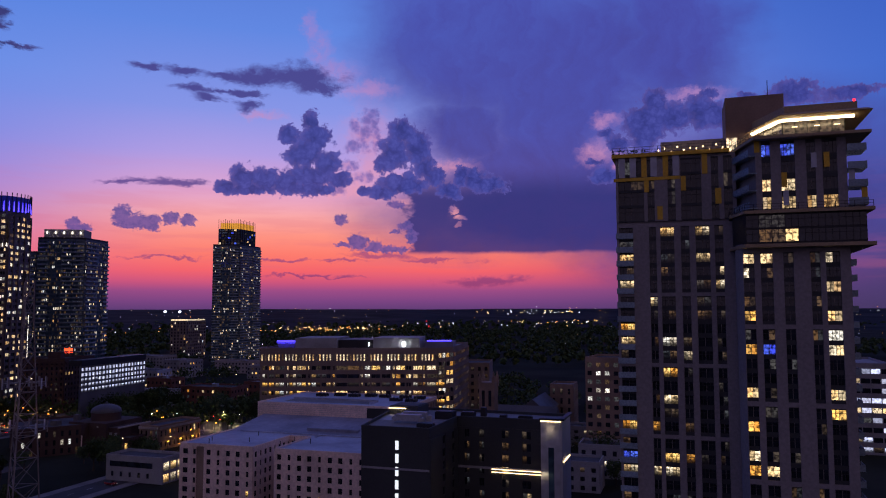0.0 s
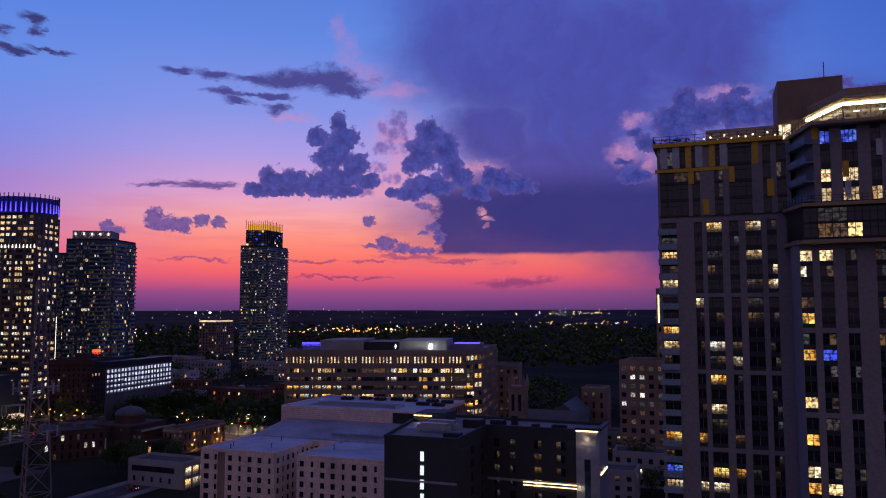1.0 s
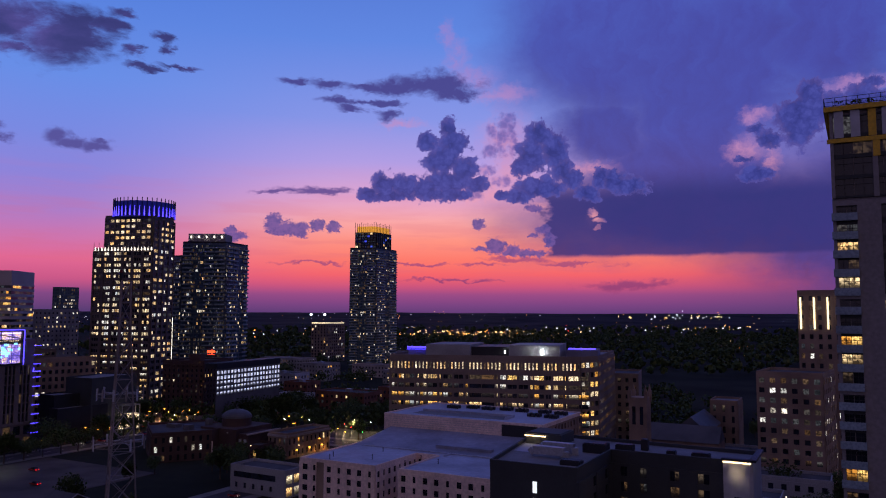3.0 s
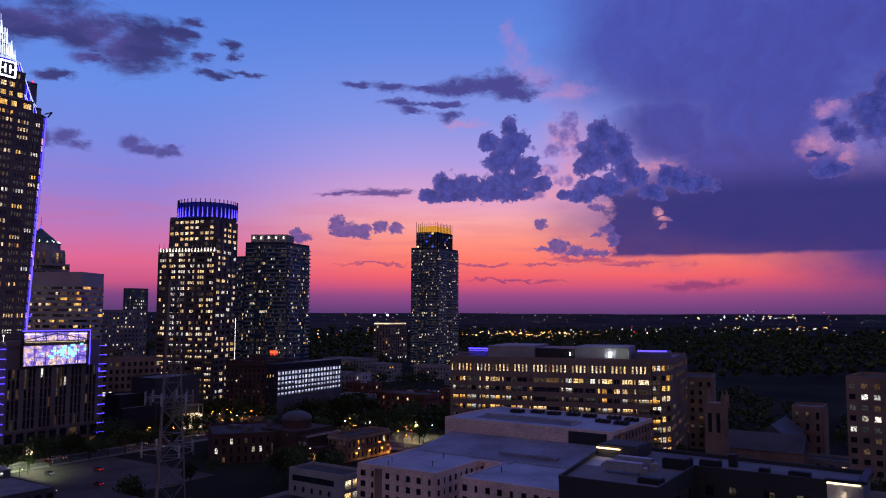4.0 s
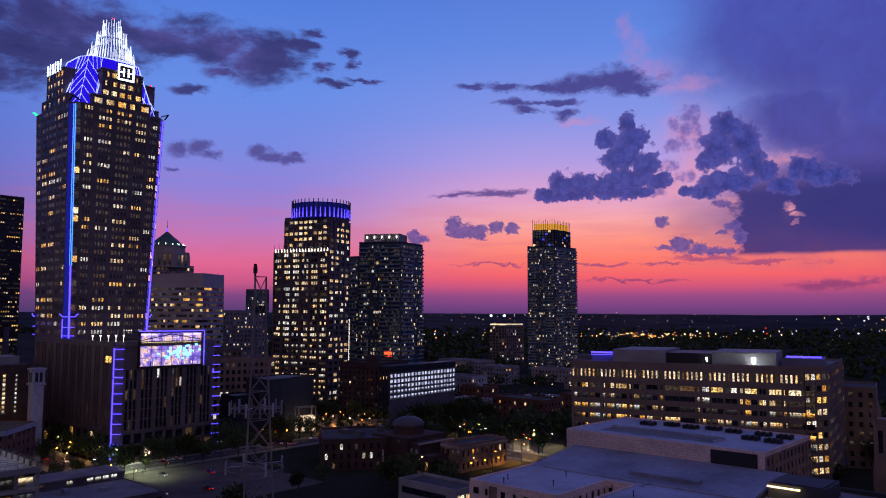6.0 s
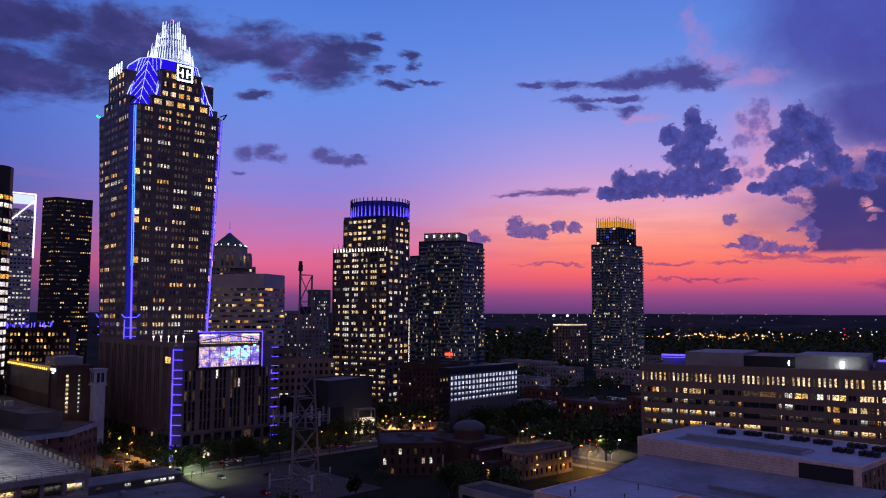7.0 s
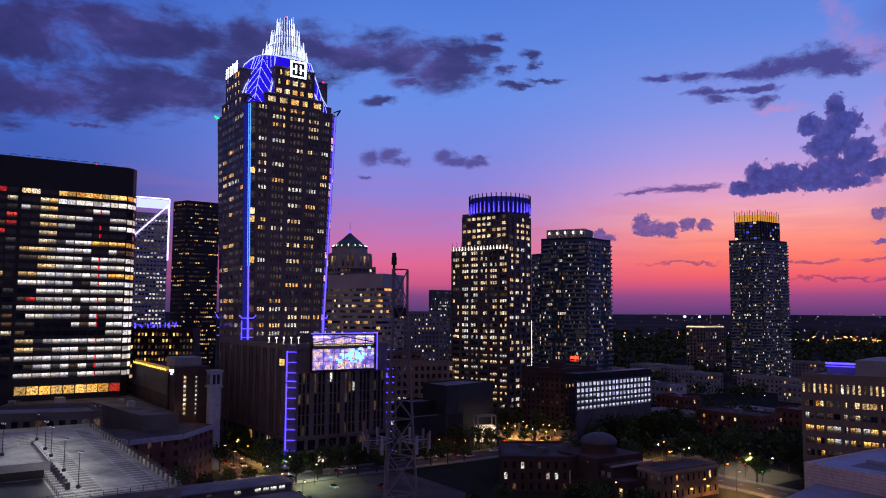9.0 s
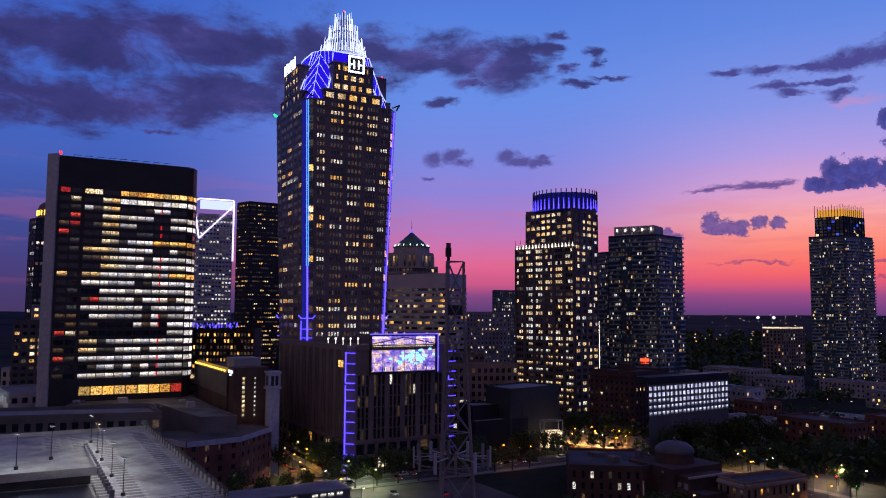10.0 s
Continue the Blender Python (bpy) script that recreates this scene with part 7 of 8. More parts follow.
s.slab((-33, 286), (-24, 278), 9.6, 10.6, 0.3, 0.8), s.slab((-24, 278), (-5.6, 301), 9.6, 10.6, 0.3, 0.8)
part("cornice", s, M_STONE_L, t)
for x in (0.2, 0.5, 0.8):
    p = Vector((-24, 278)).lerp(Vector((-5.6, 301)), x)
    piece("door_light", M_AMBER_L, t, (p.x + 0.3, p.y - 0.3, 3.4), 51, 1.0, 0.2, 0.5)
block("small_shop", [(-46, 280), (-36, 272), (-30, 281), (-40, 289)], 0, 6.5, 1, (0, 1), "small low shop with lit doorway", "shop", M_BRICK_D, M_ROOF_D, wf=0.4, hf=0.6, p=0.5, seed=134, kinds=("warm", "orange"))
# low buildings beyond the trees
rr = random.Random(31)
LOWS = (((-30, 470), 30, 14, 9), ((5, 455), 40, 22, 12), ((42, 500), 24, 18, 10), ((-30, 520), 22, 16, 13), ((-62, 490), 20, 20, 11), ((60, 640), 40, 20, 12), ((-50, 600), 40, 20, 14), ((-90, 640), 30, 20, 13), ((-20, 690), 26, 26, 16), ((40, 720), 60, 18, 12),
        ((-110, 700), 50, 22, 18), ((100, 560), 30, 20, 10), ((150, 640), 40, 20, 12), ((-60, 800), 60, 24, 15), ((90, 860), 60, 24, 18), ((-150, 900), 50, 30, 20))
for k, (c, w, d, z) in enumerate(LOWS):
    ring = [grid(c, -w / 2, -d / 2), grid(c, w / 2, -d / 2), grid(c, w / 2, d / 2), grid(c, -w / 2, d / 2)]
    b = block("low_building", ring, 0, z, max(2, int(z / 3.6)), (0, 1), rr.choice(("low pale flat-roofed building among trees", "low brick flat-roofed building among trees", "grey low-rise block with few lit windows")), "building", rr.choice((M_CONC, M_BRICK, M_STONE_L, M_PANEL)), rr.choice((M_ROOF_G, M_ROOF_W, M_ROOF_D)), wf=0.4, hf=0.45, p=0.1, seed=140 + k, kinds=("warm", "dim", "orange"), cap=5, group="low buildings")
    roof_box(b, c, 4, 3, z, 2)
block("stepped_apartments", [(-42, 975), (-22, 966), (3, 996), (-18, 1006)], 0, 50, 11, (0, 1), "mid-rise apartment block with lit top floor", "apartment building", M_TAN, M_ROOF_G, wf=0.45, hf=0.6, bay=4, p=0.14, seed=160, kinds=("white", "warm", "dim"), base=4)
s = Soup()
s.slab((-42, 975), (-22, 966), 50.4, 52.8, -2, -1.5), s.slab((-22, 966), (3, 996), 50.4, 52.8, -2, -1.5)
part("penthouse_glazing", s, KINDS["warm", 1], bpy.data.objects["stepped_apartments"])
block("cream_block", [(-140, 720), (-118, 712), (-108, 734), (-130, 742)], 0, 19, 5, (0, 1), "cream low-rise block with lit windows", "building", M_STONE_L, M_ROOF_G, p=0.4, seed=161)
# buildings at the foot of the tall towers
for k, (c, w, d, z, lab, m, p) in enumerate((((-330, 330), 40, 30, 34, "brick office block with rows of warm windows", M_BRICK, 0.5), ((-370, 420), 50, 40, 48, "dark office block with warm lit floors", M_METAL_D, 0.45), ((-420, 330), 40, 40, 60, "grey office block with rows of warm windows", M_CONC_D, 0.45), ((-470, 380), 36, 40, 70, "grey concrete office tower with scattered warm lights", M_CONC, 0.4), ((-380, 250), 30, 24, 36, "white low block behind the deck", M_PANEL, 0.2), ((-214, 470), 30, 30, 40, "brown mid-rise office block", M_STONE, 0.12))):
    ring = [grid(c, -w / 2, -d / 2), grid(c, w / 2, -d / 2), grid(c, w / 2, d / 2), grid(c, -w / 2, d / 2)]
    block("mid_rise_office", ring, 0, z, max(3, int(z / 4)), (0, 1), lab, "office building", m, M_ROOF_D, wf=0.6, hf=0.45, p=p, seed=170 + k, kinds=("warm", "orange", "dim"), cap=14, group="mid-rise offices")

# ---------------------------------------------------------------- church with pinnacles and the tan apartment block
t = thing("stone_church", (113, 217, 0), "gothic stone church with a pinnacled square tower", "church")
s = Soup()
s.box((118, 217, 0), 7, 7, 33, -AZ)
part("tower", s, M_BRICK_T, t)
for dx in (-3.2, 3.2):
    for dy in (-3.2, 3.2):
        s = Soup()
        c = grid((118, 217), dx, dy)
        s.box((*c, 31), 1.3, 1.3, 4.5, -AZ), s.tube(c, 0.6, 0.05, 35.5, 38, 4)
        part("pinnacle", s, M_BRICK_T, t)
for dx in (-1.5, 1.5):
    piece("belfry_opening", KINDS["dark", 0], t, (*grid((118, 217), dx, -3.5), 26), -AZ, 1.3, 0.1, 7)
for (cx, cy, w, d, z) in ((140, 232, 36, 14, 14), (158, 250, 14, 34, 16)):
    s = Soup()
    s.box((cx, cy, 0), w, d, z, -AZ)
    part("wall", s, M_BRICK_T, t)
    s = Soup()
    ca, sa = math.cos(radians(-AZ)), math.sin(radians(-AZ))
    R = lambda x, y, zz: (cx + x * ca - y * sa, cy + x * sa + y * ca, zz)
    if w > d:
        q4 = [R(-w / 2, -d / 2 - .5, z), R(w / 2, -d / 2 - .5, z), R(w / 2, 0, z + 6), R(-w / 2, 0, z + 6), R(w / 2, d / 2 + .5, z), R(-w / 2, d / 2 + .5, z)]
    else:
        q4 = [R(-w / 2 - .5, d / 2, z), R(-w / 2 - .5, -d / 2, z), R(0, -d / 2, z + 6), R(0, d / 2, z + 6), R(w / 2 + .5, -d / 2, z), R(w / 2 + .5, d / 2, z)]
    s.poly([q4[0], q4[1], q4[2], q4[3]]), s.poly([q4[4], q4[5], q4[3], q4[2]])
    s.poly([q4[1], q4[4], q4[2]]), s.poly([q4[5], q4[0], q4[3]])
    part("roof", s, M_PLANT_D, t)
block("church_hall", [(172, 266), (182, 259), (192, 273), (182, 280)], 0, 25, 5, (0, 1), "square stone church hall with flat roof", "building", M_BRICK_T, M_ROOF_G, wf=0.3, hf=0.6, p=0.03, seed=181)
t = block("tan_apartments", [(153, 191), (171, 178), (188, 196), (170, 210)], 0, 44, 12, (0, 1), "tan brick apartment block with white lit windows", "apartment building", M_BRICK_T, M_ROOF_D, wf=0.5, hf=0.5, bay=3.6, p=0.35, seed=182, kinds=("white", "dim", "dim"), near=True)
t = block("deco_tower", [(187, 217), (200, 207), (212, 222), (199, 232)], 0, 75, 19, (0, 1), "tall tan stone tower with stepped lit top", "tower", M_BRICK_T, M_ROOF_D, wf=0.4, hf=0.5, bay=3.6, p=0.08, seed=183, kinds=("white", "warm", "dim"))
s = Soup()
for p in ((187.5, 216.4), (191.5, 213.3), (195.5, 210.3), (199.5, 207.2)):
    s.beam((p[0], p[1] - 0.6, 60), (p[0], p[1] - 0.6, 73), 0.5)
part("uplight_strip", s, M_WARM_S, t)
for c, w, d, z in (((150, 165), 24, 14, 12), ((128, 150), 16, 14, 10), ((168, 232), 18, 12, 9)):
    ring = [grid(c, -w / 2, -d / 2), grid(c, w / 2, -d / 2), grid(c, w / 2, d / 2), grid(c, -w / 2, d / 2)]
    block("low_building", ring, 0, z, 3, (0, 1), "low brick shop block on a dark street", "building", M_PLANT, M_ROOF_D, wf=0.4, hf=0.5, p=0.12, seed=int(c[0]), cap=20, group="low buildings")

# garage and lit road beyond the apartment tower
block("open_garage", [(250, 190), (290, 160), (320, 200), (280, 230)], 0, 40, 9, (0, 3), "open garage with lit decks", "garage", M_CONC, M_CONC, wf=0.9, hf=0.5, p=0.7, seed=190, kinds=("garage", "warm"))

# ---------------------------------------------------------------- lattice mast
MA = (-45.5, 89.5)
t = thing("lattice_mast", (*MA, 0), "tall steel lattice radio mast with antennas", "mast")
def leg(k, z):
    r = 1.3 + max(0.0, 66 - z) * 0.062
    aa = radians(20 + 120 * k)
    return Vector((MA[0] + r * math.cos(aa), MA[1] + r * math.sin(aa), z))
levels = [0, 7, 14, 20, 26, 32, 37, 42, 47, 52, 56, 60, 64, 68, 72.5]
for k in range(3):
    s = Soup()
    s.rod([leg(k, z) for z in levels], 0.26)
    part("leg", s, M_MAST, t)
for a, b in zip(levels, levels[1:]):
    for k in range(3):
        j = (k + 1) % 3
        for p, q, w in ((leg(k, b), leg(j, b), 0.12), (leg(k, a), leg(j, b), 0.11), (leg(j, a), leg(k, b), 0.11)):
            s = Soup()
            s.beam(p, q, w)
            part("brace", s, M_MAST, t)
s = Soup()
s.prism([(leg(k, 66)[0], leg(k, 66)[1]) for k in range(3)], 66.0, 67.2)
part("platform", s, M_METAL_D, t)
s = Soup()
s.beam(leg(1, 72), leg(1, 72) + Vector((0, 0, 1.4)), 0.3), s.tube(leg(1, 72)[:2], 0.4, 0.4, 73.2, 74.3, 8)
part("top_drum", s, M_METAL_D, t)
s = Soup()
s.tube(leg(1, 72)[:2], 0.32, 0.32, 74.3, 74.9, 8)
part("beacon", s, M_BEACON_OFF, t, "dark red unlit beacon glass")
for z, n, r in ((49.2, 12, 4.6), (39.2, 8, 5.2)):
    for i in range(n):
        aa = 2 * math.pi * i / n + z
        p = (MA[0] + r * math.cos(aa), MA[1] + r * math.sin(aa))
        s = Soup()
        s.box((*p, z - 1.3), 0.35, 0.2, 2.4, math.degrees(aa) + 90)
        s.beam((*p, z), (MA[0] + 1.2 * math.cos(aa), MA[1] + 1.2 * math.sin(aa), z), 0.1)
        part("antenna", s, M_PANEL if i % 2 else M_MAST, t)
    s = Soup()
    for i in range(12):
        a0, a1 = 2 * math.pi * i / 12, 2 * math.pi * (i + 1) / 12
        s.beam((MA[0] + r * math.cos(a0), MA[1] + r * math.sin(a0), z - 0.6), (MA[0] + r * math.cos(a1), MA[1] + r * math.sin(a1), z - 0.6), 0.1)
    part("antenna_ring", s, M_MAST, t)

# ---------------------------------------------------------------- trees
def make_tree(at, h, r, seed):
    rr = random.Random(seed)
    t = thing("tree", at, "dark leafy street tree with rounded crown", "tree", "street trees")
    s = Soup()
    s.tube(at[:2], 0.32, 0.2, at[2], at[2] + h * 0.45, 8)
    for k in range(6):
        aa = rr.uniform(0, 6.28)
        z = at[2] + h * rr.uniform(0.3, 0.45)
        s.beam((at[0], at[1], z), (at[0] + r * 0.6 * math.cos(aa), at[1] + r * 0.6 * math.sin(aa), z + h * rr.uniform(0.15, 0.35)), 0.16)
    part("trunk", s, M_BARK, t)
    s = Soup()
    lobes = [(rr.uniform(-.5, .5) * r, rr.uniform(-.5, .5) * r, h * rr.uniform(0.45, 0.82), r * rr.uniform(0.4, 0.65)) for _ in range(9)]
    for k in range(900):
        lx, ly, lz, lr = rr.choice(lobes)
        d = Vector((rr.gauss(0, 1), rr.gauss(0, 1), rr.gauss(0, 0.8))).normalized() * lr * rr.uniform(0.55, 1.05)
        c = Vector((at[0] + lx, at[1] + ly, at[2] + lz)) + d
        q = rr.uniform(0.25, 0.5)
        u = Vector((rr.gauss(0, 1), rr.gauss(0, 1), rr.gauss(0, 1))).normalized()
        v = u.orthogonal().normalized()
        s.poly([c + u * q, c + v * q * 0.7, c - u * q, c - v * q * 0.7])
    part("crown", s, M_LEAF, t)
    return t


kinds3 = [make_tree((-60 + 9 * k, 420 + 3 * k, 0.15), h, r, 200 + k) for k, (h, r) in enumerate(((10, 4.2), (12, 5.0), (8, 3.4), (14, 6.0)))]
rr = random.Random(77)
places, TALL = [], []
for k in range(16):
    places.append(grid(POD, 5, -8 + k * 7.5))
    places.append(grid(POD, 23, -60 + k * 9))
for k in range(8):
    places.append(grid(POD, -8 - k * 7, -5)), places.append(grid(POD, -12 - k * 8, -25))
for k in range(9):
    places.append((-126 + rr.uniform(0, 46), 404 + rr.uniform(-6, 30)))
for k in range(46):
    places.append((rr.uniform(-70, 40), rr.uniform(335, 460)))
for k in range(34):
    places.append((rr.uniform(-66, 30), rr.uniform(322, 400)))
for k in range(12):
    f = (k + rr.random()) / 12
    places.append((-62 + 34 * f, 362 + 54 * f)), TALL.append(places[-1])
for k in range(16):
    places.append((rr.uniform(-80, -10), rr.uniform(232, 268)))
for k in range(26):
    places.append((rr.uniform(100, 230), rr.uniform(140, 330)))
for k in range(16):
    places.append((rr.uniform(-140, -60), rr.uniform(120, 235)))
for k in range(10):
    places.append((rr.uniform(140, 170), rr.uniform(120, 170)))
for k in range(8):
    places.append((-8 + k * 2 + rr.uniform(-3, 3), 318 + rr.uniform(-4, 30)))
BLOCKED = (((-102, 392), 11), ((-150, 210), 36), ((-8, 335), 18), ((-30, 362), 12), ((5, 345), 14), ((-33, 286), 30), ((118, 217), 10), ((150, 240), 22), ((-47, 90), 9), ((170, 192), 22), ((-45, 295), 26), ((-26, 212), 14), ((-70, 297), 24), ((-98, 168), 12), ((-140, 187), 34))
for x, y in places:
    if any(math.dist((x, y), c) < d for c, d in BLOCKED):
        continue
    k = rr.choice(kinds3)
    sc = rr.uniform(1.35, 1.6) if (x, y) in TALL else rr.uniform(0.8, 1.25)
    o = copy_thing(k, pose(x, y, 0.0, 0, 0, rr.uniform(0, 360)))
    o.scale = (sc, sc, sc * rr.uniform(0.9, 1.15))
# woods that cover the land to the horizon
def woods(name, n, seed, area, leaf, hh, label):
    rr = np.random.default_rng(seed)
    v, f = [], []
    x0, x1, y0, y1 = area
    px, py = rr.uniform(x0, x1, n), rr.uniform(y0, y1, n)
    for x, y in zip(px, py):
        if -180 < x < 140 and y < 900 and any(abs(x - c[0]) < w / 2 + 14 and abs(y - c[1]) < d / 2 + 16 for c, w, d, z in LOWS):
            continue
        if math.dist((x, y), (35, 800)) < 50 or math.dist((x, y), (-20, 985)) < 40 or math.dist((x, y), (25, 575)) < 45 or math.dist((x, y), (-105, 555)) < 45:
            continue
        h = hh * rr.uniform(0.6, 1.15)
        for k in range(26):
            d = rr.normal(size=3)
            d /= np.linalg.norm(d)
            c = np.array((x, y, h * 0.62)) + d * np.array((h * 0.42, h * 0.42, h * 0.36)) * rr.uniform(0.6, 1.05)
            u = rr.normal(size=3)
            u /= np.linalg.norm(u)
            w = np.cross(u, d)
            w /= np.linalg.norm(w) + 1e-6
            i = len(v)
            v += [tuple(c + u * leaf), tuple(c + w * leaf * 0.8), tuple(c - u * leaf), tuple(c - w * leaf * 0.8)]
            f.append((i, i + 1, i + 2, i + 3))
    me = bpy.data.meshes.new(name)
    me.from_pydata(v, [], f)
    me.materials.append(M_LEAF)
    tagged(new(name, me), label, "woods", "", "stuff")


woods("woods", 1000, 1, (-140, 260, 330, 900), 1.3, 12, "dark treetops of the town woods")
woods("woods", 2300, 2, (-500, 1200, 700, 2000), 3.0, 14, "dark wooded land beyond the town")
woods("woods", 1500, 3, (-1800, 3200, 1900, 4300), 6.0, 18, "dark wooded land near the horizon")
# rolling hills that close the view
s = Soup()
nz = lambda a: 6 * math.sin(a * 9.0) + 4 * math.sin(a * 23 + 1) + 2.5 * math.sin(a * 61 + 2)
prev = None
for k in range(181):
    aa = radians(-100 + k * 200 / 180)
    row = []
    for r, z in ((2600, 0), (3400, 22), (4100, 42), (4600, 60), (4850, 66)):
        zz = z + (nz(aa * r / 3000 + r) * (0.28 if z > 55 else 0.7) if z else -0.5)
        row.append((r * math.sin(aa), r * math.cos(aa), zz))
    if prev:
        for i in range(4):
            s.poly([prev[i], row[i], row[i + 1], prev[i + 1]])
    prev = row
tagged(part("far_hills", s, M_HILLS), "low wooded hills along the horizon", "hills", "", "structure")

# ---------------------------------------------------------------- lamps of the town
rr = random.Random(55)


def land(x, y):
    r = math.hypot(x, y)
    return 0 if r < 2600 else float(np.interp(r, (2600, 3400, 4100, 4600, 4850), (0, 22, 42, 60, 66)))


GROUPS = {"warm_lamp": (M_TOWN_WARM, []), "white_lamp": (M_TOWN_WHITE, []), "orange_lamp": (M_TOWN_ORANGE, []), "red_lamp": (M_TOWN_RED, [])}
def town_light(x, y, z, size, kind):
    GROUPS[kind][1].append((x, y, z + land(x, y), size))
for k in range(230):
    r = 900 + 3700 * rr.random() ** 0.7
    aa = radians(rr.uniform(-34, 52))
    town_light(r * math.sin(aa), r * math.cos(aa), rr.uniform(8, 24), r / 1350 * rr.uniform(0.5, 1.3), rr.choice(("warm_lamp", "white_lamp", "warm_lamp", "orange_lamp", "white_lamp")))
for k in range(260):
    r = 700 + 3900 * rr.random() ** 0.8
    aa = radians(rr.uniform(-34, 52))
    town_light(r * math.sin(aa), r * math.cos(aa), rr.uniform(8, 20), r / 1350 * rr.uniform(0.35, 0.8), rr.choice(("warm_lamp", "white_lamp", "orange_lamp")))
for cx, cy, sx, sy, n, kinds in ((260, 1800, 70, 50, 55, ("warm_lamp", "orange_lamp", "warm_lamp")), (400, 1880, 60, 50, 45, ("orange_lamp", "warm_lamp", "warm_lamp")), (1200, 2400, 120, 90, 30, ("orange_lamp", "warm_lamp", "white_lamp")), (1650, 3500, 160, 80, 30, ("warm_lamp", "white_lamp")), (-260, 1900, 130, 60, 30, ("white_lamp", "orange_lamp", "warm_lamp")), (700, 2300, 90, 60, 14, ("white_lamp", "warm_lamp"))):
    for k in range(n):
        town_light(rr.gauss(cx, sx), rr.gauss(cy, sy), rr.uniform(6, 22), math.hypot(cx, cy) / 1350 * rr.uniform(0.9, 2.4), rr.choice(kinds))
for x in (-165, -95):
    town_light(x, 4000, 16, 15, "white_lamp")
town_light(640, 2050, 16, 4, "red_lamp"), town_light(470, 1500, 40, 2.4, "red_lamp")
for k in range(14):
    town_light(330 + k * 3.2, 205 + rr.uniform(-6, 6), 26 + rr.uniform(0, 6), 0.9, rr.choice(("red_lamp", "white_lamp")))
poles = Soup()
for nm, (mat, pts) in GROUPS.items():
    s = Soup()
    for x, y, z, sz in pts:
        s.tube((x, y), sz * 0.2, sz * 0.5, z - sz * 0.35, z, 6), s.tube((x, y), sz * 0.5, sz * 0.2, z, z + sz * 0.35, 6)
        poles.tube((x, y), 0.12, 0.12, 0, z - sz * 0.35, 3)
    tagged(part("town_lights", s, mat), "scattered glowing lamps of the far town", "lamps", "", "stuff")
tagged(part("town_lamp_posts", poles, M_METAL_D), "slim dark posts of the far lamps", "lamp posts", "", "stuff")


def street_lamp(x, y, h, mat, label, power=0, colour=(1, 1, 1)):
    t = thing("street_lamp", (x, y, 0.16), label, "street lamp", "street lamps")
    s = Soup()
    s.tube((x, y), 0.12, 0.07, 0.16, h, 8), s.beam((x, y, h), (x + 1.2, y - 0.6, h + 0.2), 0.1)
    part("post", s, M_METAL_D, t)
    s = Soup()
    s.tube((x + 1.2, y - 0.6), 0.3, 0.22, h - 0.1, h + 0.15, 10)
    head = part("lamp_head", s, M_METAL_D, t)
    s = Soup()
    s.tube((x + 1.2, y - 0.6), 0.32, 0.24, h - 0.42, h - 0.1, 10)
    part("lamp_lens", s, mat, head, "glowing lens")
    if power:
        la = bpy.data.lights.new("street_lamp_light", "SPOT")
        la.energy, la.color, la.shadow_soft_size = power, colour, 0.3
        la.spot_size, la.spot_blend = radians(158), 0.5
        lo = new("street_lamp_light", la)
        lo.location = (x + 1.2, y - 0.6, h - 0.6)


OR, WA, WH, GN, PK_FILL = (1.0, 0.42, 0.1), (1.0, 0.74, 0.42), (0.92, 0.95, 1.0), (0.85, 1.0, 0.6), (1.0, 0.7, 0.56)
# the pink lamps are unseen, added to warm the pale apartment building's front
for x, y, p, c, m in ((-112, 392, 80000, OR, M_ORANGE_L), (-90, 394, 72000, OR, M_ORANGE_L), (-101, 389, 80000, OR, M_ORANGE_L), (-106, 402, 40000, OR, M_ORANGE_L), (-30, 362, 12000, OR, M_ORANGE_L), (-20, 374, 12000, WA, M_WARM_L), (-200, 283, 16000, OR, M_ORANGE_L), (-170, 268, 20000, GN, M_WARM_L), (-186, 258, 20000, WA, M_WARM_L), (-152, 258, 12000, GN, M_WARM_L), (-214, 296, 5000, WA, M_WARM_L),
                      (1, 303, 26000, OR, M_ORANGE_L), (-11, 284.5, 4000, OR, M_ORANGE_L), (6, 345, 26000, WA, M_WARM_L), (-40, 268, 2500, WA, M_WARM_L), (-128, 330, 5000, OR, M_ORANGE_L), (34, 112, 2600, PK_FILL, M_WARM_L), (8, 128, 2600, PK_FILL, M_WARM_L), (-22, 142, 2200, PK_FILL, M_WARM_L), (75, 205, 4000, WA, M_WARM_L), (166, 240, 1500, WA, M_WARM_L)):
    street_lamp(x, y, 8.5, m, "street lamp on a slim dark post", p, c)
for x, y in ((10, 590), (24, 582), (38, 572), (50, 566)):
    street_lamp(x, y, 10, M_WARM_L, "sports court floodlight on a tall post", 2500 if x == 24 else 0, GN)
for a, b in ((20, -17.3), (38, -17.3), (49.5, -17.3), (71, -17.3), (91, -17.3), (69, -36)):
    la = bpy.data.lights.new("deck_lamp_light", "POINT")
    la.energy, la.color, la.shadow_soft_size = 2300, (1.0, 0.95, 0.86), 0.4
    new("deck_lamp_light", la).location = (*grid(DK, a, b), 36.6 if b > -21 else 39.6)
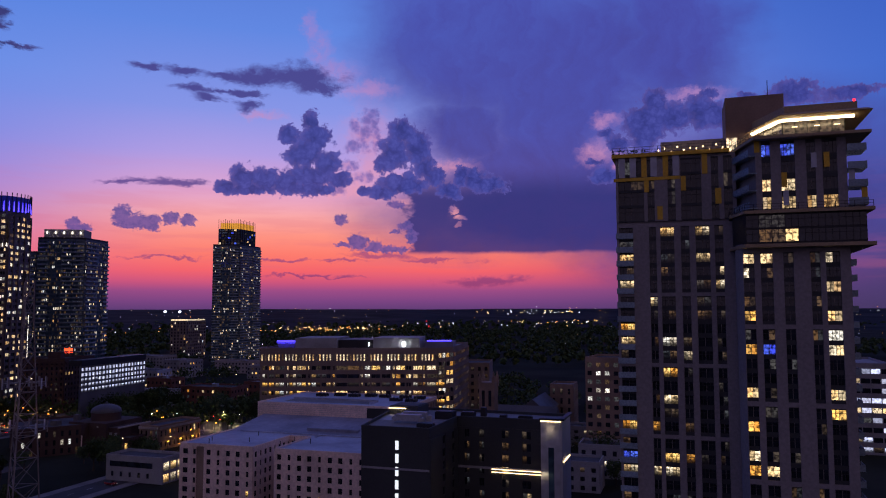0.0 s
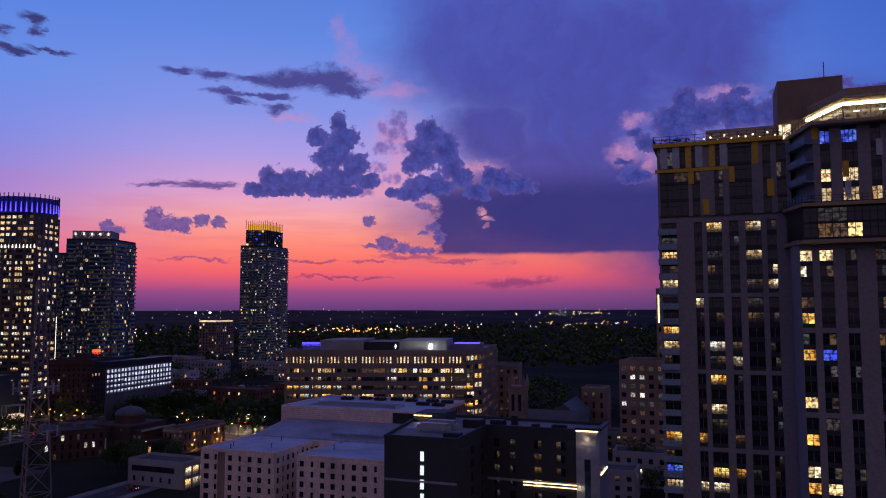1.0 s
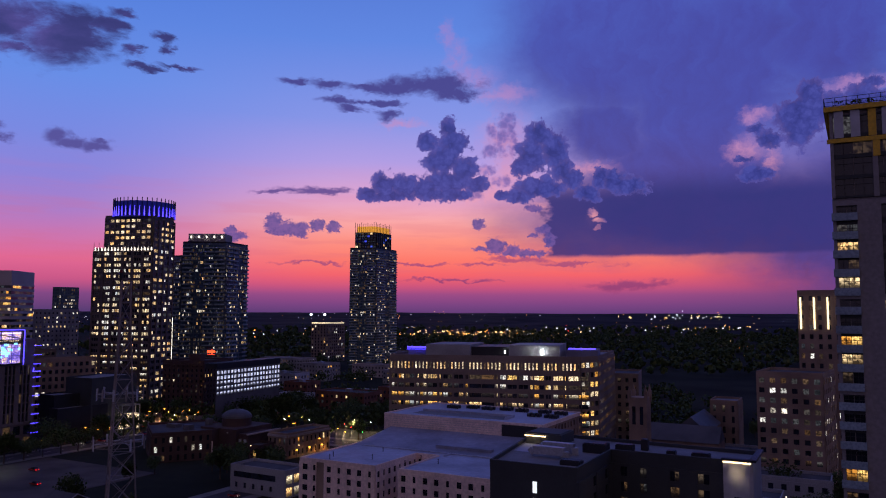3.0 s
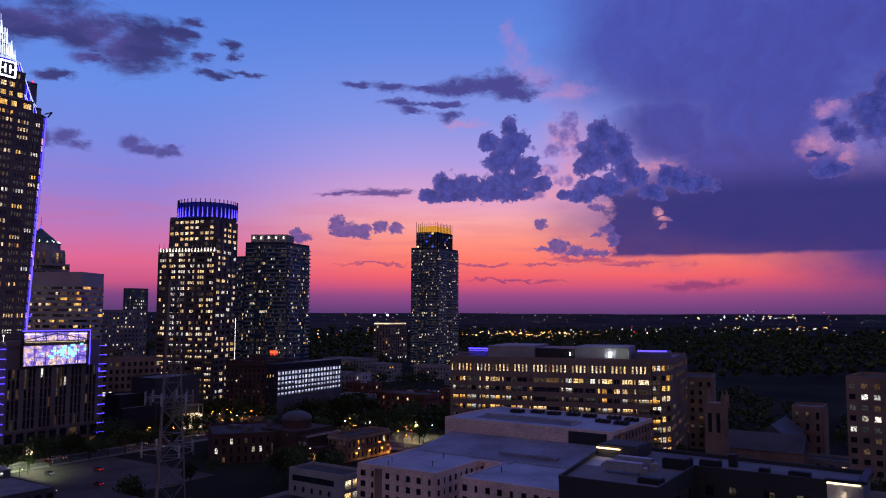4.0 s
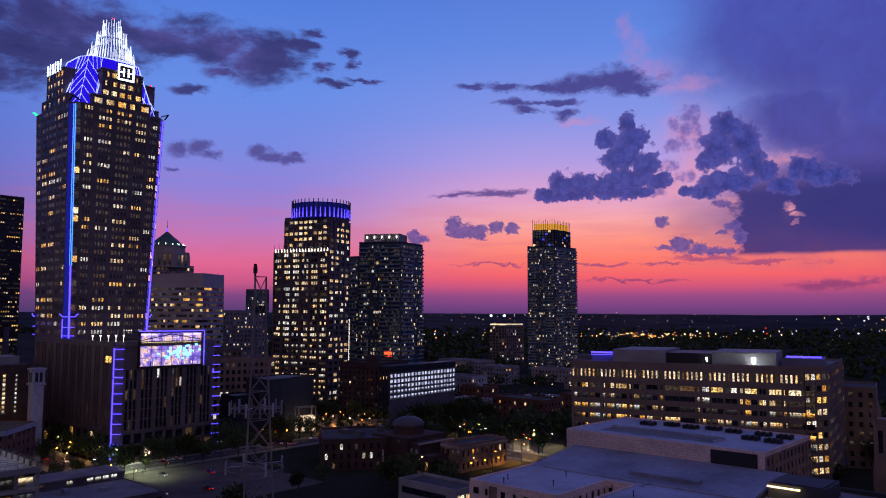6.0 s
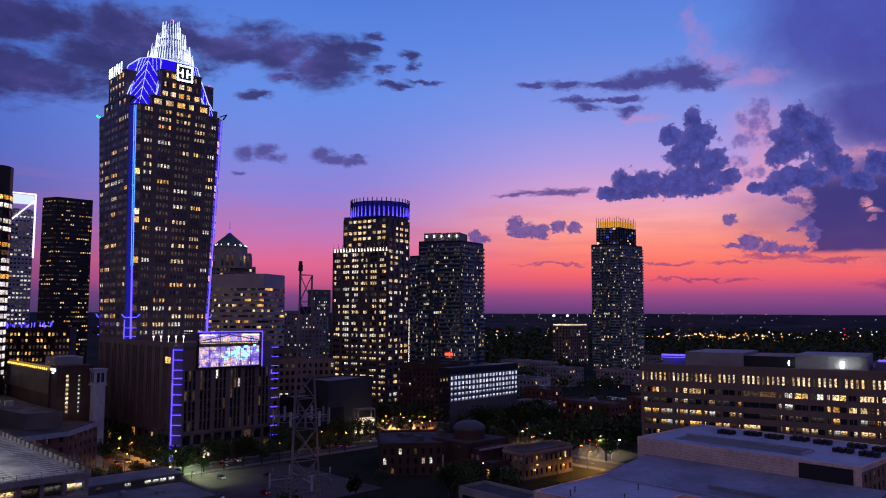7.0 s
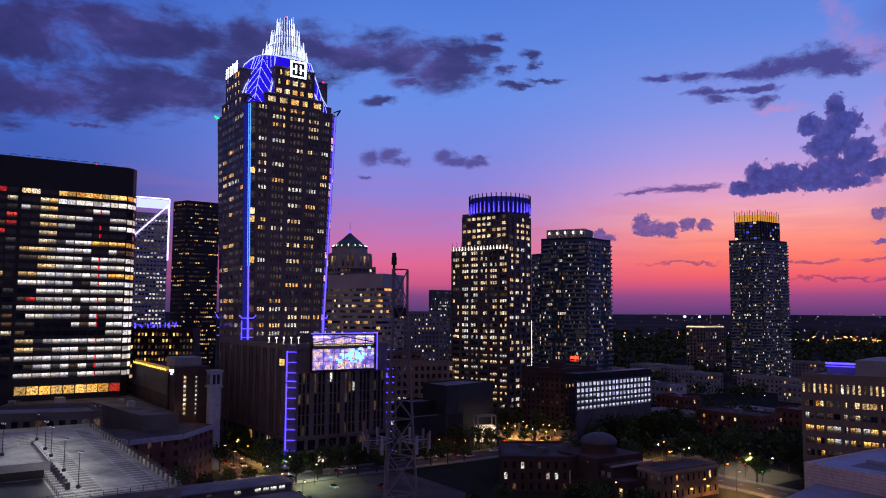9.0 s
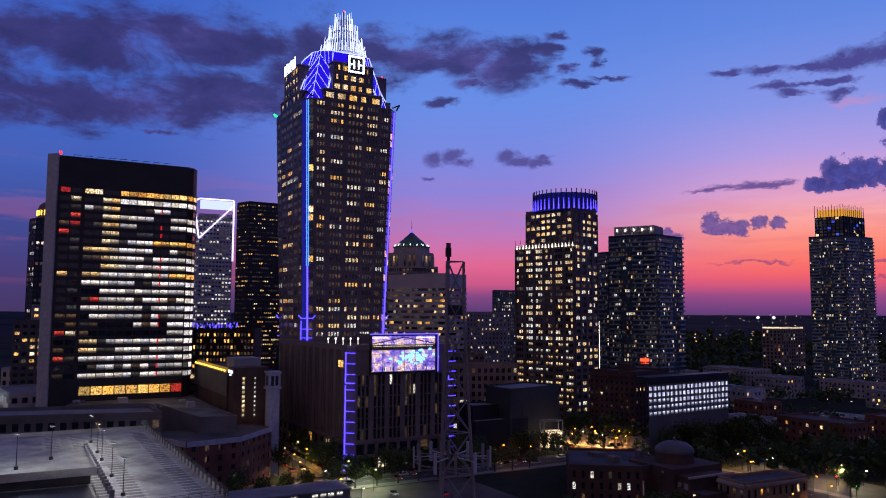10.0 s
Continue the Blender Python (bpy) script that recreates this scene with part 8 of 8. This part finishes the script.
# bare point lights; the strong one is added above the pale roof to brighten it
for x, y, z, p, c in ((-216.5, 261.5, 24, 160, (1, 0.6, 0.35)), (*L(0.72, 0.06), 49, 900, WH), (-262, 262, 28, 500, (1, 0.9, 0.5)), (-331, 251, 25, 900, (0.85, 1, 0.5)), (-349, 247, 24.5, 700, WH), (-425, 338, 36, 9000, (1, 0.92, 0.8)), (-360, 252, 24, 1500, WH), (*grid(HO, 35, 16.8), 40.6, 40, WA), (*grid(HO, 33.6, 17.2), 31.4, 30, WA), (*grid(HO, -0.5, 19.4), 43.2, 25, WA)):
    la = bpy.data.lights.new("wall_light", "POINT")
    la.energy, la.color, la.shadow_soft_size = p, c, 0.3
    new("wall_light", la).location = (x, y, z)

# ---------------------------------------------------------------- cars
M_TYRE = surface("black_tyre_rubber", (0.02, 0.02, 0.02), rough=0.9)


def make_car(x, y, turn, paint):
    t = thing("car", (x, y, 0.19), "parked car on the dark street", "car", "cars")
    ca, sa = math.cos(radians(turn)), math.sin(radians(turn))
    P3 = lambda u, v, z: (x + u * ca - v * sa, y + u * sa + v * ca, z + 0.19)
    s = Soup()
    prof = [(-2.2, 0.35), (2.2, 0.35), (2.25, 0.75), (1.2, 0.95), (-2.15, 0.95)]
    a = [P3(u, -0.9, z) for u, z in prof]
    b = [P3(u, 0.9, z) for u, z in prof]
    s.poly(a), s.poly(b[::-1])
    for i in range(5):
        j = (i + 1) % 5
        s.poly([a[i], b[i], b[j], a[j]][::-1])
    part("body", s, paint, t)
    s = Soup()
    s.hexa([P3(-1.8, -.85, .95), P3(1.1, -.85, .95), P3(1.1, .85, .95), P3(-1.8, .85, .95), P3(-1.2, -.7, 1.45), P3(0.4, -.7, 1.45), P3(0.4, .7, 1.45), P3(-1.2, .7, 1.45)])
    part("cabin", s, KINDS["dark", 0], t)
    for u in (-1.35, 1.35):
        for v in (-0.88, 0.88):
            s = Soup()
            n = 12
            for i in range(n):
                a0, a1 = 2 * math.pi * i / n, 2 * math.pi * (i + 1) / n
                w0, w1 = P3(u + .33 * math.cos(a0), v, .33 + .33 * math.sin(a0)), P3(u + .33 * math.cos(a1), v, .33 + .33 * math.sin(a1))
                s.poly([P3(u, v, .33), w0, w1])
                k = 0.1 if v > 0 else -0.1
                z0, z1 = P3(u + .33 * math.cos(a0), v - k, .33 + .33 * math.sin(a0)), P3(u + .33 * math.cos(a1), v - k, .33 + .33 * math.sin(a1))
                s.poly([w0, z0, z1, w1])
            wheel = part("wheel", s, M_TYRE, t)
            s = Soup()
            s.tube((0, 0), 0.2, 0.2, 0, 0.03, 10)
            o = v + (0.02 if v > 0 else -0.02)
            s.v = [P3(u + p[0], o + (p[2] if v > 0 else -p[2]), 0.33 + p[1]) for p in s.v]
            part("rim", s, M_METAL, wheel, "silver rim")
    for u, mat in ((2.24, M_WARM_W), (-2.21, M_RED_L)):
        for v in (-0.65, 0.65):
            s = Soup()
            s.box(P3(u, v, 0.6), 0.06, 0.3, 0.14, turn)
            part("headlight" if u > 0 else "tail_light", s, mat, t)
    return t


PAINTS = [surface("car_paint_" + n, c, rough=0.3, vary=0.05) for n, c in (("white", (0.6, 0.6, 0.6)), ("black", (0.02, 0.02, 0.022)), ("silver", (0.3, 0.3, 0.32)), ("red", (0.3, 0.03, 0.03)))]
cars = [make_car(*grid(POD, 12, -20), 90 - AZ, PAINTS[0]), make_car(*grid(POD, 16.5, -6), 270 - AZ, PAINTS[1]), make_car(*grid(POD, -18, -13), -AZ, PAINTS[2]), make_car(*grid(POD, -30, -17), 180 - AZ, PAINTS[3])]
rr = random.Random(12)
for k in range(24):
    road = rr.choice((0, 0, 1, 2))
    if road == 0:
        p, a = grid(POD, rr.choice((11.5, 16.8)), rr.uniform(-60, 150)), 90 - AZ
    elif road == 1:
        p, a = grid(POD, rr.uniform(-90, -10), rr.choice((-12, -18))), -AZ
    else:
        p, a = grid(POD, rr.choice((147.5, 152.8)), rr.uniform(0, 120)), 90 - AZ
    if rr.random() < 0.5:
        a += 180
    copy_thing(rr.choice(cars), pose(p[0], p[1], 0.19, 0, 0, a - (90 - AZ)))
for k in range(9):
    p = grid(POD, 40 + k * 4.2, rr.choice((-14, 2, 18)))
    copy_thing(rr.choice(cars), pose(p[0], p[1], 0.13, 0, 0, rr.uniform(-8, 8)))
# a queue of cars with lit tail lamps beside the theatre
for k in range(8):
    p = Vector((-146, 343)).lerp(Vector((-112, 384)), k / 7)
    copy_thing(cars[k % 4], pose(p.x + rr.uniform(-1, 1), p.y, 0.19, 0, 0, rr.uniform(-4, 4)))
for x, y in ((-128, 406), (-98, 416), (-88, 410), (-112, 398), (-101, 398)):
    street_lamp(x, y, 5.5, M_ORANGE_L, "orange plaza lamp on a short post")
# more lamps of the plaza, the crossing and the street beside the tower
for k, (x, y) in enumerate([(-113, 390), (-110, 400), (-101, 385), (-98, 392), (-90, 387), (-87, 394), (-27, 350), (-19, 363), (-10, 314), (-20, 281), (-3, 330), (15, 350), (-140, 307), (-218, 292), (-205, 281), (-174, 258), (-161, 248), (-146, 239), (-39, 359), (-33, 368), (-26, 351), (-21, 359), (-14, 371)]):
    street_lamp(x, y, 6.2, (M_ORANGE_L, M_WARM_L, M_ORANGE_L, M_FLOOD)[k % 4], "small street lamp on a dark post")
# two added lamps stand in for the tail lights' glow on the street
for x, y in ((-136, 350), (-124, 372)):
    street_lamp(x, y, 6.0, M_ORANGE_L, "orange street lamp beside the theatre", 11000, OR)


def signal(x, y, lit):
    """A traffic signal: a pole with a dark box and three lenses, one of them lit."""
    t = thing("traffic_signal", (x, y, 0.16), "dark traffic signal on a pole with a lit lens", "traffic signal", "traffic signals")
    s = Soup()
    s.tube((x, y), 0.1, 0.08, 0.16, 5.6, 8)
    part("pole", s, M_METAL_D, t)
    s = Soup()
    s.box((x, y - 0.25, 4.2), 0.5, 0.4, 1.5)
    box = part("signal_box", s, M_METAL_D, t)
    for j in range(3):
        s = Soup()
        s.box((x, y - 0.5, 4.3 + j * 0.45), 0.36, 0.1, 0.36)
        part("signal_lens", s, (M_GREEN_L, M_AMBER_L, M_RED_L)[j] if j == lit else KINDS["dark", 0], box)


for x, y, lit in [(2, 349, 2), (9, 345, 2), (11, 326, 0), (5, 336, 2), (9, 344, 0), (-210, 282, 2)]:
    signal(x, y, lit)
